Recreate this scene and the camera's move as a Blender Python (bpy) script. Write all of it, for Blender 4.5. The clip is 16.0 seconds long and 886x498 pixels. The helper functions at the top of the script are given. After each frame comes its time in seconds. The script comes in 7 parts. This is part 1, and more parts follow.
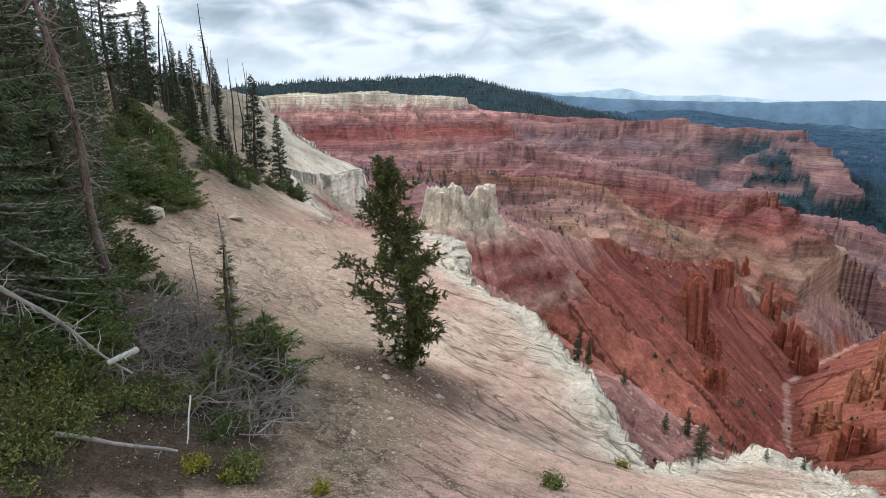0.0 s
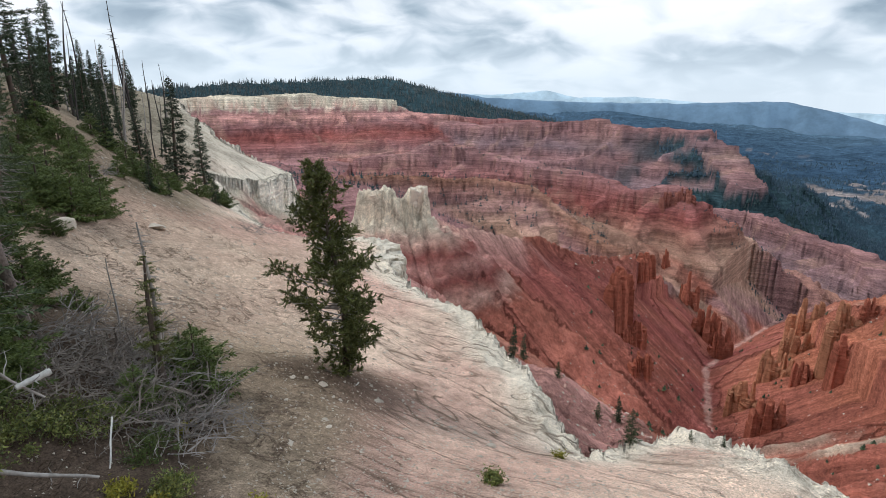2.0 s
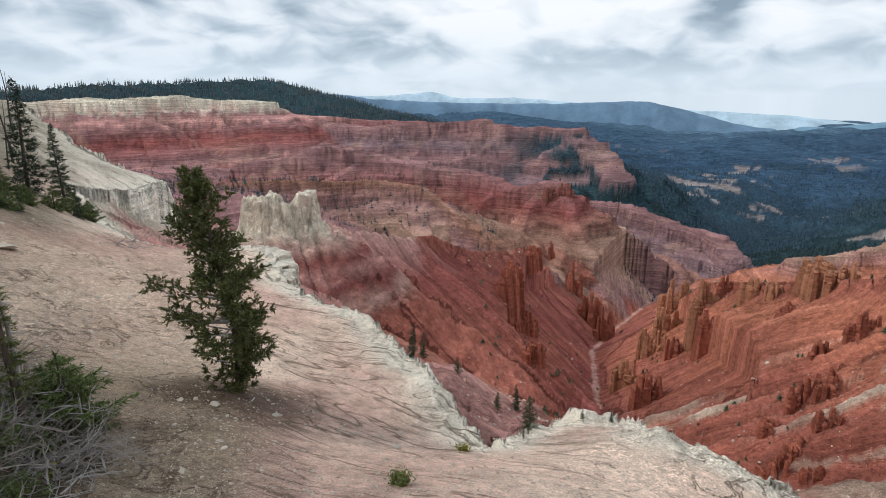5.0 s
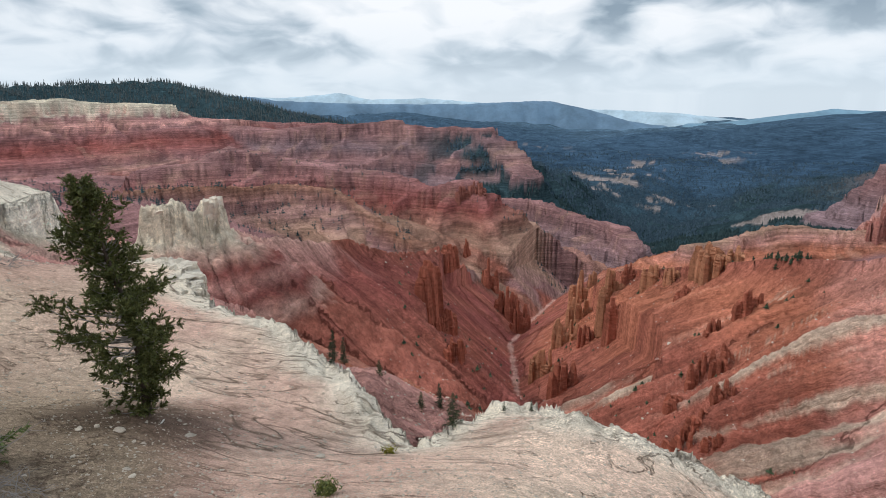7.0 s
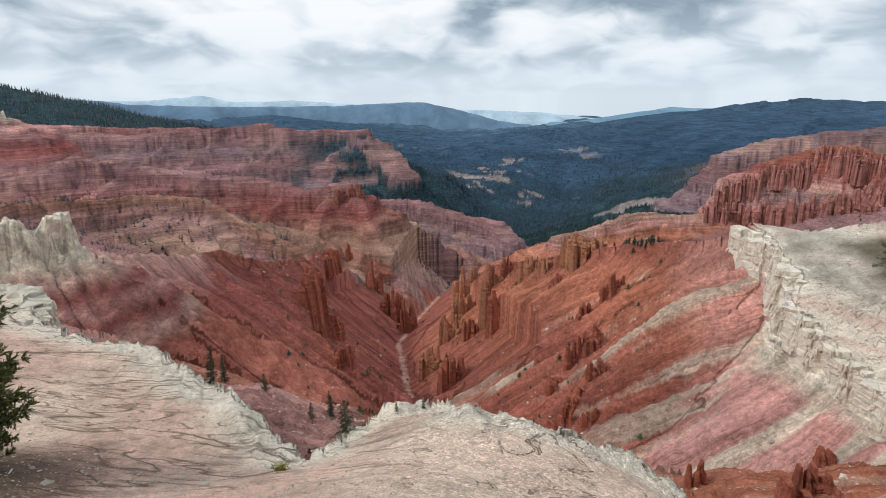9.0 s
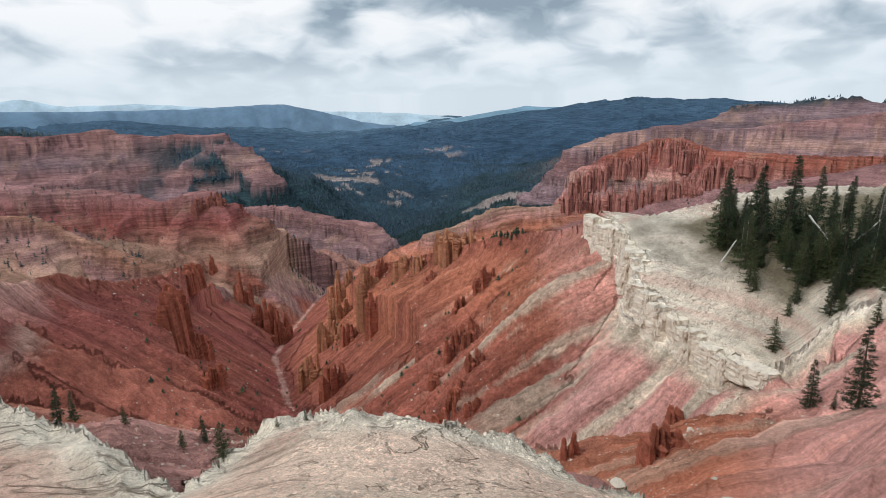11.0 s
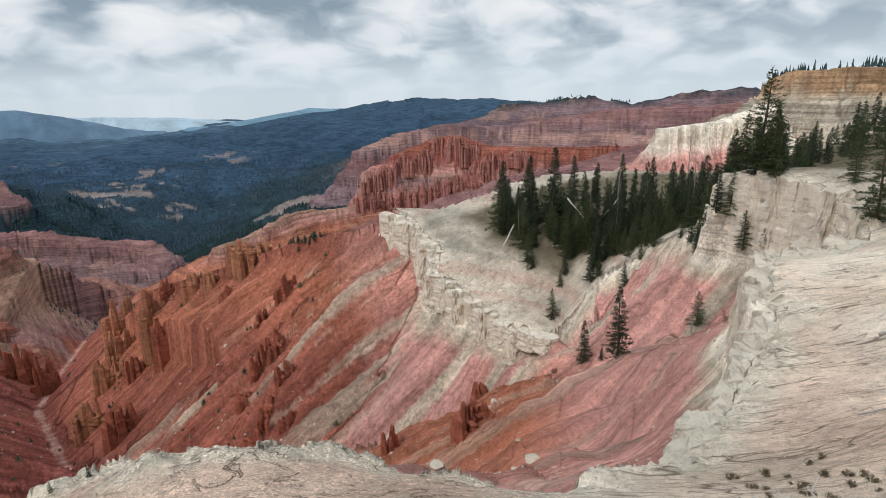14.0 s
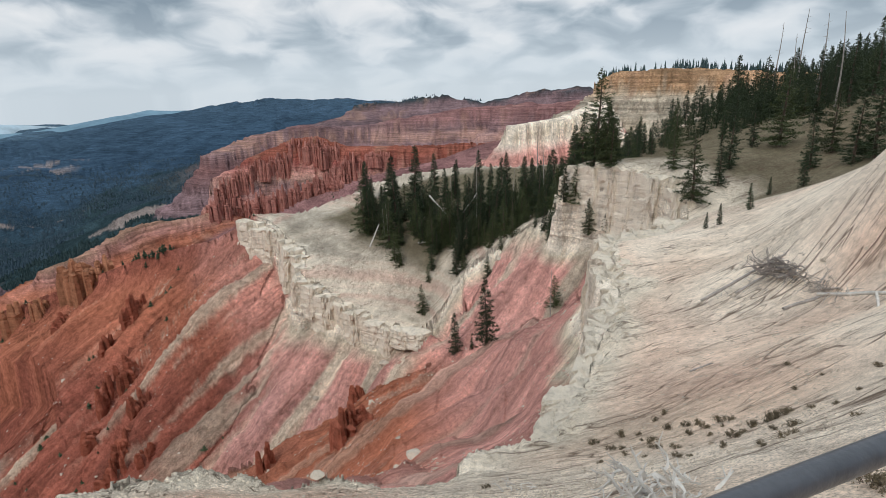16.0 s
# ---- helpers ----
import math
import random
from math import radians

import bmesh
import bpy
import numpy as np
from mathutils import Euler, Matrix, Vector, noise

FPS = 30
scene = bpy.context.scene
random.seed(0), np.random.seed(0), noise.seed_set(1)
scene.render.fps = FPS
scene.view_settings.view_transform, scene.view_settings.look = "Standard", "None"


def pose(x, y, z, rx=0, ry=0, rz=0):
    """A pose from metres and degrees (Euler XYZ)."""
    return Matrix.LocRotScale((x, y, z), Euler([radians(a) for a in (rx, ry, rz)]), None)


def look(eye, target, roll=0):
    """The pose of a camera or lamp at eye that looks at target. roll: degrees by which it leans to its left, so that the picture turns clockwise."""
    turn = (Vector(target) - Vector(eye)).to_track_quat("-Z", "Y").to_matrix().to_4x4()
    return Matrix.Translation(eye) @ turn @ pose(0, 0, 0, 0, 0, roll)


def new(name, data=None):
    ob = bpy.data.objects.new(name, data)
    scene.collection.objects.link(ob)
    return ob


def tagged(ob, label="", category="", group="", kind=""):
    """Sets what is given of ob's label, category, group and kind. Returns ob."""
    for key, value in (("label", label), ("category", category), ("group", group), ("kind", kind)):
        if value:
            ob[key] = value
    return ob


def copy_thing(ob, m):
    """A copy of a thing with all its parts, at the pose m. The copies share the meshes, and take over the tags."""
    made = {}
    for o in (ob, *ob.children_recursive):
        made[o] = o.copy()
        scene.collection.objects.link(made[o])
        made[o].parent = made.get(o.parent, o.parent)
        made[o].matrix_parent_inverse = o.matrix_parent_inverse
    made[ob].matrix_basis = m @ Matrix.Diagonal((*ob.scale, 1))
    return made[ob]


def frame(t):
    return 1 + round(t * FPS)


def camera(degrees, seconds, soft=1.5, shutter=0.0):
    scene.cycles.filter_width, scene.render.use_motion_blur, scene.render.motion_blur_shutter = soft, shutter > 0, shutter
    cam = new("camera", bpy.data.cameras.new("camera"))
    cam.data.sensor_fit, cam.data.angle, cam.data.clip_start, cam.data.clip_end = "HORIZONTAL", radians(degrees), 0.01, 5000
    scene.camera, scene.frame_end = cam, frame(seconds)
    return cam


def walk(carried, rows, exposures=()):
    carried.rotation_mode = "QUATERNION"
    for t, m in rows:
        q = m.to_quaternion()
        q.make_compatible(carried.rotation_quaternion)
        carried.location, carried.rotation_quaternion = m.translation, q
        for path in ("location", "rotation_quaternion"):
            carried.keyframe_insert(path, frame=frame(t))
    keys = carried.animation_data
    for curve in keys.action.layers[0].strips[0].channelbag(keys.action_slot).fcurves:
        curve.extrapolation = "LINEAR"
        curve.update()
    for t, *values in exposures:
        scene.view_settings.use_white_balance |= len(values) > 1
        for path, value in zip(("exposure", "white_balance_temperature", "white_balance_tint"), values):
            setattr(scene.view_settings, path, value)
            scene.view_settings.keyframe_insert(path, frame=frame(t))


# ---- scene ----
cam = camera(76.5, 16.0, soft=0.55)
PATH = [
    (0.0, pose(0, 0, 0, 74.30, -0.39, 0.11)),
    (0.5, pose(0, 0, 0, 74.39, -0.51, -1.63)),
    (1.0, pose(0, 0, 0, 74.47, -0.49, -3.53)),
    (1.5, pose(0, 0, 0, 74.53, -0.44, -5.26)),
    (2.0, pose(0, 0, 0, 74.55, -0.35, -6.86)),
    (2.5, pose(0, 0, 0, 74.57, -0.34, -8.59)),
    (3.0, pose(0, 0, 0, 74.61, -0.30, -10.43)),
    (5.5, pose(0, 0, 0, 74.75, -0.03, -20.45)),
    (6.0, pose(0, 0, 0, 74.76, 0.06, -22.88)),
    (6.5, pose(0, 0, 0, 74.75, 0.22, -24.79)),
    (7.0, pose(0, 0, 0, 74.80, 0.28, -27.01)),
    (7.5, pose(0, 0, 0, 74.83, 0.40, -29.99)),
    (8.0, pose(0, 0, 0, 74.85, 0.46, -33.31)),
    (8.5, pose(0, 0, 0, 74.85, 0.56, -36.46)),
    (9.0, pose(0, 0, 0, 74.84, 0.68, -39.51)),
    (9.5, pose(0, 0, 0, 74.85, 0.78, -42.78)),
    (12.0, pose(0, 0, 0, 74.64, 1.21, -59.26)),
    (12.5, pose(0, 0, 0, 74.64, 1.19, -62.34)),
    (13.0, pose(0, 0, 0, 74.58, 1.35, -66.17)),
    (13.5, pose(0, 0, 0, 74.46, 1.38, -70.12)),
    (14.0, pose(0, 0, 0, 74.38, 1.53, -74.01)),
    (14.5, pose(0, 0, 0, 74.27, 1.63, -77.82)),
    (15.0, pose(0, 0, 0, 74.19, 1.68, -81.42)),
    (15.5, pose(0, 0, 0, 74.05, 1.70, -85.03)),
    (16.0, pose(0, 0, 0, 73.96, 1.75, -88.12)),
]
walk(cam, PATH, [(0.0, 0.36, 6150, 10), (3.0, 0.23, 6150, 10), (7.0, 0.16, 6250, 10), (12.0, 0.11, 6350, 10), (16.0, -0.07, 6380, 10)])

# ---------------------------------------------------------------- light
SUN_AZ, SUN_EL = -62.0, 46.0     # degrees clockwise from +y, degrees up
world = bpy.data.worlds.new("world")
scene.world = world
world.use_nodes = True


def math_node(nt, op, a, b=None, clamp=False):
    n = nt.nodes.new("ShaderNodeMath")
    n.operation, n.use_clamp = op, clamp
    for i, v in enumerate((a, b)):
        if v is None:
            continue
        if isinstance(v, (int, float)):
            n.inputs[i].default_value = v
        else:
            nt.links.new(v, n.inputs[i])
    return n.outputs[0]


def mix_node(nt, fac, a, b, mode="MIX"):
    n = nt.nodes.new("ShaderNodeMix")
    n.data_type, n.blend_type, n.clamp_factor = "RGBA", mode, True
    for i, v in ((0, fac), (6, a), (7, b)):
        if isinstance(v, (int, float)):
            n.inputs[i].default_value = v
        elif isinstance(v, tuple):
            n.inputs[i].default_value = (*v[:3], 1)
        else:
            nt.links.new(v, n.inputs[i])
    return n.outputs[2]


def ramp_node(nt, fac, stops):
    n = nt.nodes.new("ShaderNodeValToRGB")
    cr = n.color_ramp
    while len(cr.elements) < len(stops):
        cr.elements.new(0.5)
    for e, (p, c) in zip(cr.elements, stops):
        e.position = p
        e.color = (*c, 1) if isinstance(c, tuple) else (c, c, c, 1)
    nt.links.new(fac, n.inputs[0])
    return n.outputs[0]


def noise_node(nt, vec, scale, detail=5, rough=0.55, distort=0.0):
    n = nt.nodes.new("ShaderNodeTexNoise")
    n.inputs["Scale"].default_value = scale
    n.inputs["Detail"].default_value = detail
    n.inputs["Roughness"].default_value = rough
    n.inputs["Distortion"].default_value = distort
    nt.links.new(vec, n.inputs["Vector"])
    return n.outputs[0]


def build_sky():
    nt = world.node_tree
    nt.nodes.clear()
    out = nt.nodes.new("ShaderNodeOutputWorld")
    sky = nt.nodes.new("ShaderNodeTexSky")
    sky.sky_type, sky.sun_disc = "NISHITA", False
    sky.sun_elevation, sky.sun_rotation = radians(SUN_EL), radians(SUN_AZ)
    sky.altitude = 3000
    tc = nt.nodes.new("ShaderNodeTexCoord")
    sep = nt.nodes.new("ShaderNodeSeparateXYZ")
    nt.links.new(tc.outputs["Generated"], sep.inputs[0])
    up = math_node(nt, "MAXIMUM", sep.outputs[2], 0.0)
    den = math_node(nt, "ADD", up, 0.36)
    cx = math_node(nt, "DIVIDE", sep.outputs[0], den)
    cy = math_node(nt, "DIVIDE", sep.outputs[1], den)
    com = nt.nodes.new("ShaderNodeCombineXYZ")
    nt.links.new(cx, com.inputs[0])
    nt.links.new(cy, com.inputs[1])
    vec = com.outputs[0]
    big = noise_node(nt, vec, 1.7, 2, 0.45, 0.5)
    fine = noise_node(nt, vec, 4.6, 7, 0.46, 0.5)
    both = math_node(nt, "ADD", math_node(nt, "MULTIPLY", big, 0.52), math_node(nt, "MULTIPLY", fine, 0.48))
    # the bright place in the deck, where it is thinnest
    dot = nt.nodes.new("ShaderNodeVectorMath")
    dot.operation = "DOT_PRODUCT"
    nt.links.new(tc.outputs["Generated"], dot.inputs[0])
    a, e = radians(24), radians(20)
    dot.inputs[1].default_value = (math.sin(a) * math.cos(e), math.cos(a) * math.cos(e), math.sin(e))
    glow = math_node(nt, "POWER", math_node(nt, "MAXIMUM", dot.outputs["Value"], 0.0), 14.0)
    both = math_node(nt, "ADD", math_node(nt, "MULTIPLY", math_node(nt, "SUBTRACT", both, 0.5), 1.18), 0.495)
    lum = math_node(nt, "ADD", both, math_node(nt, "MULTIPLY", glow, 0.11))
    cloud = ramp_node(nt, lum, ((0.405, (0.29, 0.365, 0.43)), (0.46, (0.43, 0.51, 0.57)), (0.51, (0.62, 0.68, 0.73)), (0.555, (0.80, 0.84, 0.865)), (0.64, (0.96, 0.965, 0.965))))
    # pale haze above the skyline
    low = ramp_node(nt, up, ((0.0, 1.0), (0.03, 0.9), (0.06, 0.5), (0.13, 0.0)))
    cloud = mix_node(nt, math_node(nt, "MULTIPLY", low, 0.85), cloud, (0.72, 0.80, 0.86))
    zenith = ramp_node(nt, up, ((0.22, 0.0), (0.9, 1.0)))
    cloud = mix_node(nt, zenith, cloud, mix_node(nt, 1.0, cloud, (1.85, 1.85, 1.85), "MULTIPLY"))
    blue = nt.nodes.new("ShaderNodeBackground")
    nt.links.new(sky.outputs[0], blue.inputs[0])
    blue.inputs[1].default_value = 0.05
    deck = nt.nodes.new("ShaderNodeBackground")
    nt.links.new(cloud, deck.inputs[0])
    deck.inputs[1].default_value = 0.95
    mix = nt.nodes.new("ShaderNodeMixShader")
    mix.inputs[0].default_value = 0.93
    nt.links.new(blue.outputs[0], mix.inputs[1])
    nt.links.new(deck.outputs[0], mix.inputs[2])
    nt.links.new(mix.outputs[0], out.inputs[0])


build_sky()
sun = new("sun", bpy.data.lights.new("sun", "SUN"))
sun.data.energy, sun.data.angle, sun.data.color = 1.25, radians(11), (1.0, 0.95, 0.88)
a, e = radians(SUN_AZ), radians(SUN_EL)
sun.matrix_world = look((300 * math.sin(a) * math.cos(e), 300 * math.cos(a) * math.cos(e), 300 * math.sin(e)), (0, 0, 0))

# ---------------------------------------------------------------- materials


def material(name):
    m = bpy.data.materials.new(name)
    m.use_nodes = True
    nt = m.node_tree
    b = nt.nodes["Principled BSDF"]
    b.inputs["Specular IOR Level"].default_value = 0.2
    return m, nt, b


def rock_material():
    m, nt, b = material("rock_ground")
    at = nt.nodes.new("ShaderNodeAttribute")
    at.attribute_name = "bed"
    tc = nt.nodes.new("ShaderNodeTexCoord")
    v = tc.outputs["Object"]
    n1 = noise_node(nt, v, 0.15, 8, 0.66)
    n2 = noise_node(nt, v, 3.0, 8, 0.7)
    n3 = noise_node(nt, v, 40.0, 4, 0.65)
    n4 = noise_node(nt, v, 0.9, 8, 0.68)
    n0 = noise_node(nt, v, 0.012, 9, 0.72, 0.4)
    flat = nt.nodes.new("ShaderNodeMapping")
    flat.inputs["Scale"].default_value = (0.02, 0.02, 0.7)
    nt.links.new(v, flat.inputs[0])
    beds = noise_node(nt, flat.outputs[0], 1.0, 6, 0.7, 0.3)
    rough = at.outputs["Alpha"]
    f = math_node(nt, "ADD", math_node(nt, "MULTIPLY", n1, 0.45), math_node(nt, "MULTIPLY", n2, 0.55))
    shade = ramp_node(nt, f, ((0.33, 0.55), (0.5, 1.0), (0.67, 1.3)))
    c = mix_node(nt, 1.0, at.outputs["Color"], shade, "MULTIPLY")
    wide_ = ramp_node(nt, n0, ((0.36, 0.62), (0.5, 1.0), (0.64, 1.35)))
    c = mix_node(nt, math_node(nt, "MULTIPLY", rough, 0.7), c, mix_node(nt, 1.0, c, wide_, "MULTIPLY"))
    gr = nt.nodes.new("ShaderNodeAttribute")
    gr.attribute_name = "grain"
    sep = nt.nodes.new("ShaderNodeSeparateXYZ")
    nt.links.new(gr.outputs["Vector"], sep.inputs[0])
    lay = ramp_node(nt, beds, ((0.39, 0.66), (0.5, 1.0), (0.61, 1.34)))
    scree = ramp_node(nt, math_node(nt, "MULTIPLY", sep.outputs[2], 0.5), ((0.42, 0.8), (0.49, 0.12)))
    c = mix_node(nt, math_node(nt, "MULTIPLY", rough, scree), c, mix_node(nt, 1.0, c, lay, "MULTIPLY"))
    lump = ramp_node(nt, n4, ((0.36, 0.6), (0.5, 1.0), (0.64, 1.35)))
    c = mix_node(nt, math_node(nt, "MULTIPLY", rough, 0.7), c, mix_node(nt, 1.0, c, lump, "MULTIPLY"))
    # cracks along the beds near the lookout, rills down the slopes further off
    def lines(su, sv, detail, seed, wave=0.4):
        com = nt.nodes.new("ShaderNodeCombineXYZ")
        nt.links.new(math_node(nt, "MULTIPLY", sep.outputs[0], su), com.inputs[0])
        nt.links.new(math_node(nt, "MULTIPLY", sep.outputs[1], sv), com.inputs[1])
        com.inputs[2].default_value = seed
        return noise_node(nt, com.outputs[0], 1.0, detail, 0.6, wave)

    def thin(n, width):
        d = math_node(nt, "ABSOLUTE", math_node(nt, "SUBTRACT", n, 0.5))
        return math_node(nt, "SUBTRACT", 1.0, math_node(nt, "DIVIDE", d, width), True)

    kind = sep.outputs[2]
    crown = math_node(nt, "SUBTRACT", kind, 1.0, True)
    lobe = math_node(nt, "SUBTRACT", kind, 2.0, True)
    slope = math_node(nt, "MULTIPLY", math_node(nt, "MINIMUM", kind, 1.0), math_node(nt, "SUBTRACT", 1.0, crown))
    gate = ramp_node(nt, lines(0.25, 0.9, 2, 7.0), ((0.44, 0.0), (0.52, 1.0)))
    long_ = math_node(nt, "MAXIMUM", thin(lines(0.20, 1.1, 1, 1.0, 0.9), 0.020), math_node(nt, "MULTIPLY", thin(lines(0.45, 3.2, 1, 2.0, 0.7), 0.028), 0.75))
    long_ = math_node(nt, "MULTIPLY", long_, gate)
    net = math_node(nt, "MULTIPLY", thin(noise_node(nt, v, 0.8, 5, 0.62, 0.8), 0.019), ramp_node(nt, noise_node(nt, v, 0.7, 2), ((0.40, 0.0), (0.52, 1.0))))
    crack = math_node(nt, "ADD", math_node(nt, "MULTIPLY", long_, math_node(nt, "SUBTRACT", 1.0, lobe)), math_node(nt, "MULTIPLY", net, lobe))
    crack = math_node(nt, "MULTIPLY", crack, crown)
    ribs = lines(0.7, 7.0, 5, 3.0)
    bare = math_node(nt, "MULTIPLY", crown, math_node(nt, "SUBTRACT", 1.0, math_node(nt, "MULTIPLY", lobe, 0.9)))
    c = mix_node(nt, bare, c, mix_node(nt, 1.0, c, ramp_node(nt, ribs, ((0.36, 0.96), (0.5, 1.0), (0.64, 1.04))), "MULTIPLY"))
    c = mix_node(nt, math_node(nt, "MULTIPLY", crack, 0.9), c, (0.13, 0.09, 0.066))
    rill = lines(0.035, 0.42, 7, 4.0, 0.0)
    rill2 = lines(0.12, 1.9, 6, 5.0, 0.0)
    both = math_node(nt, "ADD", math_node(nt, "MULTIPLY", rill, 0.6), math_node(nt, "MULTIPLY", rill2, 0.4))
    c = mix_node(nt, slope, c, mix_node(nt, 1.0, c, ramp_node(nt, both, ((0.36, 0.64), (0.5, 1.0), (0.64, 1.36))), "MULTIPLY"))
    chip = ramp_node(nt, noise_node(nt, v, 7.0, 5, 0.75), ((0.36, 0.48), (0.5, 1.0), (0.64, 1.6)))
    c = mix_node(nt, math_node(nt, "MULTIPLY", rough, 0.6), c, mix_node(nt, 1.0, c, chip, "MULTIPLY"))
    # loose gravel near the lookout
    near_ = math_node(nt, "SUBTRACT", 1.0, rough, True)
    peb = nt.nodes.new("ShaderNodeTexVoronoi")
    peb.inputs["Scale"].default_value = 21.0
    nt.links.new(v, peb.inputs["Vector"])
    tone = nt.nodes.new("ShaderNodeSeparateColor")
    nt.links.new(peb.outputs["Color"], tone.inputs[0])
    peb2 = nt.nodes.new("ShaderNodeTexVoronoi")
    peb2.inputs["Scale"].default_value = 9.0
    nt.links.new(v, peb2.inputs["Vector"])
    tone2 = nt.nodes.new("ShaderNodeSeparateColor")
    nt.links.new(peb2.outputs["Color"], tone2.inputs[0])
    loose = math_node(nt, "MULTIPLY", math_node(nt, "MULTIPLY", near_, math_node(nt, "ADD", math_node(nt, "MULTIPLY", lobe, 0.75), 0.25)), ramp_node(nt, n4, ((0.38, 0.35), (0.56, 1.0))))
    pebc = mix_node(nt, 1.0, ramp_node(nt, tone.outputs[0], ((0.0, 0.66), (0.5, 1.02), (0.85, 1.2), (1.0, 1.6))), ramp_node(nt, tone2.outputs[1], ((0.0, 0.85), (0.8, 1.0), (1.0, 1.3))), "MULTIPLY")
    c = mix_node(nt, math_node(nt, "MULTIPLY", loose, 0.85), c, mix_node(nt, 1.0, c, pebc, "MULTIPLY"))
    round_ = math_node(nt, "MULTIPLY", math_node(nt, "ADD", math_node(nt, "MULTIPLY", math_node(nt, "SUBTRACT", 0.6, peb.outputs["Distance"], True), 0.014), math_node(nt, "MULTIPLY", math_node(nt, "SUBTRACT", 0.4, peb2.outputs["Distance"], True), 0.022)), loose)
    grit = ramp_node(nt, n3, ((0.36, 0.5), (0.5, 1.0), (0.66, 1.35)))
    c = mix_node(nt, 0.8, c, mix_node(nt, 1.0, c, grit, "MULTIPLY"))
    nt.links.new(c, b.inputs["Base Color"])
    b.inputs["Roughness"].default_value = 0.95
    b.inputs["Specular IOR Level"].default_value = 0.0
    h = math_node(nt, "ADD", math_node(nt, "MULTIPLY", n2, 0.09), math_node(nt, "MULTIPLY", n3, 0.02))
    h = math_node(nt, "ADD", h, round_)
    far = math_node(nt, "ADD", math_node(nt, "MULTIPLY", n4, 0.4), math_node(nt, "MULTIPLY", n1, 0.8))
    h = math_node(nt, "ADD", h, math_node(nt, "MULTIPLY", far, rough))
    h = math_node(nt, "ADD", h, math_node(nt, "MULTIPLY", math_node(nt, "MULTIPLY", both, slope), 1.6))
    h = math_node(nt, "ADD", h, math_node(nt, "MULTIPLY", math_node(nt, "SUBTRACT", math_node(nt, "MULTIPLY", math_node(nt, "MULTIPLY", ribs, bare), 0.014), math_node(nt, "MULTIPLY", crack, 0.05)), crown))
    # joints and ledges of the pale cliffs
    wall = math_node(nt, "MULTIPLY", math_node(nt, "SUBTRACT", 1.0, math_node(nt, "MINIMUM", kind, 1.0)), rough)
    squash = nt.nodes.new("ShaderNodeMapping")
    squash.inputs["Scale"].default_value = (0.7, 0.7, 0.5)
    nt.links.new(v, squash.inputs[0])
    warp = nt.nodes.new("ShaderNodeVectorMath")
    warp.operation = "ADD"
    nt.links.new(squash.outputs[0], warp.inputs[0])
    nw = nt.nodes.new("ShaderNodeTexNoise")
    nw.inputs["Scale"].default_value = 0.7
    nt.links.new(v, nw.inputs["Vector"])
    nt.links.new(nw.outputs["Color"], warp.inputs[1])
    vor = nt.nodes.new("ShaderNodeTexVoronoi")
    vor.feature = "DISTANCE_TO_EDGE"
    vor.inputs["Scale"].default_value = 1.0
    nt.links.new(warp.outputs[0], vor.inputs["Vector"])
    joint = ramp_node(nt, vor.outputs["Distance"], ((0.0, 0.0), (0.12, 0.8), (0.3, 1.0)))
    h = math_node(nt, "ADD", h, math_node(nt, "MULTIPLY", math_node(nt, "ADD", math_node(nt, "MULTIPLY", joint, 0.16), math_node(nt, "MULTIPLY", beds, 1.3)), wall))
    bump = nt.nodes.new("ShaderNodeBump")
    bump.inputs["Strength"].default_value = 0.9
    bump.inputs["Distance"].default_value = 1.0
    nt.links.new(h, bump.inputs["Height"])
    nt.links.new(bump.outputs[0], b.inputs["Normal"])
    return m


ROCK = rock_material()

# ---------------------------------------------------------------- noise on arrays


def hash2(ix, iy, seed):
    n = ix.astype(np.int32).view(np.uint32) * np.uint32(374761393) + iy.astype(np.int32).view(np.uint32) * np.uint32(668265263) + np.uint32(seed * 144269 + 77)
    n = (n ^ (n >> np.uint32(13))) * np.uint32(1274126177)
    n = (n ^ (n >> np.uint32(16))) * np.uint32(2246822519)
    return (n ^ (n >> np.uint32(15))).astype(np.float32) * np.float32(1 / 4294967296.0)


def value(x, y, seed=0):
    """Smooth value noise, -1 to 1."""
    ix, iy = np.floor(x), np.floor(y)
    fx, fy = (x - ix).astype(np.float32), (y - iy).astype(np.float32)
    fx, fy = fx * fx * (3 - 2 * fx), fy * fy * (3 - 2 * fy)
    a, b = hash2(ix, iy, seed), hash2(ix + 1, iy, seed)
    c, d = hash2(ix, iy + 1, seed), hash2(ix + 1, iy + 1, seed)
    return 2 * (a + (b - a) * fx + (c - a) * fy + (a - b - c + d) * fx * fy) - 1


def fbm(x, y, octaves=4, seed=0, gain=0.5):
    out, amp, tot = 0, 1.0, 0.0
    for k in range(octaves):
        out = out + amp * value(x * 2.03 ** k + 17.3 * k, y * 2.03 ** k - 9.1 * k, seed + k)
        tot += amp
        amp *= gain
    return out / tot


def smooth(a, b, x):
    t = np.clip((x - a) / (b - a), 0, 1)
    return t * t * (3 - 2 * t)


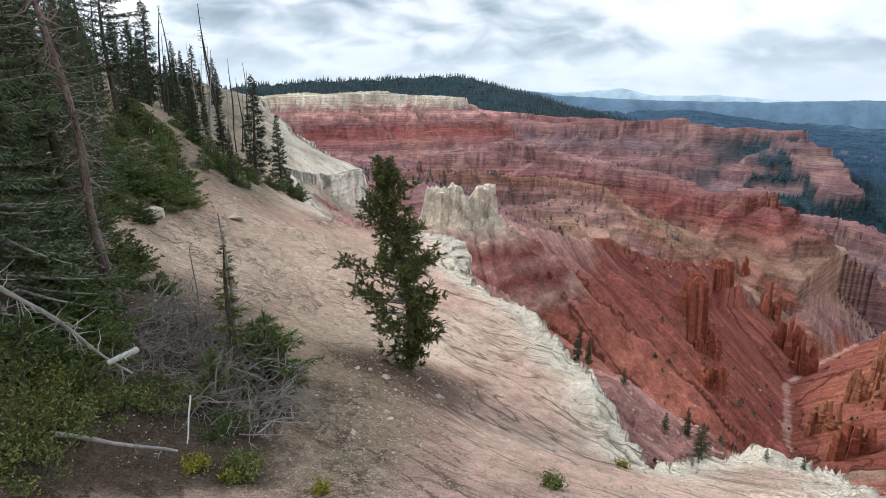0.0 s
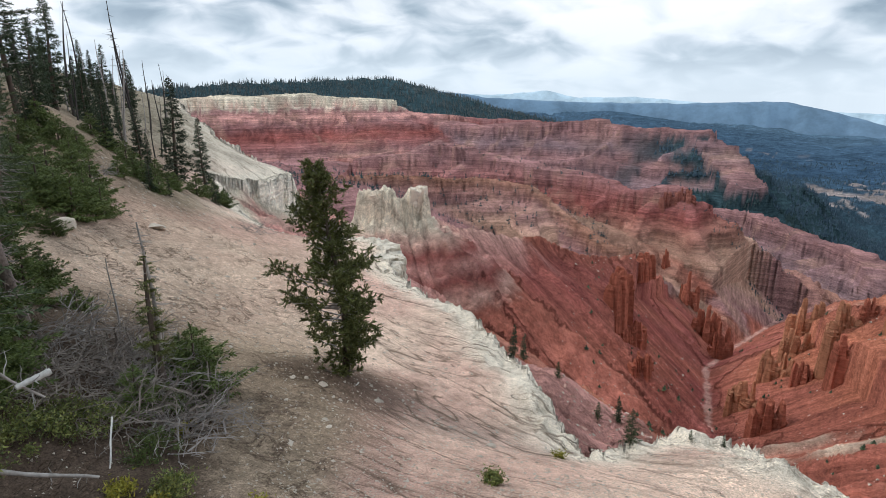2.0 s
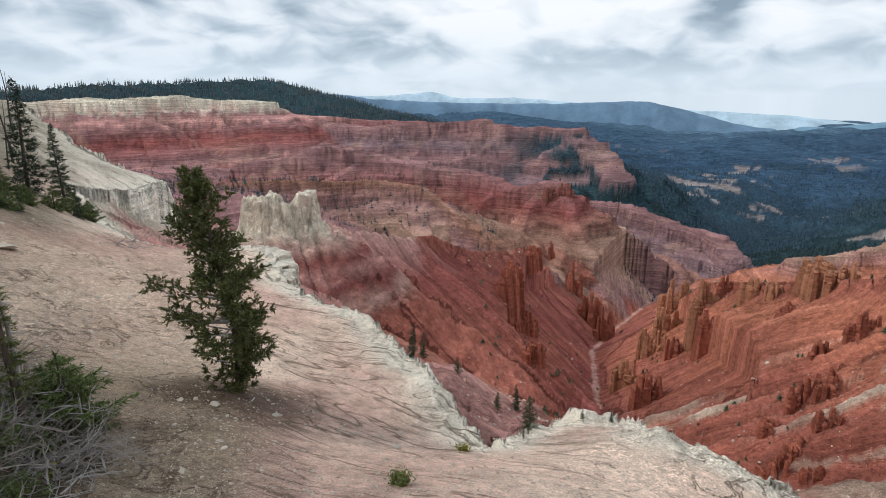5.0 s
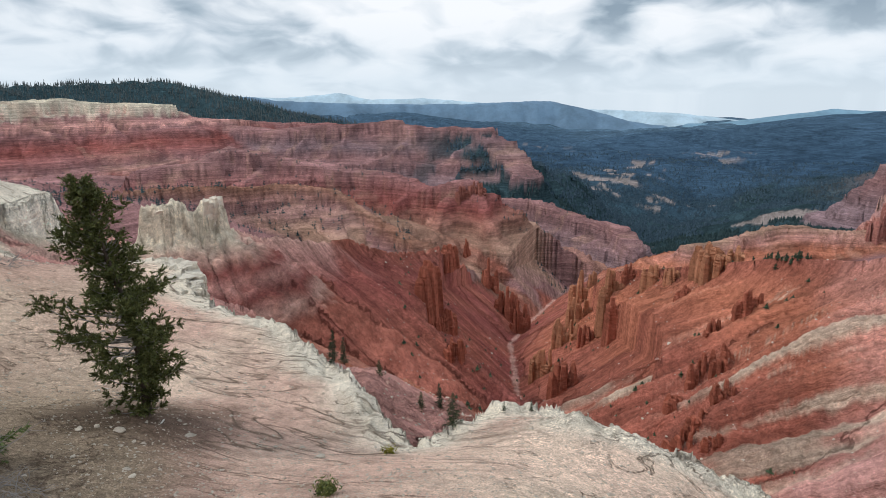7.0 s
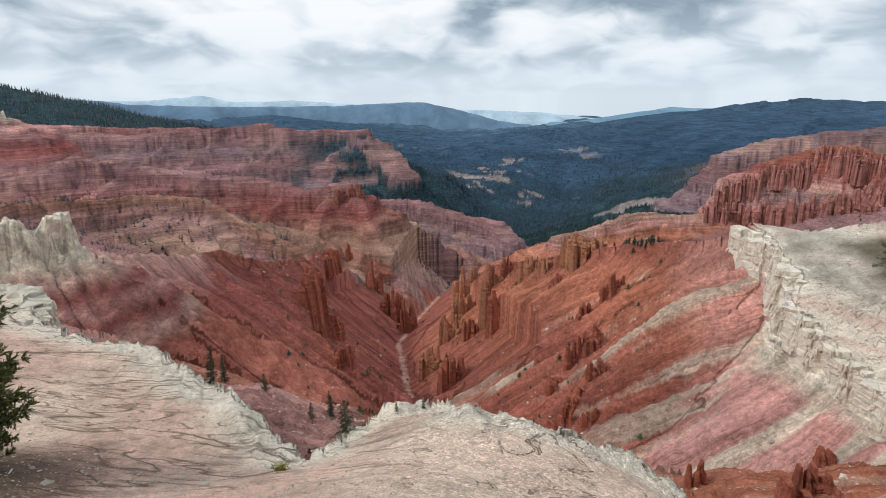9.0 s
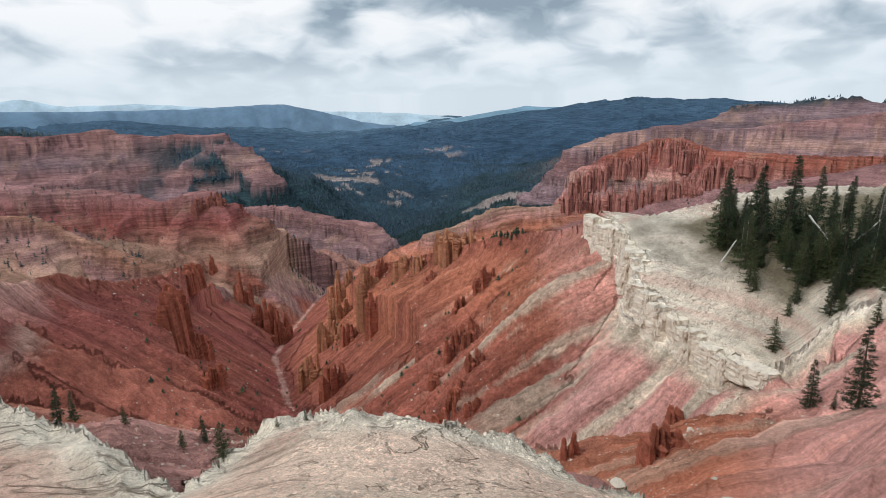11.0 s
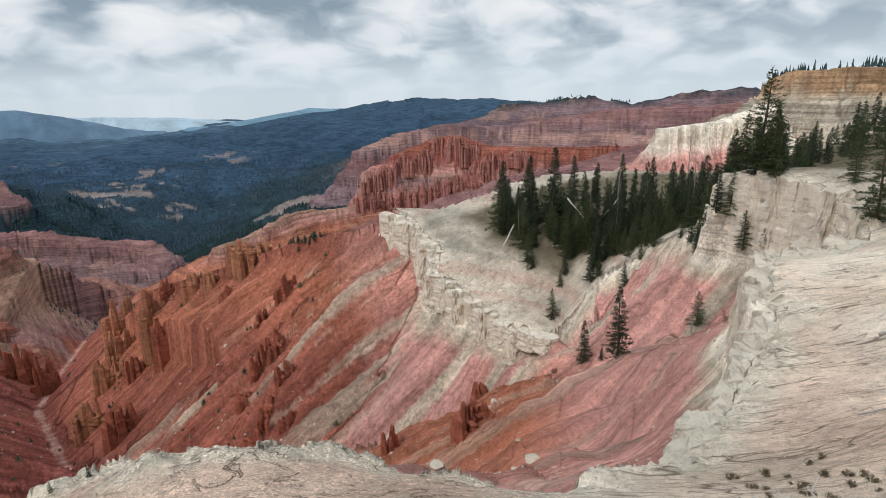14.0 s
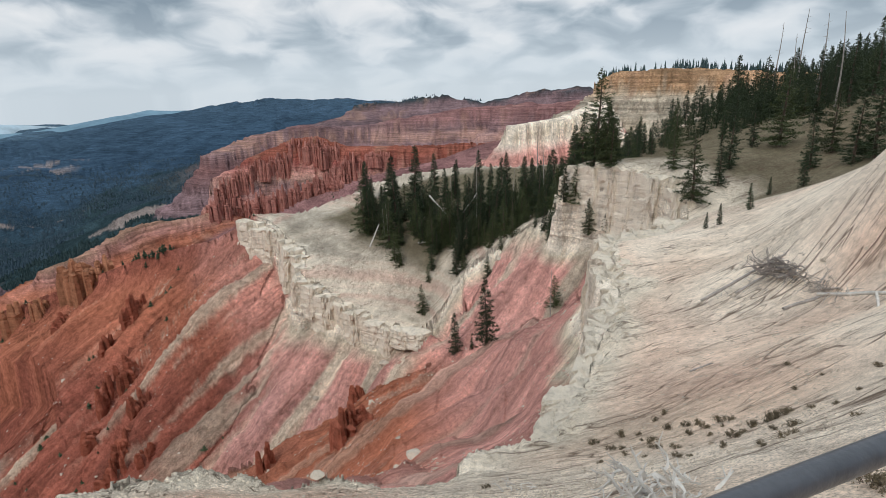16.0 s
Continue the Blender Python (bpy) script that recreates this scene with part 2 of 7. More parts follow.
# ---------------------------------------------------------------- the plan of the land, in metres from the lookout
# the edge of the plateau: x, y, z, going clockwise from the far spur past the lookout to the white lobe
RIM = [
    (-37.2, 114.1, -1.3), (-25.7, 91.5, -4.8), (-20.8, 79.3, -6.1), (-14.9, 72.5, -8.0), (-9.2, 63.3, -8.5), (-11.19, 56.91, -8.38), (-13.41, 50.24, -7.07),
    (-9.75, 39.82, -7.76), (-6.20, 34.45, -8.14), (-2.83, 32.38, -8.32), (-0.46, 31.00, -8.01), (0.48, 29.00, -7.86), (0.75, 24.99, -8.14), (1.98, 21.41, -7.88), (3.20, 18.32, -7.47),
    (3.55, 16.01, -7.46), (4.02, 14.04, -7.39), (4.07, 12.45, -7.33), (4.11, 10.85, -7.36), (4.25, 9.71, -7.24),
    (4.25, 9.71, -7.11), (5.01, 10.46, -7.56), (6.41, 11.19, -7.92), (7.49, 11.23, -8.07), (9.13, 10.35, -8.24), (9.24, 9.56, -8.27),
    (10.04, 8.88, -8.35), (9.98, 7.01, -8.13), (10.00, 5.68, -7.89), (7.50, 8.32, -6.79), (8.98, 8.26, -7.57),
    (9.99, 7.01, -8.04), (10.51, 5.79, -8.26), (10.03, 4.26, -8.12), (10.48, 3.34, -8.23), (10.09, 1.48, -8.00),
    (10.20, 0.30, -7.92), (12.00, -0.31, -8.56), (12.65, -1.95, -8.74), (14.15, -2.65, -9.17), (17.05, -3.95, -9.78),
    (20.34, -5.24, -9.86), (23.18, -6.21, -10.19), (26.44, -7.56, -10.31), (31.78, -8.90, -10.57), (37.69, -10.03, -10.63),
    (42.13, -12.69, -11.71), (47.10, -16.78, -12.68), (52.01, -20.77, -12.68),
]
RIM2 = [
    (55.7, -22.2, -11.5), (59.3, -21.2, -10.0), (63.6, -17.7, -9.2), (68.7, -13.6, -9.8), (74.6, -14.3, -14.9),
    (81.3, -10.9, -19.1), (85.8, -6.4, -23.1), (88.0, -0.3, -28.9), (85.9, 4.5, -35.2), (85.6, 8.1, -38.3),
    (88.9, 13.7, -39.1), (93.9, 20.2, -37.7), (100.5, 30.5, -33.7), (107.3, 32.0, -31.1), (115.6, 39.1, -28.4),
    (122.9, 48.1, -26.3), (133.6, 41.9, -28.1), (141.9, 34.3, -27.3), (147.8, 25.5, -24.1), (158.0, 3.3, -21.5), (162.4, -29.0, -21.7),
    (165.8, -45.7, -18.3), (170.7, -63.1, -12.8), (174.9, -79.2, -7.9), (175.1, -96.7, -3.6), (172.0, -120.5, 3.1), (163.4, -147.3, 7.6),
]
BACK = [(260, -250, 10), (-260, -250, 12), (-230, 90, 8)]
# how much of a cliff the edge is, along it
RIM_CLIFF = [0.8, 0.8, 0.8, 0.8, 0.8, 0.7, 0.3, 0.2, 0.3, 0.5, 1.2, 1.4, 0.9] + [0.7] * 24 + [0.8, 1, 1, 1, 1, 1.1, 1.2, 1.2, 1.1, 0.8, 0.6, 0.5]
RIM2_CLIFF = [0.8, 1.0, 1.1, 1.0, 0.4, 0.12, 0.1, 0.1, 0.15, 0.4, 0.65, 0.75, 0.85, 0.9, 1, 1.1, 0.8, 0.5]
EDGE = RIM + RIM2 + BACK
# heights inside the edge
CROWN = [
    (-3.08, 5.38, -4.35), (-0.45, 6.18, -4.95), (3.23, 5.75, -5.20), (5.68, 4.89, -5.94), (7.55, 2.63, -6.45), (6.54, -0.91, -5.40), (5.94, -2.88, -4.57),
    (-0.80, 11.47, -6.07), (-3.67, 14.54, -6.06), (-5.96, 20.14, -5.46), (-3.72, 24.72, -6.95), (0.35, 20.00, -7.37), (2.00, 15.47, -7.50), (2.72, 10.86, -7.17),
    (-10.87, 24.71, -3.88), (-9.35, 17.68, -3.88), (-5.81, 9.34, -3.70), (-5.92, 7.43, -3.65), (-10.93, 35.35, -5.88), (-18.53, 35.45, -0.90), (-18.72, 25.95, 0.16), (-28.7, 69.3, -0.7),
    (11.46, -3.54, -8.03), (15.43, -7.14, -8.29), (26.05, -10.26, -9.42), (15.33, -9.43, -7.35), (18.32, -13.90, -6.35), (29.93, -16.13, -8.63), (35.68, -25.74, -5.00),
    (47.72, -20.66, -11.13), (53.3, -31.6, -9.4), (66.3, -28.0, -8.1), (100.6, -65.4, -4.8), (117.8, -55.0, -10.6), (114.1, -37.2, -15.4), (104.1, -13.5, -20.3), (103.0, 2.4, -25.1),
    (102.1, 19.9, -31.2), (113.7, 31.5, -30.8),
    (0, 0, -1.75), (-1, -2, -1.6), (3, -4, -1.5), (-15, -12, 0.5), (20, -18, 0.5), (-40, 5, 1.0),
]
# crests of the ridges: name, points, slope on both sides, terrace height, flute length
FALL = ((118.5, 61.8, 0), (91.4, 87.2, 0))
FALL2 = ((19.4, 117.7, 0), (37.4, 94.6, 0))
RIDGES = {
    "spur_red": dict(cap=2.5, wide=0.6, pts=[(121.4, 46.5, -27.0), (124.7, 59.1, -33.1), (129.9, 78.9, -38.0), (138.0, 102.7, -46.4), (143.7, 124.3, -54.9), (145.0, 146.3, -62.6), (141.8, 157.6, -73.1), (133.4, 159.6, -86.6), (125.8, 163.1, -95.8), (113.8, 159.6, -105.2)],
                     slope=0.72, step=0, flute=10, bands=[(0, "red"), (10, "orange"), (24, "red"), (60, "red")], streak=0.0, fall=FALL),
    "knob": dict(cap=5, wide=1.3, craggy=1.0, pts=[(-1.3, 112.0, -19.4), (1.4, 112.0, -19.0), (4.2, 111.9, -20.6), (7.4, 112.8, -19.6), (9.3, 113.1, -19.2)],
                 slope=0.85, step=0, flute=3.2, bands=[(0, "cream"), (6, "cream"), (9, "pink"), (11, "deep"), (13, "rose"), (15.5, "deep"), (18, "pink"), (20, "red"), (40, "red")], streak=0.05),
    "knob_neck": dict(pts=[(10.1, 115.6, -23.4), (19.6, 122.4, -28.7), (25.8, 127.4, -30.5), (38.2, 136.8, -35.4)],
                 slope=0.75, step=0, flute=9, bands=[(0, "pink"), (4, "rose"), (10, "deep"), (24, "red"), (60, "red")], streak=0.2, fall=FALL2, pale=0.25),
    "knob_foot": dict(cap=2, wide=0.5, pts=[(38.2, 136.8, -35.4), (44.4, 153.7, -39.8), (69.1, 177.0, -51.5), (88.5, 195.9, -59.2), (118.8, 208.5, -61.1), (139.3, 207.6, -74.1), (135.4, 205.4, -93.4), (134.6, 198.7, -110.5)],
                 slope=0.66, step=0, flute=11, bands=[(0, "red"), (8, "deep"), (20, "red"), (32, "deep"), (44, "red")], streak=0.1, fall=FALL2, pale=0.3),
    "red_flat": dict(pts=[(21.3, 107.9, -47.6), (41.8, 112.5, -63.0), (60.0, 109.6, -70.0)], slope=0.5, step=0, flute=6, bands=[(0, "red"), (30, "red")], streak=0.2, fall=FALL2),
    "bench": dict(cap=7, wide=4, pts=[(-117.9, 413.5, -47.1), (-75.9, 408.0, -55.1), (-34.7, 343.2, -47.1), (15.2, 379.7, -52.8), (66.1, 379.3, -55.8), (107.4, 364.5, -58.4), (127.4, 315.2, -77.0), (136.4, 278.4, -85.5)],
                  slope=0.5, step=9, flute=16, bands=[(0, "ochre"), (12, "dusk"), (22, "tan"), (60, "red")], streak=0.2),
    "mesa": dict(cap=12, wide=12, pts=[(-11.9, 559.9, -60.4), (29.7, 559.2, -55.2), (61.8, 576.7, -44.2), (123.8, 525.6, -58.6), (187.6, 474.3, -65.3), (211.6, 430.8, -74.5), (232.4, 408.5, -67.3), (252.0, 408.5, -81.8)],
                 slope=0.66, step=12, flute=20, bands=[(0, "dusk"), (25, "deep"), (45, "tan"), (60, "dusk"), (100, "ochre")], streak=0.2),
    "mesa_low": dict(cap=14, wide=10, pts=[(385, 632, -130), (429, 578, -127), (426, 478, -134), (424, 424, -132), (404.5, 387.2, -144.0)],
                 slope=0.75, step=14, flute=24, bands=[(0, "dusk"), (30, "plum"), (60, "dusk")], streak=0.2),
    "far_mesa": dict(cap=22, wide=30, pts=[(41, 1499, -53), (224, 1230, -63), (329, 1133, -55), (421, 1070, -45), (432, 1055, -55), (552, 928, -56), (567, 884, -79), (538, 759, -125)],
                 slope=0.62, step=24, flute=50, bands=[(0, "dusk"), (26, "plum"), (45, "dusk"), (80, "plum"), (110, "dusk")], streak=0.15, wooded=(600, 780, 16, 500)),
    "far_rim": dict(cap=18, wide=40, pts=[(-559, 706, -1), (-432, 957, -6), (-357, 1125, -10), (-156, 1270, -1), (1, 1330, -11), (69, 1398, -40), (268, 1425, -56), (445, 1432, -67)],
                 slope=0.5, step=16, flute=45, bands=[(0, "cream"), (4, "pink"), (8, "cream"), (11, "dusk"), (26, "rose"), (30, "dusk"), (55, "deep"), (85, "dusk"), (92, "rose"), (98, "deep"), (130, "dusk")], streak=0.12),
    "wood_hill": dict(pts=[(-901, 1442, -7), (-620, 1636, 3), (-424, 1749, 27), (-242, 1985, 38), (3, 2100, 55), (160, 2044, 11), (341, 1920, -37), (565, 1762, -79)],
                 slope=0.25, step=0, flute=35, bands=[(0, "wood"), (200, "wood")], streak=0),
    "hoodoo_wall": dict(cap=14, wide=4, pts=[(388.5, 184.2, -75.1), (402.1, 178.7, -56.9), (424.8, 148.5, -41.6), (431.2, 128.6, -33.5), (435.7, 112.6, -33.1), (420.8, 88.3, -39.6), (408.1, 39.1, -39.3), (389.9, -10.6, -37.3), (357.3, -43.7, -35.4)],
                 slope=1.35, step=9, flute=8, bands=[(0, "red"), (8, "deep"), (14, "rose"), (18, "pink"), (22, "plum"), (34, "rose"), (44, "red"), (60, "rose")], streak=0.2),
    "low_spur": dict(cap=5, wide=3, pts=[(254.5, 210.0, -81.1), (320.9, 203.5, -76.3), (368.7, 179.4, -78.8), (383.0, 172.3, -76.4)],
                 slope=0.5, step=7, flute=14, bands=[(0, "tan"), (4, "rose"), (9, "orange"), (25, "red")], streak=0.2),
    "purple_wall": dict(cap=18, wide=20, pts=[(820, 370, -83), (942, 335, -64), (961, 278, -55), (959, 203, -60), (947, 72, -44), (950, -18, -32), (924, -108, -27), (897, -71, -32), (820, -222, -19)],
                 slope=1.0, step=18, flute=30, bands=[(0, "dusk"), (16, "plum"), (30, "pink"), (36, "plum"), (60, "dusk"), (90, "plum")], streak=0.2),
    "plateau_far": dict(pts=[(1725, 294, -38), (1741, 180, -33), (1700, 33, -19), (1699, -54, -41), (1590, -181, -13), (1584, -224, -7), (1461, -339, -5), (1273, -583, -13)],
                 slope=0.3, step=20, flute=60, bands=[(0, "wood"), (18, "plum"), (200, "wood")], streak=0),
    "upper_rim": dict(cap=11, wide=5, pts=[(311.4, -73.5, 1.8), (303.9, -83.0, 5.3), (284.2, -110.8, 5.2), (261.1, -126.2, 3.0), (229.2, -142.7, 0.6), (201.2, -164.6, 4.7)],
                 slope=0.6, step=8, flute=9, bands=[(0, "apricot"), (8, "apricot"), (11, "cream"), (16, "clay"), (22, "cream"), (60, "cream")], streak=0.2),
    "white_shelf": dict(cap=7, wide=4, pts=[(249.1, -21.0, -16.6), (251.1, -44.3, -14.0), (263.0, -61.3, -8.2), (212.7, -56.3, -17.9)],
                 slope=1.0, step=0, flute=6, bands=[(0, "chalk"), (5, "cream"), (8, "chalk"), (12, "rose"), (40, "rose")], streak=0.2),
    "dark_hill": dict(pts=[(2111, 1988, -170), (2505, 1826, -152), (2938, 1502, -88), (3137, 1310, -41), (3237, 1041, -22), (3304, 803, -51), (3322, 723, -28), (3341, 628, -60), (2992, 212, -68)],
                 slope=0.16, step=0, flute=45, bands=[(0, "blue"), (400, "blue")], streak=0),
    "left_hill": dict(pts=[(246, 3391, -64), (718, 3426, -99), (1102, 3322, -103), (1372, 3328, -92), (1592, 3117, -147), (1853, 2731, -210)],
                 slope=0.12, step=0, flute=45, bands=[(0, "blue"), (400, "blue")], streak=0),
}


def add_spurs():
    """Buttresses that run down from the crests of the walls towards the lookout."""
    rng = random.Random(8)
    for name, count, share in (("far_rim", 7, 0.5), ("far_mesa", 6, 0.4), ("mesa", 12, 0.6), ("bench", 9, 0.6), ("mesa_low", 6, 0.5), ("purple_wall", 12, 0.4), ("hoodoo_wall", 14, 0.45), ("knob_foot", 4, 0.6),
                               ("upper_rim", 7, 0.5)):
        o = RIDGES[name]
        p = o["pts"]
        o["datum"] = sum(q[2] for q in p) / len(p) if o["step"] and name not in ("knob_foot", "bench") else None
        for k in range(count):
            t = (k + rng.uniform(0.15, 0.85)) / count * (len(p) - 1)
            i = min(int(t), len(p) - 2)
            a, b, f = p[i], p[i + 1], t - i
            x, y, z = (a[j] + (b[j] - a[j]) * f for j in range(3))
            nx, ny = a[1] - b[1], b[0] - a[0]
            ln = math.hypot(nx, ny)
            nx, ny = nx / ln, ny / ln
            if nx * x + ny * y > 0:
                nx, ny = -nx, -ny
            if "fall" in o:
                (fa, fb) = o["fall"]
                nx, ny = fb[0] - fa[0], fb[1] - fa[1]
                ln = math.hypot(nx, ny)
                nx, ny = nx / ln, ny / ln
            ang = rng.uniform(-0.5, 0.5)
            nx, ny = nx * math.cos(ang) - ny * math.sin(ang), nx * math.sin(ang) + ny * math.cos(ang)
            cap, wide, f = o.get("cap", 0), o.get("wide", 0), o["flute"]
            fall = min(150.0, 0.55 * (z + 230), 8 * f) * share * rng.uniform(0.6, 1.3)
            run = fall / (o["slope"] * 0.62)
            z0 = z - 0.55 * cap - 0.02 * abs(z)
            pts = [(x + nx * (wide + run * q) + rng.uniform(-0.12, 0.12) * run * (q > 0), y + ny * (wide + run * q) + rng.uniform(-0.12, 0.12) * run * (q > 0), z0 - fall * q ** 0.9) for q in (0, 0.35, 0.7, 1.0)]
            RIDGES[name + "_spur_%d" % k] = dict(cap=0.3 * cap if cap else 0, wide=0.04 * run, pts=pts, slope=min(1.15 * o["slope"], 1.5), step=o["step"], flute=0.6 * f, bands=o["bands"], streak=o["streak"],
                                                 reach=1.6 * run, datum=o["datum"] if o["datum"] is not None else z, seedk=len(RIDGES))


add_spurs()
CREEK = [(85.2, 111.1, -90.7), (101.2, 142.8, -99.7), (127.2, 186.8, -103.8), (177.2, 242.1, -124.2), (310.2, 366.3, -161.2), (499, 519, -198), (831, 721, -249), (1492, 1177, -292)]
PINE_AT = (-0.77, 11.47, -6.07)
# base colours of the rock beds; wood, blue, haze: forest with painted distance haze
BEDS = {
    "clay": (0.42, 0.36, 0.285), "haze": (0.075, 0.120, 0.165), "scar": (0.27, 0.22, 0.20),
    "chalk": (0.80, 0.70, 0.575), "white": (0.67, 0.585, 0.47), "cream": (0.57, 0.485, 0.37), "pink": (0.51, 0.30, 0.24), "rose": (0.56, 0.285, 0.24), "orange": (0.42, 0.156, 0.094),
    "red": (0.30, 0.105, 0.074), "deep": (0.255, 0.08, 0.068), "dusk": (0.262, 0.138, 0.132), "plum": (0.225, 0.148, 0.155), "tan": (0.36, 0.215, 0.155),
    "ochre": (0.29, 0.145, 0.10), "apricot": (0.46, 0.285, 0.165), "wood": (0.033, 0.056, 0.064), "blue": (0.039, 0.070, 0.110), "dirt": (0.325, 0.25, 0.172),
    "soil": (0.105, 0.075, 0.056), "sand": (0.68, 0.49, 0.37), "olive": (0.125, 0.105, 0.065),
}


def spline_heights(points):
    """A thin plate through points; returns a function of x, y."""
    p = np.array(points, float)
    n = len(p)

    def kernel(r2):
        return 0.5 * r2 * np.log(r2 + 1e-9)
    r2 = ((p[:, None, :2] - p[None, :, :2]) ** 2).sum(2)
    m = np.zeros((n + 3, n + 3))
    m[:n, :n] = kernel(r2) + np.eye(n) * 0.05
    m[:n, n], m[:n, n + 1:] = 1, p[:, :2]
    m[n, :n], m[n + 1:, :n] = 1, p[:, :2].T
    w = np.linalg.solve(m, np.concatenate([p[:, 2], np.zeros(3)]))

    def height(x, y):
        out = w[n] + w[n + 1] * x + w[n + 2] * y
        for k in range(n):
            out = out + w[k] * kernel((x - p[k, 0]) ** 2 + (y - p[k, 1]) ** 2)
        return out
    return height


crown_height = spline_heights(CROWN + RIM + RIM2 + BACK)


def nearest_on(pts, x, y):
    """Distance to a line of points; the height, the length along it and that length in parts of the distance from the lookout,
    all at the nearest place."""
    p = np.array(pts, float)
    best = np.full(x.shape, 1e18)
    z, s, g = np.zeros(x.shape), np.zeros(x.shape), np.zeros(x.shape)
    run = rel = 0.0
    for a, b in zip(p[:-1], p[1:]):
        d = b - a
        ln = math.hypot(d[0], d[1])
        t = np.clip(((x - a[0]) * d[0] + (y - a[1]) * d[1]) / (ln * ln + 1e-9), 0, 1)
        q = (x - a[0] - t * d[0]) ** 2 + (y - a[1] - t * d[1]) ** 2
        m = q < best
        part_rel = ln / (0.5 * (math.hypot(a[0], a[1]) + math.hypot(b[0], b[1])))
        best = np.where(m, q, best)
        z = np.where(m, a[2] + t * d[2], z)
        s = np.where(m, run + t * ln, s)
        g = np.where(m, rel + t * part_rel, g)
        run += ln
        rel += part_rel
    return np.sqrt(best), z, s, g


def ridge_on(o, x, y, shake):
    """Height of the roof over a crest line with a flat top, a cliff and a scree slope; also the distance from the crest, the length
    along it and the crest's height."""
    p = np.array(o["pts"], float)
    slope, cap, wide = o["slope"], o.get("cap", 0.0), o.get("wide", 0.0)
    best = np.full(x.shape, -1e18)
    dist, s, top = np.zeros(x.shape), np.zeros(x.shape), np.zeros(x.shape)
    run = 0.0
    for a, b in zip(p[:-1], p[1:]):
        d = b - a
        ln = math.hypot(d[0], d[1])
        t = np.clip(((x - a[0]) * d[0] + (y - a[1]) * d[1]) / (ln * ln + 1e-9), 0, 1)
        q = np.sqrt((x - a[0] - t * d[0]) ** 2 + (y - a[1] - t * d[1]) ** 2)
        zc = a[2] + t * d[2]
        if cap:
            e = np.maximum(q - wide + shake, 0)
            h = zc - np.minimum(3.0 * e, cap) - slope * np.maximum(e - cap / 3.0, 0) - 0.06 * np.minimum(q, wide)
        else:
            h = zc - slope * q
        m = h > best
        best = np.where(m, h, best)
        dist, s, top = np.where(m, q, dist), np.where(m, run + t * ln, s), np.where(m, zc, top)
        run += ln
    return best, dist, s, top


def cliff_share(pts, share, s):
    p = np.array(pts, float)
    run = np.concatenate([[0], np.cumsum(np.hypot(*np.diff(p[:, :2], axis=0).T))])
    n = min(len(run), len(share))
    return np.interp(s, run[:n], share[:n])


def inside(pts, x, y):
    p = np.array(pts, float)
    c = np.zeros(x.shape, bool)
    for a, b in zip(p, np.roll(p, -1, 0)):
        m = (a[1] > y) != (b[1] > y)
        xx = a[0] + (y - a[1]) / (b[1] - a[1] + 1e-12) * (b[0] - a[0])
        c ^= m & (x < xx)
    return c


def bands_colour(bands, drop):
    at = np.array([b[0] for b in bands], float)
    col = np.array([BEDS[b[1]] for b in bands])
    return np.stack([np.interp(drop, at, col[:, k]) for k in range(3)], -1)


def mix3(a, b, f):
    return a + (b - a) * f[..., None]


def slope_axes(x, y):
    """Along and across the cracks, which follow the beds of the slopes."""
    az = np.degrees(np.arctan2(x, y))
    t = radians(-46) + radians(-29) * smooth(40, 80, az)
    c, s = np.cos(t), np.sin(t)
    return x * c + y * s, -x * s + y * c


def crown_fine(x, y, z):
    """Cracks and lumps of the plateau near the lookout."""
    r = np.hypot(x, y)
    fade = smooth(90, 20, r)
    u, v = slope_axes(x, y)
    z = z + 0.02 * fade * value(u * 0.5, v * 3.0, 42) + 0.05 * fade * fbm(x * 0.9, y * 0.9, 4, 44) + 0.022 * smooth(40, 8, r) * fbm(x * 7, y * 7, 3, 47)
    return z + 0.5 * smooth(25, 90, r) * fbm(x * 0.12, y * 0.12, 4, 46)


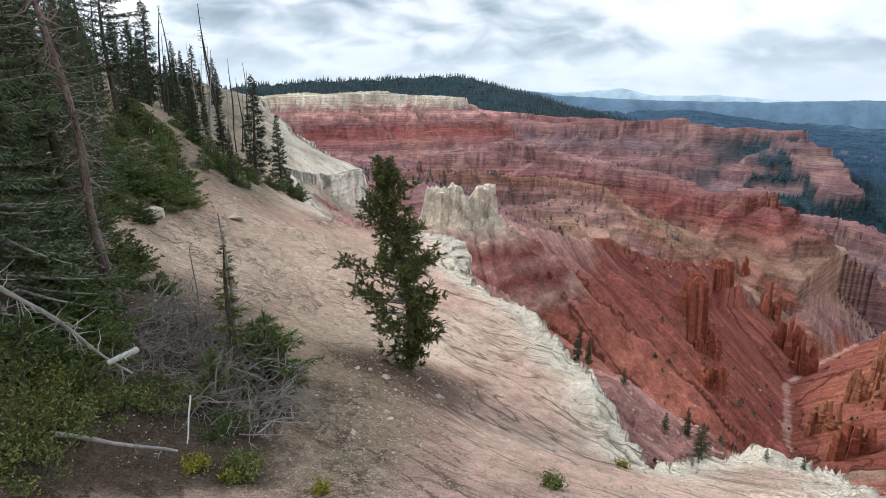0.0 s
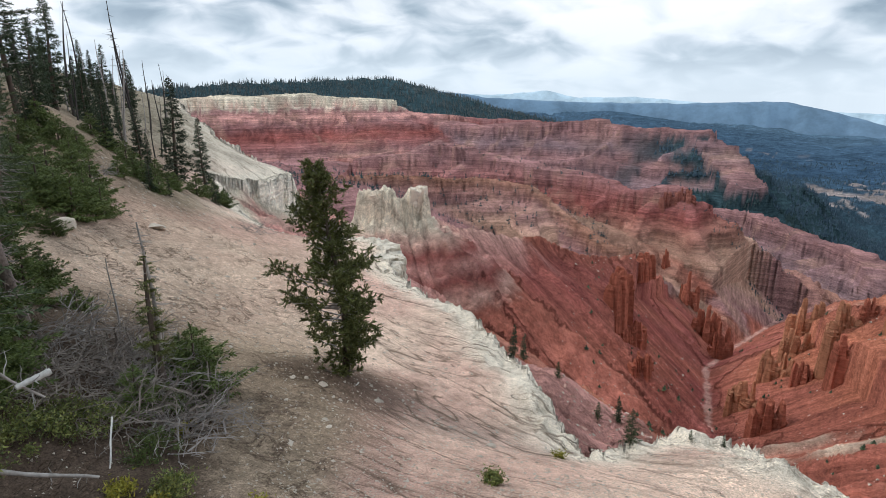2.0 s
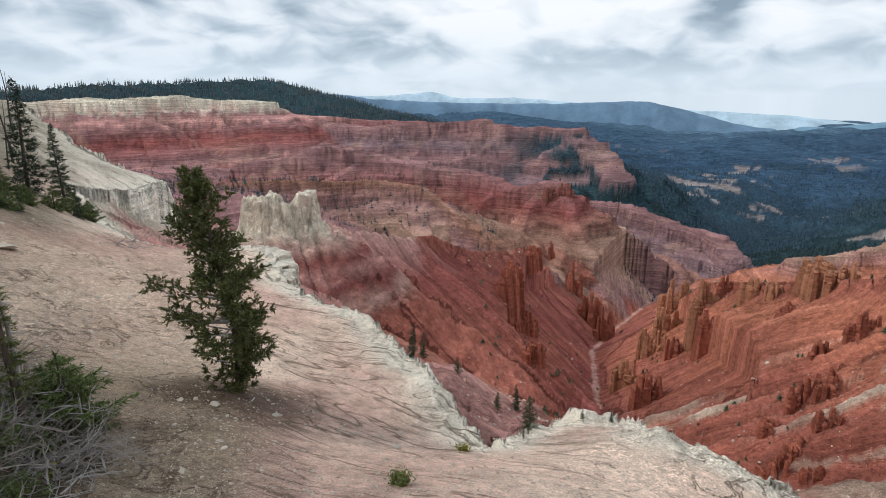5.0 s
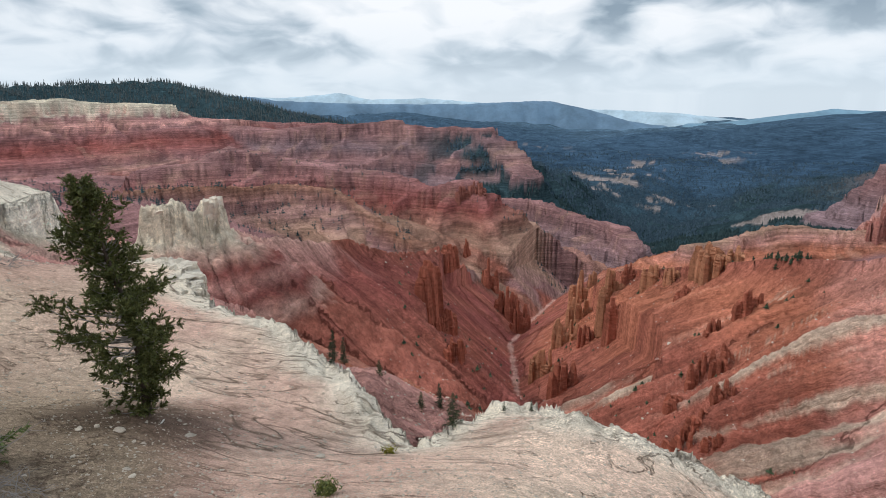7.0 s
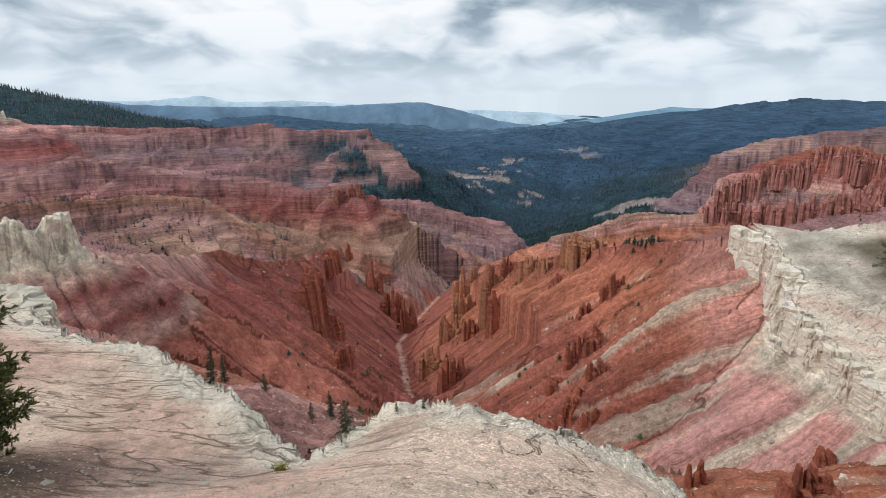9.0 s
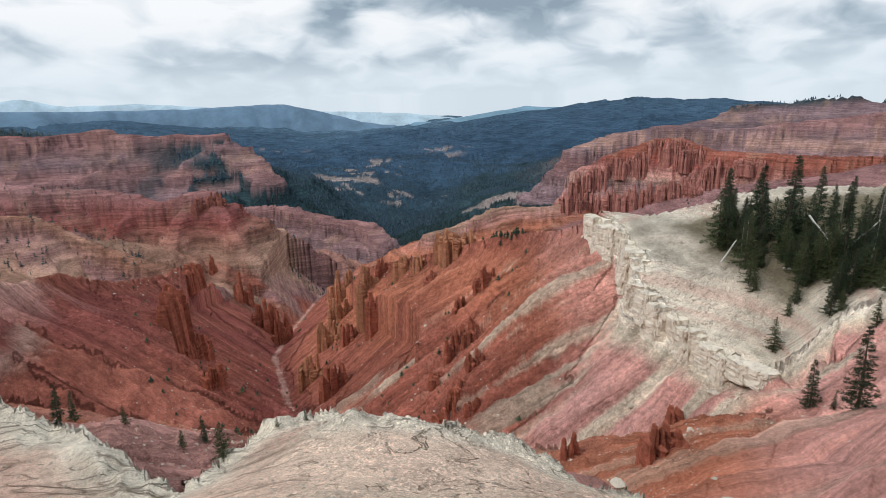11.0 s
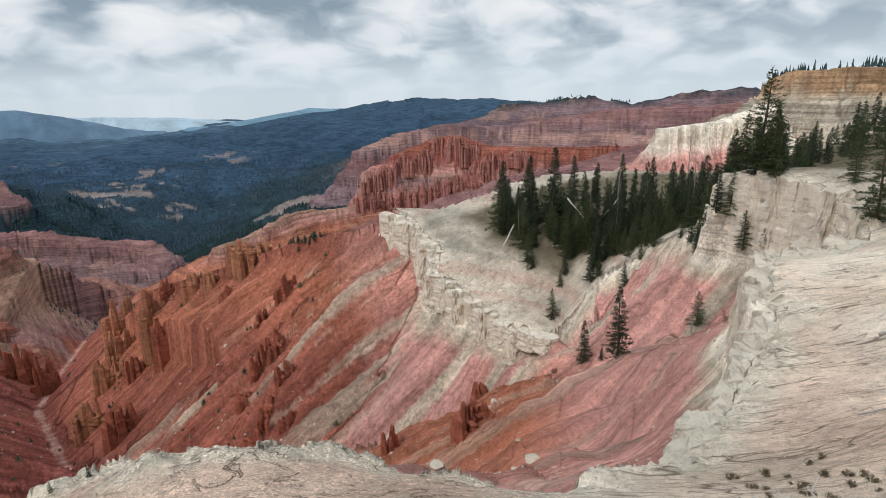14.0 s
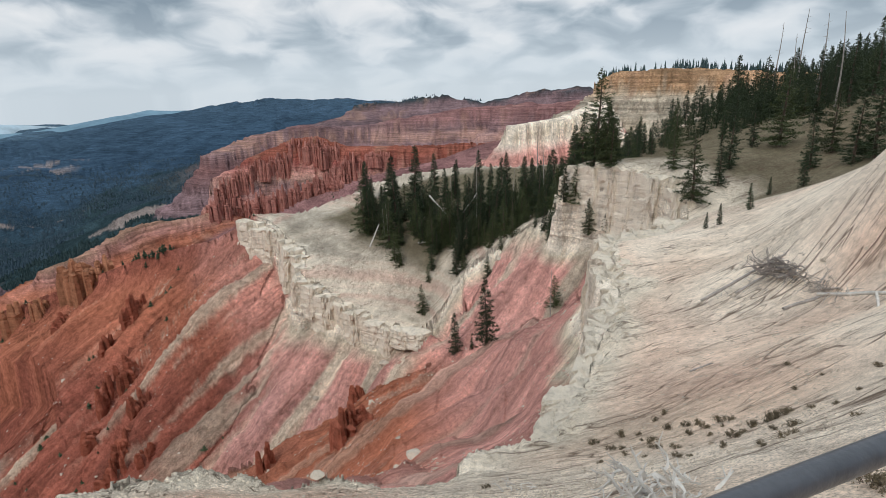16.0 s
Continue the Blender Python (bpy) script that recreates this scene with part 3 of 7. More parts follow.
def ridge_surface(k, o, x, y, colour):
    """One ridge: its height, with rills and ledges, and its beds' colours."""
    f = o["flute"]
    wa, wl = (0.45, 2.4) if o["step"] else (0.3, 3.5)
    wx = x + wa * f * fbm(x / (wl * f), y / (wl * f), 2, 100 + k)
    wy = y + wa * f * fbm(x / (wl * f), y / (wl * f), 2, 130 + k)
    cap = o.get("cap", 0.0)
    shake = cap * (0.24 * value(wx / (0.7 * cap), wy / (0.7 * cap), 70 + k) + 0.2 * value(wx / (0.25 * cap), wy / (0.25 * cap), 71 + k)) if cap else 0.0
    h, dist, s, top = ridge_on(o, wx, wy, shake)
    along = s
    s = s + 400.0 * k
    dd = np.maximum(dist - o.get("wide", 0.0) - cap / 3, 0)
    if "fall" in o:
        (ax, ay, _), (bx, by, _) = o["fall"]
        ln = math.hypot(bx - ax, by - ay)
        s = (x * (ay - by) + y * (bx - ax)) / ln
    straight = "fall" in o and not o["step"]
    sw = s + (0.05 if straight else 0.25) * f * fbm(x / (2.5 * f), y / (2.5 * f), 2, 160 + k)
    r1 = np.abs(value(sw / f, dist / (14 * f), 200 + k))
    r2 = np.abs(value(sw / (0.4 * f), dist / (12 * f) + 0.3, 230 + k))
    r3 = np.abs(value(sw / (0.16 * f), dist / (8 * f) + 0.7, 245 + k))
    if o["step"]:
        # smooth talus cones parted by sharp gullies, with ledges of fluted rock between
        st = o["step"]
        gully = np.abs(fbm(sw / (1.3 * f), dist / (3.5 * f), 3, 200 + k))
        h = h - np.minimum(0.34 * dd, 0.55 * f) * (1 - smooth(0, 0.55, gully)) * 0.75 + np.minimum(0.12 * dd, 0.2 * f)
        h = h + 0.10 * f * fbm(x / (0.9 * f), y / (0.9 * f), 4, 260 + k, 0.6)
        q = (h + 0.35 * st * fbm(x / (4 * f), y / (4 * f), 3, 290 + k)) / st
        fr = q - np.floor(q)
        share = 0.35 + 0.55 * smooth(-0.3, 0.4, value(np.floor(q) * 3.7, sw / (5 * f), 291 + k))
        bluff = smooth(0.5, 0.62, fr) * smooth(1.0, 0.9, fr)
        h = h + share * st * (0.25 * fr + 0.75 * smooth(0.55, 0.88, fr) - fr) * smooth(0, 0.6 * f, dist)
        h = h - 0.16 * st * share * bluff * (np.abs(value(sw / (0.11 * f), q * 0.3, 245 + k)) + 0.6 * np.abs(value(sw / (0.045 * f), q * 0.5, 246 + k)) - 0.6)
    else:
        cut = np.minimum(0.42 * dd, 0.36 * f) * (1 - smooth(0, 0.8, r1)) + np.minimum(0.3 * dd, 0.22 * f) * (1 - r2) + np.minimum(0.2 * dd, 0.05 * f) * (1 - r3)
        h = h - cut + np.minimum(0.25 * dd, 0.4 * f)
        h = h + 0.022 * f * fbm(x / (0.6 * f), y / (0.6 * f), 4, 260 + k)
    if "craggy" in o:
        h = h + o["craggy"] * (np.round(3 * value(x / 1.7, y / 1.7, 271)) / 3 + 0.5 * np.round(2 * value(x / 0.7, y / 0.7, 272)) / 2) * smooth(9, 3, dist)
    if not colour:
        return h, None, None
    drop = (top if o.get("datum") is None else o["datum"]) - h + 0.22 * f * fbm(x / f, y / f, 4, 320 + k)
    c = bands_colour(o["bands"], drop)
    if o["step"]:
        hw = h + 0.12 * st * fbm(x / (2.5 * f), y / (2.5 * f), 3, 353)
        lay = value(hw / (0.4 * st), x * 0 + k, 350) * 0.4 + value(hw / (0.16 * st), x * 0 + k, 351) * 0.4 + value(hw / (0.07 * st), x * 0 + k, 354) * 0.35 + 0.3 * fbm(x / (0.3 * f), y / (0.3 * f), 3, 352)
        c = c * (1 + 0.40 * lay * (0.55 + 0.45 * bluff) - 0.12 * bluff)[..., None]
        cone = smooth(0.1, 0.5, fbm(sw / (0.7 * f), dist / (3 * f), 3, 355 + k)) * (1 - bluff)
        c = mix3(c, np.array(BEDS["tan"]), 0.45 * cone)
    if o["streak"]:
        st = smooth(0.25, 0.75, value(s / (0.5 * f), dist / (14 * f), 380 + k) * 0.7 + 0.4 * fbm(x / (2 * f), y / (2 * f), 3, 410 + k))
        c = mix3(c, np.array(BEDS["tan"]), o["streak"] * st)
    if "fall" in o and not o["step"]:
        run = smooth(0.32, 0.44, value(s / 1.35 + 0.10 * fbm(x / 9, y / 9, 2, 431), dist * 0 + 0.5, 432) + 0.15 * fbm(x / 5, y / 5, 3, 433))
        thin_ = smooth(0.58, 0.72, value(s / 0.9 + 0.12 * fbm(x / 7, y / 7, 2, 434), dist / 60 + 0.5, 435) + 0.25 * fbm(x / 4, y / 4, 3, 436))
        run = np.maximum(run, 0.6 * thin_) * smooth(49, 58, np.degrees(np.arctan2(x, y)) + 3 * fbm(x / 9, y / 9, 2, 437)) * smooth(3, 10, dist) * smooth(70, 30, dist)
        c = mix3(c, np.array(BEDS["rose"]), 0.65 * smooth(60, 69, np.degrees(np.arctan2(x, y)) + 4 * fbm(x / 12, y / 12, 3, 438)))
        c = mix3(c, np.array(BEDS["cream"]), o.get("pale", 0.68) * run)
    # far hills fade towards the painted haze colour
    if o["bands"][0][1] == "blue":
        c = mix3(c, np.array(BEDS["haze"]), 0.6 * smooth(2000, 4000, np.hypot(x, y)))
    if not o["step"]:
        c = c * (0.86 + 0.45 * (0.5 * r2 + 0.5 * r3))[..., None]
    if "wooded" in o:
        s0, s1, d0, d1 = o["wooded"]
        c = mix3(c, np.array(BEDS["wood"]), np.maximum(smooth(s0, s1, along) * smooth(0.2 * d0, d0, top - h + 12 * fbm(x / 40, y / 40, 3, 440)), smooth(d0, d1, top - h + 30 * fbm(x / 70, y / 70, 4, 441))))
    return h, c, np.stack([dist, sw, np.full(x.shape, 0.0 if o["bands"][0][1] in ("wood", "blue") else 0.35 if o["step"] else 1.0)], -1)


def land(x, y, colour=True):
    """Height and base colour of the ground."""
    r = np.hypot(x, y)
    # valley: the creek's bed and gentle sides
    d, zc, s, _ = nearest_on(CREEK, x, y)
    d0, zc0 = d, zc
    z = zc + np.minimum(0.28 * np.maximum(d - 4, 0), 50 + 0.02 * d) + 6 * fbm(x / 60, y / 60, 4, 3) * smooth(5, 80, d) + 22 * fbm(x / 420, y / 420, 4, 5) * smooth(500, 1200, r)
    z = np.where(r > 900, np.minimum(z, -150 + 0 * z), z)
    z = z + smooth(620, 1200, r) * (55 * fbm(x / 480, y / 480, 2, 6) - 30 * np.abs(fbm(x / 210, y / 210, 3, 7)))
    col = None
    if colour:
        grain = np.stack([d, s, 0 * d], -1)
        col = mix3(np.broadcast_to(np.array(BEDS["dusk"]), x.shape + (3,)), np.array(BEDS["wood"]), smooth(430, 620, r + 90 * fbm(x / 90, y / 90, 3, 8)) * smooth(14, 20, np.degrees(np.arctan2(x, y))))
        # painted aerial haze: woods go bluer, then paler, the farther off
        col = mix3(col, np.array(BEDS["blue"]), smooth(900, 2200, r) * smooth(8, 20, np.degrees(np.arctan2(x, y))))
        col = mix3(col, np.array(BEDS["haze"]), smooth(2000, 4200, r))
        col = col * (1 + 0.45 * smooth(500, 900, r) * fbm(x / 170, y / 170, 5, 13, 0.65))[..., None]
        clear = smooth(0.30, 0.42, fbm(x / 75, y / 75, 5, 12, 0.6) * (0.6 + 0.8 * smooth(-0.1, 0.4, fbm(x / 400, y / 400, 2, 14)))) * smooth(520, 640, r) * smooth(3200, 2000, r)
        col = mix3(col, np.array(BEDS["scar"]), 0.9 * clear)
    for k, o in enumerate(RIDGES.values()):
        p = np.array(o["pts"])
        reach = o.get("reach") or (p[:, 2].max() + 260) / o["slope"] * 1.1 + 2 * o["flute"]
        near = (x > p[:, 0].min() - reach) & (x < p[:, 0].max() + reach) & (y > p[:, 1].min() - reach) & (y < p[:, 1].max() + reach)
        near &= p[:, 2].max() - o["slope"] * 0.6 * np.maximum(np.hypot(x - p[:, 0].mean(), y - p[:, 1].mean()) - np.hypot(p[:, 0] - p[:, 0].mean(), p[:, 1] - p[:, 1].mean()).max(), 0) + o["flute"] > z
        if not near.any():
            continue
        h, c, gr = ridge_surface(k, o, x[near], y[near], colour)
        gap = h - z[near]
        m = gap > 0
        w = 0.3 * o["flute"] if o["step"] else 0.25 * o["flute"]
        z[near] = np.maximum(h, z[near]) + 0.25 * w * np.clip(1 - np.abs(gap) / w, 0, 1) ** 2
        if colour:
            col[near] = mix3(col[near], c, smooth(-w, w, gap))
            grain[near] = np.where(m[..., None], gr, grain[near])
    # the wash cuts down through the feet of the slopes
    lim = zc0 + 0.8 * np.maximum(d0 - 1.6, 0) + 1.0 * fbm(x / 6, y / 6, 3, 17) * smooth(2, 8, d0)
    m = (lim < z) & (d0 < 30) & (r < 480) & (r > 120)
    z = np.where(m, lim, z)
    if colour:
        col = mix3(col, np.array(BEDS["pink"]), 0.75 * smooth(1.3, 0.4, d0 + 1.2 * fbm(x / 3, y / 3, 3, 18)) * smooth(480, 380, r) * smooth(110, 130, r))
    # the plateau with its edge
    near = r < 420
    xn, yn = x[near], y[near]
    rn = np.hypot(xn, yn)
    jag = np.clip(rn / 14, 0.6, 5) * (1 - 0.55 * smooth(80, 86, np.degrees(np.arctan2(xn, yn))) * smooth(60, 45, rn))
    pa, pr = np.arctan2(xn, yn), np.log(np.maximum(rn, 0.5))
    ox = xn + jag * (0.4 * fbm(pa * 18, pr * 18, 5, 21, 0.6))
    oy = yn + jag * (0.4 * fbm(pa * 18, pr * 18, 5, 22, 0.6))
    ins = inside(EDGE, ox, oy)
    zi = crown_fine(xn, yn, crown_height(xn, yn))
    lumps = crown_fine(xn, yn, np.zeros(xn.shape))
    lip = smooth(45, 25, rn) * (0.24 * value(xn * 1.1, yn * 1.1, 55) + 0.16 * value(xn * 2.9, yn * 2.9, 56) + 0.06 * value(xn * 8, yn * 8, 57))
    zo = np.full(xn.shape, -1e9)
    drop, d, s, cliff, sg = (np.zeros(xn.shape) for _ in range(5))
    edge = np.full(xn.shape, 1e9)
    fl = np.clip(rn / 9, 2.0, 12)
    (fa, fb) = FALL
    across = (xn * (fa[1] - fb[1]) + yn * (fb[0] - fa[0])) / math.hypot(fb[0] - fa[0], fb[1] - fa[1])
    for part_rim, off, steep in ((RIM, 0.0, RIM_CLIFF), (RIM2, 700.0, RIM2_CLIFF)):
        d1, ze, s1, g1 = nearest_on(part_rim, ox, oy)
        s1 = s1 + off
        g1 = g1 * 9 + off
        c1 = np.clip(rn * (0.085 + 0.075 * smooth(80, 92, np.degrees(pa))), 0.5, 9) * (0.85 + 0.4 * value(s1 / 12, s1 * 0, 24)) * cliff_share(part_rim, steep, s1 - off)
        sw = g1 + 0.25 * fbm(pa * 7, pr * 7, 2, 26)
        sw = np.where(off > 0, across / 9 + 0.25 * fbm(pa * 7, pr * 7, 2, 26), np.where(np.degrees(pa) > 60, across / 5 + 0.25 * fbm(pa * 7, pr * 7, 2, 26), sw))
        gap = c1 * 0.075
        d1 = np.maximum(d1 + 0.22 * c1 * value(pa * 8, pr * 8, 93) * smooth(0, 0.6, d1) - 0.05 * c1 * smooth(0.3, 0.5, value(pa * 30, pr * 5, 94)) * smooth(0, 0.3, d1), 0)
        face = np.zeros(xn.shape)
        for lv in range(5):
            nz = 0.5 * 0.55 * value(pa * 26 + 7.7 * lv, pr * 26 - 3.1 * lv, 80 + lv) + np.where(np.degrees(pa) > 80, 0.1, 0.4) * value(pa * 64, pr * 64 + 5 * lv, 90 + lv)
            nz = nz + np.where((np.degrees(pa) > 80) & (rn < 50), 0.15, 0.6) * np.round(3 * value(pa * 38 + 3 * lv, pr * 38, 95 + lv)) / 3
            face = face + c1 * (0.16, 0.26, 0.2, 0.22, 0.16)[lv] * smooth(0, np.where(np.degrees(pa) > 80, 0.10, 0.06) * c1, d1 - gap * (lv * 0.8 + 0.1) + gap * np.where(np.degrees(pa) > 80, 0.9, 1.5) * nz * smooth(0, 0.2, d1))
        t1 = 0.72 * np.maximum(d1 - gap * 4.2, 0)
        cut = np.minimum(0.3 * t1, 0.42 * fl) * (1 - np.abs(value(sw, d1 / (14 * fl), 27))) + np.minimum(0.2 * t1, 0.17 * fl) * (1 - np.abs(value(sw / 0.37, d1 / (9 * fl), 28)))
        cut = cut + np.minimum(0.05 * t1, 0.02 * fl) * (1 - np.abs(value(sw / 0.13, d1 / (5 * fl), 48))) - np.minimum(0.2 * t1, 0.25 * fl)
        cut = cut - np.minimum(0.05 * t1, 0.25) * fbm(xn / 2.5, yn / 2.5, 4, 50)
        q1 = np.minimum(face, c1) + t1 + cut
        z1 = ze + lip * smooth(1.0, 0.2, d1) + lumps * smooth(4, 0.5, d1) - np.maximum(q1, 0.0)
        edge = np.minimum(edge, d1)
        mm = z1 > zo
        zo, drop, d, s, cliff, sg = (np.where(mm, a, b) for a, b in ((z1, zo), (q1, drop), (d1, d), (s1, s), (c1, cliff), (sw, sg)))
    zn = np.where(ins, zi + lip * smooth(1.0, 0.1, edge), zo)
    above = zn - z[near]
    m = ins | (zn > z[near])
    soft_ = np.clip(0.03 * rn, 0.6, 3.0)
    z[near] = np.where(ins, zn, np.maximum(zn, z[near]) + 0.25 * soft_ * np.clip(1 - np.abs(above) / soft_, 0, 1) ** 2)
    if colour:
        az = np.degrees(np.arctan2(xn, yn))
        q = np.where(drop < cliff, drop / cliff, 1 + (drop - cliff) / np.clip(rn * 0.085, 0.5, 9)) + 0.4 * fbm(pa * 9, pr * 9, 4, 30)
        second = s > 650
        beds_a = ("chalk", "chalk", "cream", "rose", "rose", "orange", "orange")
        beds_b = ("chalk", "chalk", "cream", "rose", "rose", "orange", "red")
        pos = [0, 0.95, 1.1, 1.45, 3.0, 4.6, 12.0]
        co = np.stack([np.where(second, np.interp(q, pos, [BEDS[b][k] for b in beds_b]), np.interp(q * smooth(2, 14, rn) + 3.5 * smooth(14, 5, rn), pos, [BEDS[b][k] for b in beds_a])) for k in range(3)], -1)
        band = smooth(0.1, 0.6, fbm(xn / 14, yn / 14, 3, 39))
        co = mix3(co, np.array(BEDS["plum"]), 0.3 * band * smooth(1.6, 2.4, q) * smooth(9, 4, q))
        st = smooth(0.15, 0.5, value(sg / 0.33, s * 0, 31) + 0.15 * fbm(xn / 5, yn / 5, 3, 32))
        co = mix3(co, np.array(BEDS["cream"]), np.where(second, 0.85, 0.3) * st * smooth(12, 4, q) * smooth(1.0, 1.4, q))
        co = co * (1 + 0.16 * value(sg / 0.2, d / (6 * fl), 51) + 0.1 * value(sg / 0.07, d / (4 * fl), 58))[..., None]
        pk = smooth(-0.6, 0.4, fbm(xn / 5, yn / 5, 4, 33)) * smooth(70, 30, rn) * (0.35 + 0.65 * smooth(92, 78, az))
        ci = mix3(np.broadcast_to(np.array(BEDS["white"]), xn.shape + (3,)), np.array(BEDS["sand"]), 0.8 * smooth(0.3, 1.6, edge) * smooth(60, 35, rn))
        ci = mix3(ci, np.array(BEDS["pink"]), 0.8 * pk * smooth(0.4, 1.8, edge))
        ci = mix3(ci, np.array(BEDS["cream"]), smooth(0, 0.6, fbm(xn / 9, yn / 9, 3, 34)) * 0.35)
        grey = smooth(1, -8, az + 5 * fbm(xn / 3, yn / 3, 3, 35)) * smooth(32, 22, rn)
        ci = mix3(ci, np.array(BEDS["dirt"]), 0.9 * grey * (1 - 0.5 * smooth(11, 17, rn)) * (0.35 + 0.65 * smooth(5.5, 6.6, rn + 0.6 * fbm(xn, yn, 3, 60))))
        dark = smooth(-17, -23, az + 6 * fbm(xn / 2, yn / 2, 3, 36)) * smooth(16, 10, rn) * smooth(5.7, 6.6, rn + 0.5 * fbm(xn * 1.5, yn * 1.5, 3, 60))
        ci = mix3(ci, np.array(BEDS["soil"]), dark)
        # dark soil round the pine's foot, the tree's ground shade painted in with it
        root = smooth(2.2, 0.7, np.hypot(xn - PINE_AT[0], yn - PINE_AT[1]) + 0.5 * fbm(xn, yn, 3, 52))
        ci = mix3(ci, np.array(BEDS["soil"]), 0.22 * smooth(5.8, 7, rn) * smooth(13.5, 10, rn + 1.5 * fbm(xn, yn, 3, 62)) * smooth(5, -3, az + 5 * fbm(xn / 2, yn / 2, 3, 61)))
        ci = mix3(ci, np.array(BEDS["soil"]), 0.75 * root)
        ci = mix3(ci, np.array(BEDS["clay"]), (0.35 + 0.35 * smooth(-0.3, 0.4, fbm(xn / 7, yn / 7, 4, 69))) * smooth(55, 66, rn) * smooth(0.6, 3, edge))
        fold = value((zi + 0.5 * fbm(xn / 8, yn / 8, 3, 64)) / 0.9, 0 * xn, 63) * 0.6 + value(zi / 0.35 + 0.5 * fbm(xn / 5, yn / 5, 3, 64), 0 * xn, 65) * 0.4
        far_in = smooth(60, 75, rn) * smooth(55, 62, az)
        ci = mix3(ci, np.array(BEDS["pink"]), 0.5 * smooth(0.0, 0.5, fold) * far_in)
        ci = ci * (1 - 0.22 * smooth(0.0, -0.5, fold) * far_in)[..., None]
        bay = smooth(62, 76, rn) * smooth(60, 66, az) * smooth(8, 13, edge + 3 * fbm(xn / 12, yn / 12, 3, 37))
        bay = np.maximum(bay, smooth(48, 58, rn) * smooth(88, 94, az) * smooth(2, 6, edge + 3 * fbm(xn / 8, yn / 8, 3, 37)))
        ci = mix3(ci, np.array(BEDS["olive"]), bay * 0.9)
        left = smooth(-14, -20, az + 3 * fbm(xn / 5, yn / 5, 3, 53)) * smooth(22, 30, rn)
        ci = mix3(ci, np.array(BEDS["olive"]), 0.7 * left)
        ci = mix3(ci, np.array(BEDS["chalk"]), 0.8 * smooth(74, 88, az) * smooth(52, 40, rn) * smooth(-0.7, 0.3, fbm(xn / 6, yn / 6, 3, 68)))
        ci = ci * (1 + 0.16 * fbm(xn * 1.3, yn * 1.3, 4, 54))[..., None]
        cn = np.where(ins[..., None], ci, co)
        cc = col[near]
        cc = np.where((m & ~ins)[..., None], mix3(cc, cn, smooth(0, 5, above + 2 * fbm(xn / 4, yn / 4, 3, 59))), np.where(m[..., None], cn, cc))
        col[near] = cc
        u, v = slope_axes(xn, yn)
        gi = np.stack([u, v, 2 + np.maximum(smooth(28, 40, az) * smooth(92, 80, az), 0.85 * grey)], -1)
        go = np.stack([d, sg * 7.0, smooth(0.9, 1.15, drop / cliff)], -1)
        grain[near] = np.where(m[..., None], np.where(ins[..., None], gi, go), grain[near])
        return z, col, grain
    return z


def sample_rows(angles, count):
    """Rows of distances that follow the lie of the land."""
    coarse = angles[::10]
    lr = np.linspace(math.log(0.05), math.log(4850), 900)
    rr = np.exp(lr)
    a, q = np.meshgrid(coarse, rr, indexing="ij")
    z = land(q * np.sin(a), q * np.cos(a), False)
    el = np.arctan2(z, q)
    top = np.maximum.accumulate(el, 1)
    seen = (el > top - 0.006).astype(float)
    w = 0.0016 + np.abs(np.diff(el, axis=1, prepend=el[:, :1])) * (0.12 + seen) + 0.0006 * seen
    ker = np.ones(9) / 9
    w = np.apply_along_axis(lambda v: np.convolve(np.pad(v, 4, mode="edge"), ker, "valid"), 1, w)
    c = np.cumsum(w, 1)
    c = (c - c[:, :1]) / (c[:, -1:] - c[:, :1])
    rows = np.stack([np.interp(np.linspace(0, 1, count), c[k], lr) for k in range(len(coarse))])
    out = np.stack([np.interp(angles, coarse, rows[:, k]) for k in range(count)], 1)
    return np.exp(out)


def sheet(name, x, y, z, closed, material, attr=None, grain=None):
    n, m = x.shape
    me = bpy.data.meshes.new(name)
    idx = np.arange(n * m).reshape(n, m)
    if closed:
        idx = np.vstack([idx, idx[:1]])
    quads = np.stack([idx[:-1, :-1], idx[:-1, 1:], idx[1:, 1:], idx[1:, :-1]], -1).reshape(-1, 4)
    me.vertices.add(n * m)
    me.vertices.foreach_set("co", np.stack([x, y, z], -1).astype(np.float32).ravel())
    me.loops.add(quads.size)
    me.loops.foreach_set("vertex_index", quads.astype(np.int32).ravel())
    me.polygons.add(len(quads))
    me.polygons.foreach_set("loop_start", np.arange(0, quads.size, 4, dtype=np.int32))
    me.polygons.foreach_set("use_smooth", np.ones(len(quads), bool))
    me.update(calc_edges=True)
    if attr is not None:
        at = me.attributes.new("bed", "FLOAT_COLOR", "POINT")
        at.data.foreach_set("color", attr.reshape(-1, 4).astype(np.float32).ravel())
    if grain is not None:
        at = me.attributes.new("grain", "FLOAT_VECTOR", "POINT")
        at.data.foreach_set("vector", grain.astype(np.float32).ravel())
    me.materials.append(material)
    return new(name, me)


# ---------------------------------------------------------------- the ground
fine_az = np.radians(np.arange(-42.0, 129.0, 0.125))
rest_az = np.radians(np.linspace(129.0, 318.0, 96)[:-1])
AZ = np.concatenate([fine_az, rest_az])
RR = sample_rows(AZ, 600)
RR[:, 0] = 0.05 + 0.3 * (AZ > 9)
GX, GY = RR * np.sin(AZ)[:, None], RR * np.cos(AZ)[:, None]
GX[:, 0], GY[:, 0] = 0.01, -0.01
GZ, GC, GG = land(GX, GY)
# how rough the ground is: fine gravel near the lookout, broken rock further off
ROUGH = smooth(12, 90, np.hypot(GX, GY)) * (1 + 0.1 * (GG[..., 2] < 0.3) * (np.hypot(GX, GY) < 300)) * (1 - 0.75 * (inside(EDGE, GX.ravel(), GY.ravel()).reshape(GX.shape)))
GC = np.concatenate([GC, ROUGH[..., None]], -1)
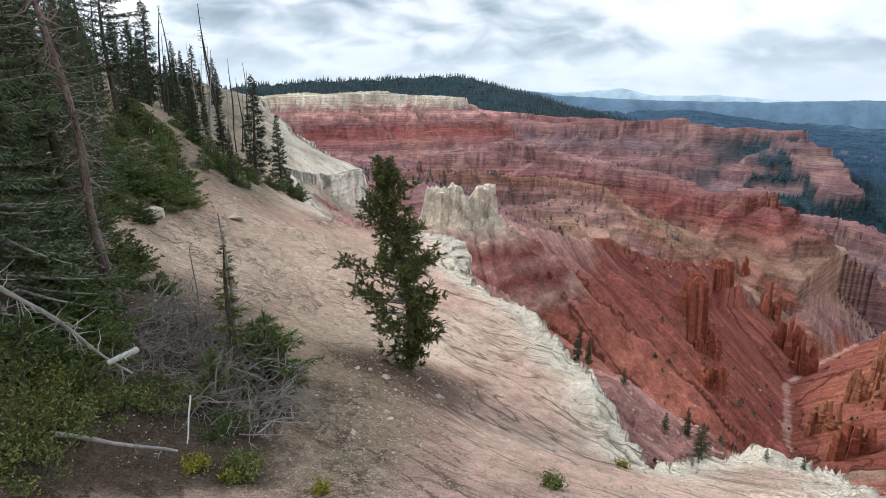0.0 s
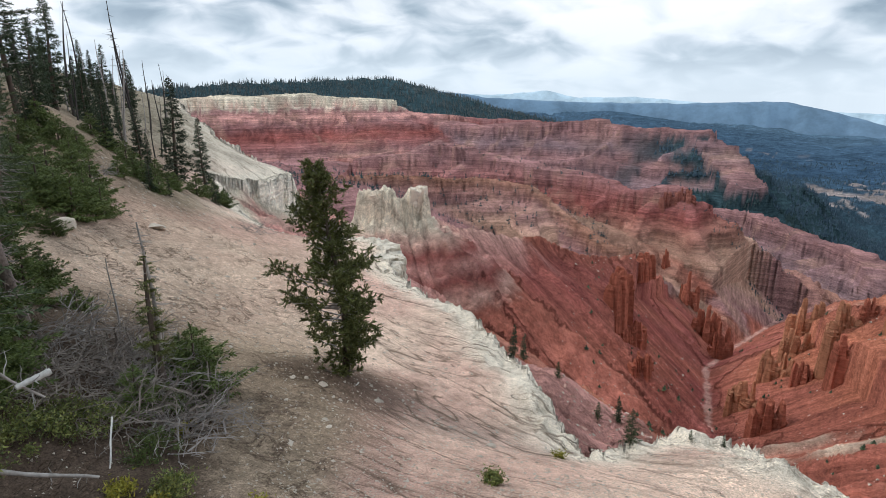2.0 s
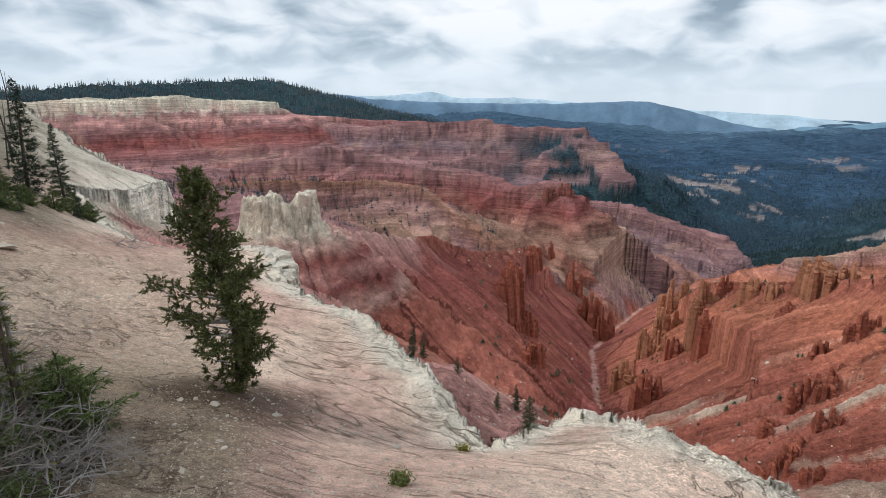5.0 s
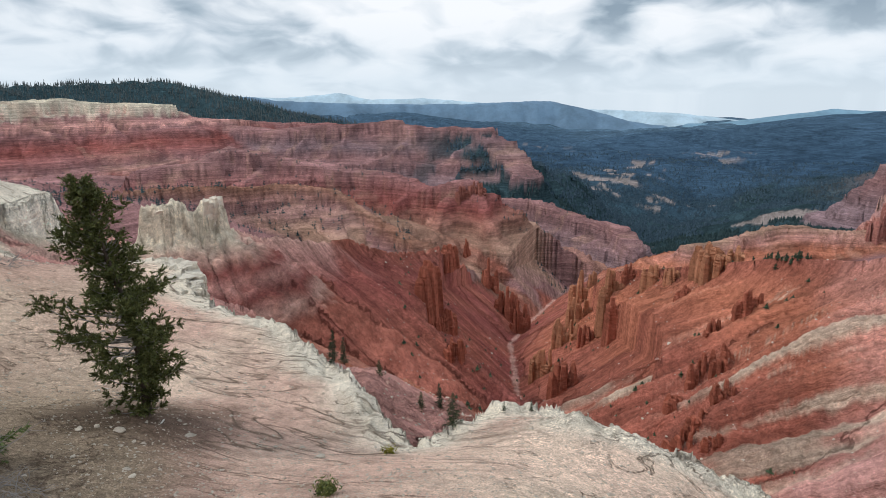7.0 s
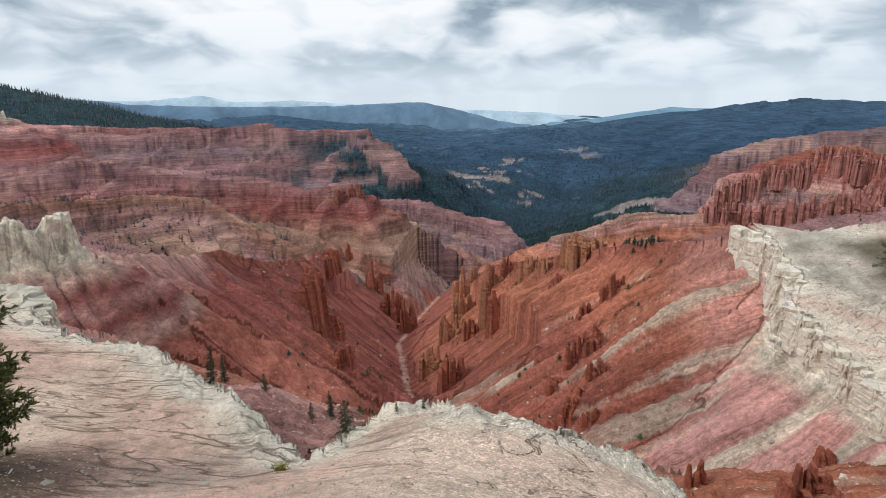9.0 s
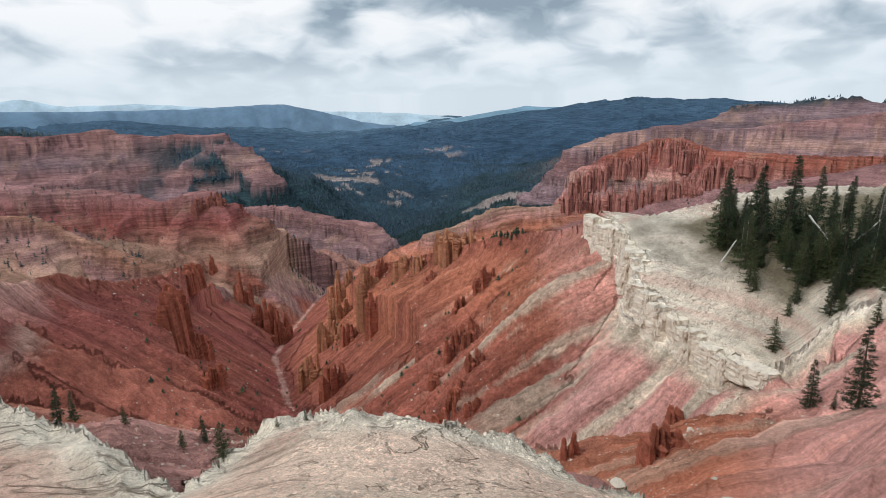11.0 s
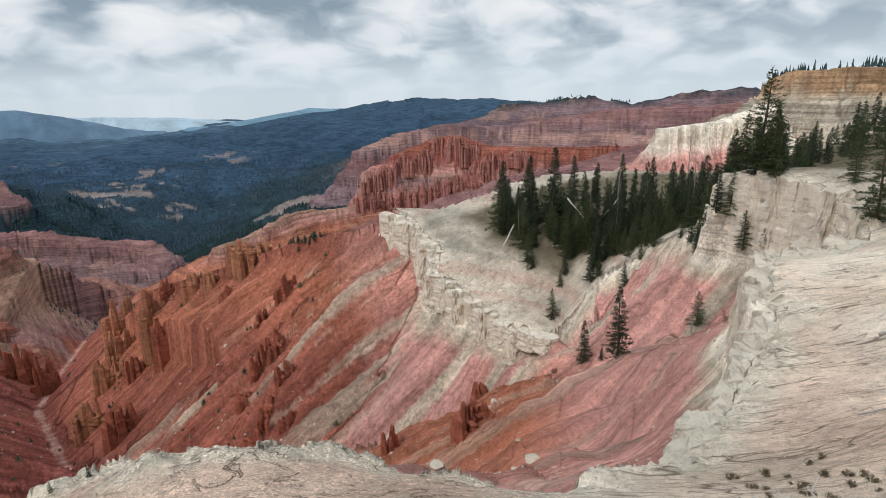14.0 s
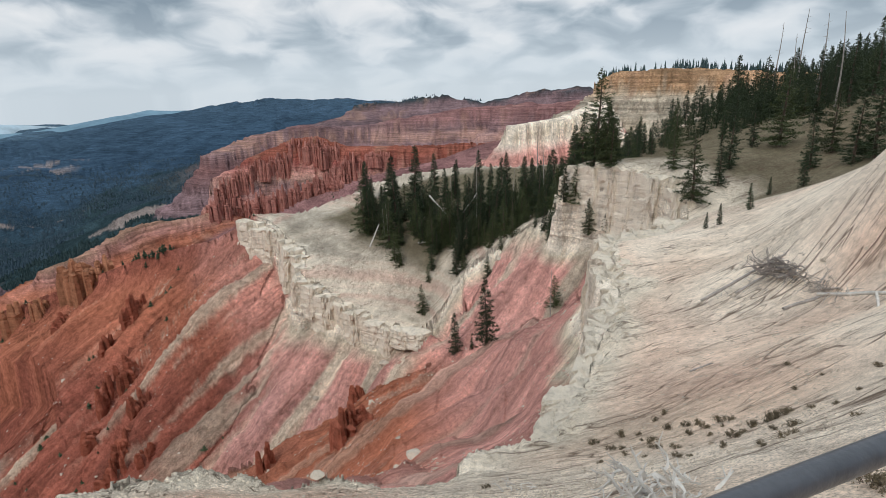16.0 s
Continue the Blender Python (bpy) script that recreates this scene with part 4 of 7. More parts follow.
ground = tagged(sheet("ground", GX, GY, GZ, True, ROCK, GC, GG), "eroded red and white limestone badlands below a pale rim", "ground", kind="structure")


# ---------------------------------------------------------------- helpers for things
class Geo:
    """Collects triangles and quads for one mesh."""

    def __init__(self):
        self.v, self.f, self.n = [], [], 0

    def add(self, verts, faces):
        self.v.append(np.asarray(verts, np.float32).reshape(-1, 3))
        self.f.append(np.asarray(faces, np.int64) + self.n)
        self.n += len(self.v[-1])

    def mesh(self, name, mat, smooth_faces=False):
        me = bpy.data.meshes.new(name)
        co = np.concatenate(self.v)
        idx = [f.ravel() for f in self.f]
        size = np.concatenate([np.full(len(f), f.shape[1]) for f in self.f])
        me.vertices.add(len(co))
        me.vertices.foreach_set("co", co.ravel())
        idx = np.concatenate(idx).astype(np.int32)
        me.loops.add(len(idx))
        me.loops.foreach_set("vertex_index", idx)
        me.polygons.add(len(size))
        me.polygons.foreach_set("loop_start", np.concatenate([[0], np.cumsum(size)[:-1]]).astype(np.int32))
        me.polygons.foreach_set("use_smooth", np.full(len(size), smooth_faces))
        me.update(calc_edges=True)
        me.materials.append(mat)
        return me

    def tube(self, pts, radii, sides=6):
        pts = np.asarray(pts, float)
        n = len(pts)
        tan = np.gradient(pts, axis=0)
        tan /= np.linalg.norm(tan, axis=1, keepdims=True) + 1e-9
        ref = np.where(np.abs(tan[:, 2:]) > 0.9, np.array([[1.0, 0, 0]]), np.array([[0, 0, 1.0]]))
        u = np.cross(tan, ref)
        u /= np.linalg.norm(u, axis=1, keepdims=True) + 1e-9
        w = np.cross(tan, u)
        a = np.arange(sides) / sides * 2 * np.pi
        ring = pts[:, None] + (u[:, None] * np.cos(a)[None, :, None] + w[:, None] * np.sin(a)[None, :, None]) * np.asarray(radii, float)[:, None, None]
        idx = np.arange(n * sides).reshape(n, sides)
        nxt = np.roll(idx, -1, 1)
        self.add(ring.reshape(-1, 3), np.stack([idx[:-1], nxt[:-1], nxt[1:], idx[1:]], -1).reshape(-1, 4))
        if sides == 4:
            self.f.append(idx[-1:].copy() + self.n - n * sides)

    def needles(self, base, axis, length, width, spread, rng, curl=0.0):
        """Thin triangles that lean forward round their twig. base, axis: n x 3."""
        n = len(base)
        rnd = rng.normal(size=(n, 3))
        side = np.cross(axis, rnd)
        side /= np.linalg.norm(side, axis=1, keepdims=True) + 1e-9
        tip = axis * np.cos(spread) + side * np.sin(spread)
        wide = np.cross(tip, rng.normal(size=(n, 3)))
        wide /= np.linalg.norm(wide, axis=1, keepdims=True) + 1e-9
        ln = length * rng.uniform(0.7, 1.25, (n, 1))
        wd = width * rng.uniform(0.7, 1.2, (n, 1))
        a, b, c = base - wide * wd * 0.5, base + wide * wd * 0.5, base + tip * ln
        c[:, 2] += curl * ln[:, 0]
        self.add(np.stack([a, b, c], 1).reshape(-1, 3), np.arange(3 * n).reshape(n, 3))


def part(name, geo, mat, parent, label="", smooth_faces=False):
    ob = new(name, geo.mesh(name, mat, smooth_faces))
    ob.parent = parent
    if label:
        ob["label"] = label
    return ob


def thing(name, place, label, category, group="", turn=0.0, tilt=(0, 0)):
    ob = new(name)
    ob.empty_display_size = 0.2
    ob.matrix_basis = pose(*place, tilt[0], tilt[1], turn)
    return tagged(ob, label, category, group)


def simple_material(name, colour, rough=0.85, scale=8.0, low=0.6, high=1.3, bump=0.0, spread=0.0, stretch=None, spec=0.2):
    m, nt, b = material(name)
    tc = nt.nodes.new("ShaderNodeTexCoord")
    v = tc.outputs["Object"]
    if stretch:
        mp = nt.nodes.new("ShaderNodeMapping")
        mp.inputs["Scale"].default_value = stretch
        nt.links.new(v, mp.inputs[0])
        v = mp.outputs[0]
    n = noise_node(nt, v, scale, 6, 0.6)
    n2 = noise_node(nt, v, scale * 0.17, 3, 0.5)
    f = math_node(nt, "ADD", math_node(nt, "MULTIPLY", n, 0.6), math_node(nt, "MULTIPLY", n2, 0.4))
    c = mix_node(nt, 1.0, colour, ramp_node(nt, f, ((0.32, low), (0.5, 1.0), (0.68, high))), "MULTIPLY")
    if spread:
        oi = nt.nodes.new("ShaderNodeObjectInfo")
        c = mix_node(nt, 1.0, c, ramp_node(nt, oi.outputs["Random"], ((0.0, 1 - spread), (1.0, 1 + spread))), "MULTIPLY")
    nt.links.new(c, b.inputs["Base Color"])
    b.inputs["Roughness"].default_value = rough
    b.inputs["Specular IOR Level"].default_value = spec
    if bump:
        bp = nt.nodes.new("ShaderNodeBump")
        bp.inputs["Strength"].default_value = bump
        bp.inputs["Distance"].default_value = 0.02
        nt.links.new(n, bp.inputs["Height"])
        nt.links.new(bp.outputs[0], b.inputs["Normal"])
    return m


def leaf_material(name, dark, light, spread=0.25):
    m, nt, b = material(name)
    geo = nt.nodes.new("ShaderNodeNewGeometry")
    oi = nt.nodes.new("ShaderNodeObjectInfo")
    c = mix_node(nt, geo.outputs["Random Per Island"], dark, light)
    c = mix_node(nt, 1.0, c, ramp_node(nt, oi.outputs["Random"], ((0.0, 1 - spread), (1.0, 1 + spread))), "MULTIPLY")
    nt.links.new(c, b.inputs["Base Color"])
    b.inputs["Roughness"].default_value = 0.6
    return m


BARK = simple_material("bark", (0.10, 0.075, 0.06), 0.9, 18, 0.5, 1.5, 0.8, stretch=(1, 1, 0.25))
DEAD = simple_material("dead_wood", (0.30, 0.27, 0.245), 0.85, 14, 0.5, 1.5, 0.6, stretch=(1, 1, 0.2))
CHAR = simple_material("charred_wood", (0.06, 0.052, 0.048), 0.9, 10, 0.5, 1.8, 0.6, stretch=(1, 1, 0.2))
TWIG = simple_material("grey_twigs", (0.25, 0.22, 0.20), 0.9, 5, 0.45, 1.5)
SPRUCE = leaf_material("spruce_needles", (0.020, 0.031, 0.017), (0.054, 0.076, 0.036))
SMALLPINE = leaf_material("dark_pine_needles", (0.028, 0.040, 0.018), (0.085, 0.105, 0.042))
PINE = leaf_material("pine_needles", (0.044, 0.052, 0.018), (0.135, 0.142, 0.044))
FIR = leaf_material("green_needles", (0.055, 0.078, 0.024), (0.15, 0.185, 0.055))
LEAF = leaf_material("shrub_leaves", (0.06, 0.08, 0.026), (0.21, 0.215, 0.06))
YELLOW = leaf_material("yellow_leaves", (0.13, 0.13, 0.02), (0.32, 0.27, 0.04))


def cliff_material(name, colour, low=0.55, high=1.35, spread=0.1, size=1.0):
    """Broken rock: beds across, joints down, grains between."""
    m, nt, b = material(name)
    tc = nt.nodes.new("ShaderNodeTexCoord")
    geo = nt.nodes.new("ShaderNodeNewGeometry")
    maps = []
    for sc in ((0.15, 0.15, 1.6), (0.9, 0.9, 0.12), (1.0, 1.0, 1.0)):
        mp = nt.nodes.new("ShaderNodeMapping")
        mp.inputs["Scale"].default_value = [q / size for q in sc]
        nt.links.new(geo.outputs["Position"], mp.inputs[0])
        maps.append(mp.outputs[0])
    beds, joints = noise_node(nt, maps[0], 1.2, 6, 0.65, 0.3), noise_node(nt, maps[1], 1.3, 5, 0.6, 0.2)
    grain, lumps = noise_node(nt, maps[2], 6.0, 7, 0.7), noise_node(nt, maps[2], 0.8, 6, 0.6)
    f = math_node(nt, "ADD", math_node(nt, "MULTIPLY", math_node(nt, "ADD", beds, joints), 0.25), math_node(nt, "MULTIPLY", math_node(nt, "ADD", grain, lumps), 0.25))
    c = mix_node(nt, 1.0, colour, ramp_node(nt, f, ((0.38, low), (0.5, 1.0), (0.62, high))), "MULTIPLY")
    oi = nt.nodes.new("ShaderNodeObjectInfo")
    c = mix_node(nt, 1.0, c, ramp_node(nt, oi.outputs["Random"], ((0.0, 1 - spread), (1.0, 1 + spread))), "MULTIPLY")
    nt.links.new(c, b.inputs["Base Color"])
    b.inputs["Roughness"].default_value = 0.95
    b.inputs["Specular IOR Level"].default_value = 0.0
    bp = nt.nodes.new("ShaderNodeBump")
    bp.inputs["Strength"].default_value, bp.inputs["Distance"].default_value = 1.0, 0.9 * size
    nt.links.new(f, bp.inputs["Height"])
    nt.links.new(bp.outputs[0], b.inputs["Normal"])
    return m


STONE = simple_material("pale_stone", (0.50, 0.43, 0.35), 0.95, 9, 0.65, 1.2, 0.6, 0.2)
FINROCK = cliff_material("red_fin_rock", (0.33, 0.112, 0.072), 0.45, 1.5, 0.18)
FINPALE = cliff_material("tan_fin_rock", (0.41, 0.19, 0.11), 0.45, 1.5, 0.18)


def conifer(h, spread, seed, needle, base=0.08, whorls=22, arms=6, droop=0.25, twig=0.28, per=5, size=0.16, wide=0.05, ragged=0.35, lean=0.0, limb=0.0, shape=None, tuft=0.0, lumpy=0.0, heavy=0.0, steep=0.0):
    """Trunk and crown of a conifer, h metres high."""
    rng = np.random.default_rng(seed)
    trunk, crown, limbs = Geo(), Geo(), Geo()
    k = np.linspace(0, 1, 9)
    bend = np.stack([lean * h * k ** 1.5 + 0.012 * h * np.sin(k * 5 + seed), 0.012 * h * np.cos(k * 4 + seed), h * k], 1)
    trunk.tube(bend, (0.018 * h + 0.02) * (1 - k) ** 0.8 + 0.006, 7)
    zs = base + (1 - base) * (np.arange(whorls) + rng.uniform(-0.3, 0.3, whorls)) / whorls
    bb, ax, ln = [], [], []
    for z in np.clip(zs, 0.02, 0.985):
        cx, cy, cz = (np.interp(z, k, bend[:, i]) for i in range(3))
        reach = spread * (1 - z) ** 0.9 * (0.55 + 0.45 * min(1, (z - base) * 6 + 0.5)) + 0.012 * h
        if shape:
            reach = float(np.interp(z, [q[0] for q in shape], [q[1] for q in shape]))
        for _ in range(arms):
            a = rng.uniform(0, 2 * np.pi)
            L = reach * rng.uniform(1 - 1.6 * ragged, 1 + 0.6 * ragged)
            if lumpy:
                L *= 1 + lumpy * float(value(np.array([a * 1.1 + 3]), np.array([z * 6.0]), seed)[0])
            L *= 1 - heavy * math.cos(a)
            if L < 0.05:
                continue
            d = np.array([math.cos(a), math.sin(a)])
            dr = droop * rng.uniform(0.5, 1.5) * (1 - 1.6 * z)
            m = max(2, int(L / twig) + 1)
            t = (np.arange(m) + 0.6) / m
            px = np.stack([cx + d[0] * L * t, cy + d[1] * L * t, cz - dr * L * t + 0.22 * L * t * t], 1)
            if limb and L > limb:
                q = np.vstack([[cx, cy, cz], px])
                limbs.tube(q, np.linspace(0.010 * h ** 0.5 + 0.012, 0.004, len(q)), 4)
            for i in range(m):
                if t[i] < tuft * rng.uniform(0.6, 1.2):
                    continue
                for sgn in (-1, 1, 0):
                    da = sgn * rng.uniform(0.5, 1.0)
                    v = np.array([math.cos(a + da), math.sin(a + da), rng.uniform(-0.25, 0.3) + steep * rng.uniform(-0.8, 1.2) + tuft * rng.uniform(0, 1.2)])
                    v /= np.linalg.norm(v)
                    tl = twig * (1.35 - 0.7 * t[i]) * rng.uniform(0.6, 1.3) * min(1.0, 0.3 + 2.2 * (1 - z))
                    w = np.linspace(0.05, 1, per)[:, None]
                    bb.append(px[i] + v * tl * w)
                    ax.append(np.repeat(v[None], per, 0))
                    ln.append(np.full((per, 1), 0.4 + 0.6 * min(1.0, 1.6 * (1 - z))))
    bb, ax = np.concatenate(bb), np.concatenate(ax)
    ln = np.concatenate(ln)
    crown.needles(bb, ax, size * ln, wide * (0.4 + 0.6 * ln), 0.75, rng)
    top = np.repeat(bend[-1:], 8, 0) - np.array([[0, 0, 1]]) * np.linspace(0, 0.06 * h, 8)[:, None]
    crown.needles(top, np.repeat([[0, 0, 1.0]], 8, 0), size * 1.2, wide, 0.5, rng)
    return trunk, crown, limbs, needle


def plant_tree(name, place, h, label, spec, category="tree", group="", turn=0.0, tilt=(0, 0)):
    trunk, crown, limbs, needle = spec
    ob = thing(name, place, label, category, group, turn, tilt)
    part("trunk", trunk, BARK, ob, smooth_faces=True)
    if limbs.n:
        tagged(part("branchwork", limbs, DEAD, ob, "bare grey limbs", True), kind="stuff")
    part("crown", crown, needle, ob)
    return ob


def snag(h, seed, sticks=26, reach=0.12, lean=0.0, base_r=0.012, broken=True):
    """A dead trunk with short broken branches."""
    rng = np.random.default_rng(seed)
    trunk, twigs = Geo(), []
    k = np.linspace(0, 1, 9)
    bend = np.stack([lean * h * k + 0.02 * h * np.sin(k * 4 + seed), 0.015 * h * np.cos(k * 3.3 + seed), h * k], 1)
    trunk.tube(bend, base_r * h * (1 - 0.85 * k) + 0.004, 7)
    for _ in range(sticks):
        z = rng.uniform(0.15, 0.97)
        p = np.array([np.interp(z, k, bend[:, i]) for i in range(3)])
        a, L = rng.uniform(0, 2 * np.pi), h * reach * (1.1 - 0.8 * z) * rng.uniform(0.3, 1.2)
        q = np.linspace(0, 1, 4)[:, None]
        pts = p + np.array([[math.cos(a), math.sin(a), rng.uniform(-0.3, 0.2)]]) * L * q + np.array([[0, 0, rng.uniform(-0.2, 0.35)]]) * L * q ** 2
        twigs.append(Geo())
        twigs[-1].tube(pts, np.linspace(0.0022 * h + 0.003, 0.002, 4), 3)
    return trunk, twigs


def plant_snag(place, h, seed, mat, label, turn=0.0, name="dead_tree", **more):
    trunk, twigs = snag(h, seed, **more)
    ob = thing(name, place, label, "dead tree", "dead trees", turn)
    part("trunk", trunk, mat, ob, smooth_faces=True)
    for g in twigs:
        part("branch", g, mat, ob)
    return ob


def brush(radius, height, count, seed, r=0.006, flat=0.5, length=1.0):
    """A tangle of bare branching twigs."""
    rng = np.random.default_rng(seed)
    g = Geo()
    for _ in range(count):
        a, q = rng.uniform(0, 2 * np.pi), radius * math.sqrt(rng.uniform(0, 1)) * 0.8
        p = np.array([q * math.cos(a), q * math.sin(a), rng.uniform(0, 0.3) * height])
        v = np.array([rng.normal(), rng.normal(), abs(rng.normal()) * flat])
        v /= np.linalg.norm(v)
        n = 7
        pts = [p]
        for i in range(n - 1):
            v = v + rng.normal(size=3) * 0.28 + np.array([0, 0, -0.06])
            v /= np.linalg.norm(v)
            pts.append(pts[-1] + v * length * rng.uniform(0.08, 0.2))
        pts = np.array(pts)
        pts[:, 2] = np.clip(pts[:, 2], 0.0, height)
        g.tube(pts, np.linspace(r * rng.uniform(0.7, 1.8), r * 0.3, n), 3)
        for b in range(3):
            i = rng.integers(2, n - 1)
            w = v + rng.normal(size=3) * 0.8
            w /= np.linalg.norm(w)
            L = length * rng.uniform(0.15, 0.4)
            g.tube(pts[i] + w * L * np.linspace(0, 1, 4)[:, None] + rng.normal(size=(4, 3)) * 0.03 * L, np.linspace(r * 0.6, r * 0.2, 4), 3)
    return g


def bush(radius, height, count, seed, size=0.05, wide=0.03, per=14, up=0.6):
    """Leafy stems in a rounded, uneven mound."""
    rng = np.random.default_rng(seed)
    stems, leaves = Geo(), Geo()
    for _ in range(count):
        a = rng.uniform(0, 2 * np.pi)
        q = radius * math.sqrt(rng.uniform(0, 1))
        top = height * (1 - 0.6 * (q / radius) ** 2) * rng.uniform(0.55, 1.15)
        p0 = np.array([0.55 * q * math.cos(a), 0.55 * q * math.sin(a), 0.0])
        p1 = np.array([q * math.cos(a), q * math.sin(a), top])
        t = np.linspace(0, 1, 4)[:, None]
        pts = p0 + (p1 - p0) * t + rng.normal(size=(4, 3)) * 0.04 * height * t
        stems.tube(pts, np.linspace(0.008 * height + 0.003, 0.002, 4), 3)
        w = rng.uniform(0.35, 1, per)[:, None]
        base = p0 + (p1 - p0) * w + rng.normal(size=(per, 3)) * 0.10 * height * np.array([1, 1, 0.7])
        ax = np.stack([rng.normal(size=per), rng.normal(size=per), np.full(per, up)], 1)
        ax /= np.linalg.norm(ax, axis=1, keepdims=True)
        leaves.needles(base, ax, size, wide, 0.6, rng)
        leaves.needles(base + rng.normal(size=(per, 3)) * size, ax, size, wide, 0.9, rng)
    return stems, leaves


def plant_bush(name, place, radius, height, count, seed, mat, label, category="bush", group="", **more):
    more.setdefault("size", 0.05)
    more.setdefault("wide", 0.024)
    more.setdefault("per", 26)
    stems, leaves = bush(radius, height, int(count * 0.7), seed, **more)
    ob = thing(name, place, label, category, group)
    tagged(part("stemwork", stems, BARK, ob), kind="stuff")
    part("foliage", leaves, mat, ob)
    return ob


def pebble(radius, seed, flat=0.6, sharp=0.35):
    """A broken stone as one mesh."""
    rng = np.random.default_rng(seed)
    bm = bmesh.new()
    bmesh.ops.create_icosphere(bm, subdivisions=2, radius=1.0)
    cuts = [(Vector(rng.normal(size=3)).normalized(), rng.uniform(0.5, 0.85)) for _ in range(9)]
    for v in bm.verts:
        for n, d in cuts:
            e = v.co.dot(n) - d
            if e > 0:
                v.co -= n * e
        v.co *= 1 + 0.06 * rng.normal()
        v.co.z *= flat
        v.co *= radius
    me = bpy.data.meshes.new("stone")
    bm.to_mesh(me)
    bm.free()
    return me


# ---------------------------------------------------------------- hoodoos and fins of rock
def hoodoo_columns(w, d, h, seed):
    """A broken wall of rock columns, w wide, d thick and h high: each column a ledged prism of its own height."""
    rng = np.random.default_rng(seed)
    out_columns = []
    count = int(np.clip(w / max(0.2 * h, 0.5) * 1.9, 7, 18))
    n, m = 11, 12
    for c in range(count):
        g = Geo()
        u = (c + 0.5) / count * 2 - 1
        cx, cy = u * w * 0.5, rng.normal() * d * 0.22
        rad = np.array([w / count * rng.uniform(0.55, 1.1), d * rng.uniform(0.22, 0.45)])
        top = h * (1 - 0.4 * abs(u) ** 1.5) * rng.uniform(0.3, 1.12)
        a = (np.arange(n) + rng.uniform(-0.3, 0.3, n)) / n * 2 * np.pi
        out = rng.uniform(0.75, 1.15, n)
        ex, ey = np.sign(np.cos(a)) * np.abs(np.cos(a)) ** 0.6 * out, np.sign(np.sin(a)) * np.abs(np.sin(a)) ** 0.6 * out
        zz = np.concatenate([[-1.4 * h, 0.0], np.sort(rng.uniform(0.06, 0.93, m - 4)) * top, [0.96 * top, top]])
        pr = np.interp(zz, [-1.4 * h, 0, 0.4 * h, top], [1.7, 1.3, 1.0, 0.55]) * (1 + 0.09 * rng.normal(size=m))
        pr[-1] *= 0.7
        v = np.zeros((m, n, 3))
        v[..., 0] = cx + ex[None] * rad[0] * pr[:, None] * (1 + 0.05 * rng.normal(size=(m, n)))
        v[..., 1] = cy + ey[None] * rad[1] * pr[:, None] * (1 + 0.05 * rng.normal(size=(m, n)))
        v[..., 2] = zz[:, None] + 0.02 * h * rng.normal(size=(m, n))
        idx = np.arange(m * n).reshape(m, n)
        nxt = np.roll(idx, -1, 1)
        g.add(v.reshape(-1, 3), np.stack([idx[:-1], nxt[:-1], nxt[1:], idx[1:]], -1).reshape(-1, 4))
        tip = np.append(v[-1].mean(0), 0)[:3]
        k = np.arange(n)
        base = g.n
        g.add(np.vstack([v[-1], tip]), np.stack([k, (k + 1) % n, np.full(n, n)], -1))
        out_columns.append(g)
    return out_columns


FINFAR = cliff_material("dusky_fin_rock", (0.27, 0.11, 0.085), 0.5, 1.45, 0.1, 2.5)
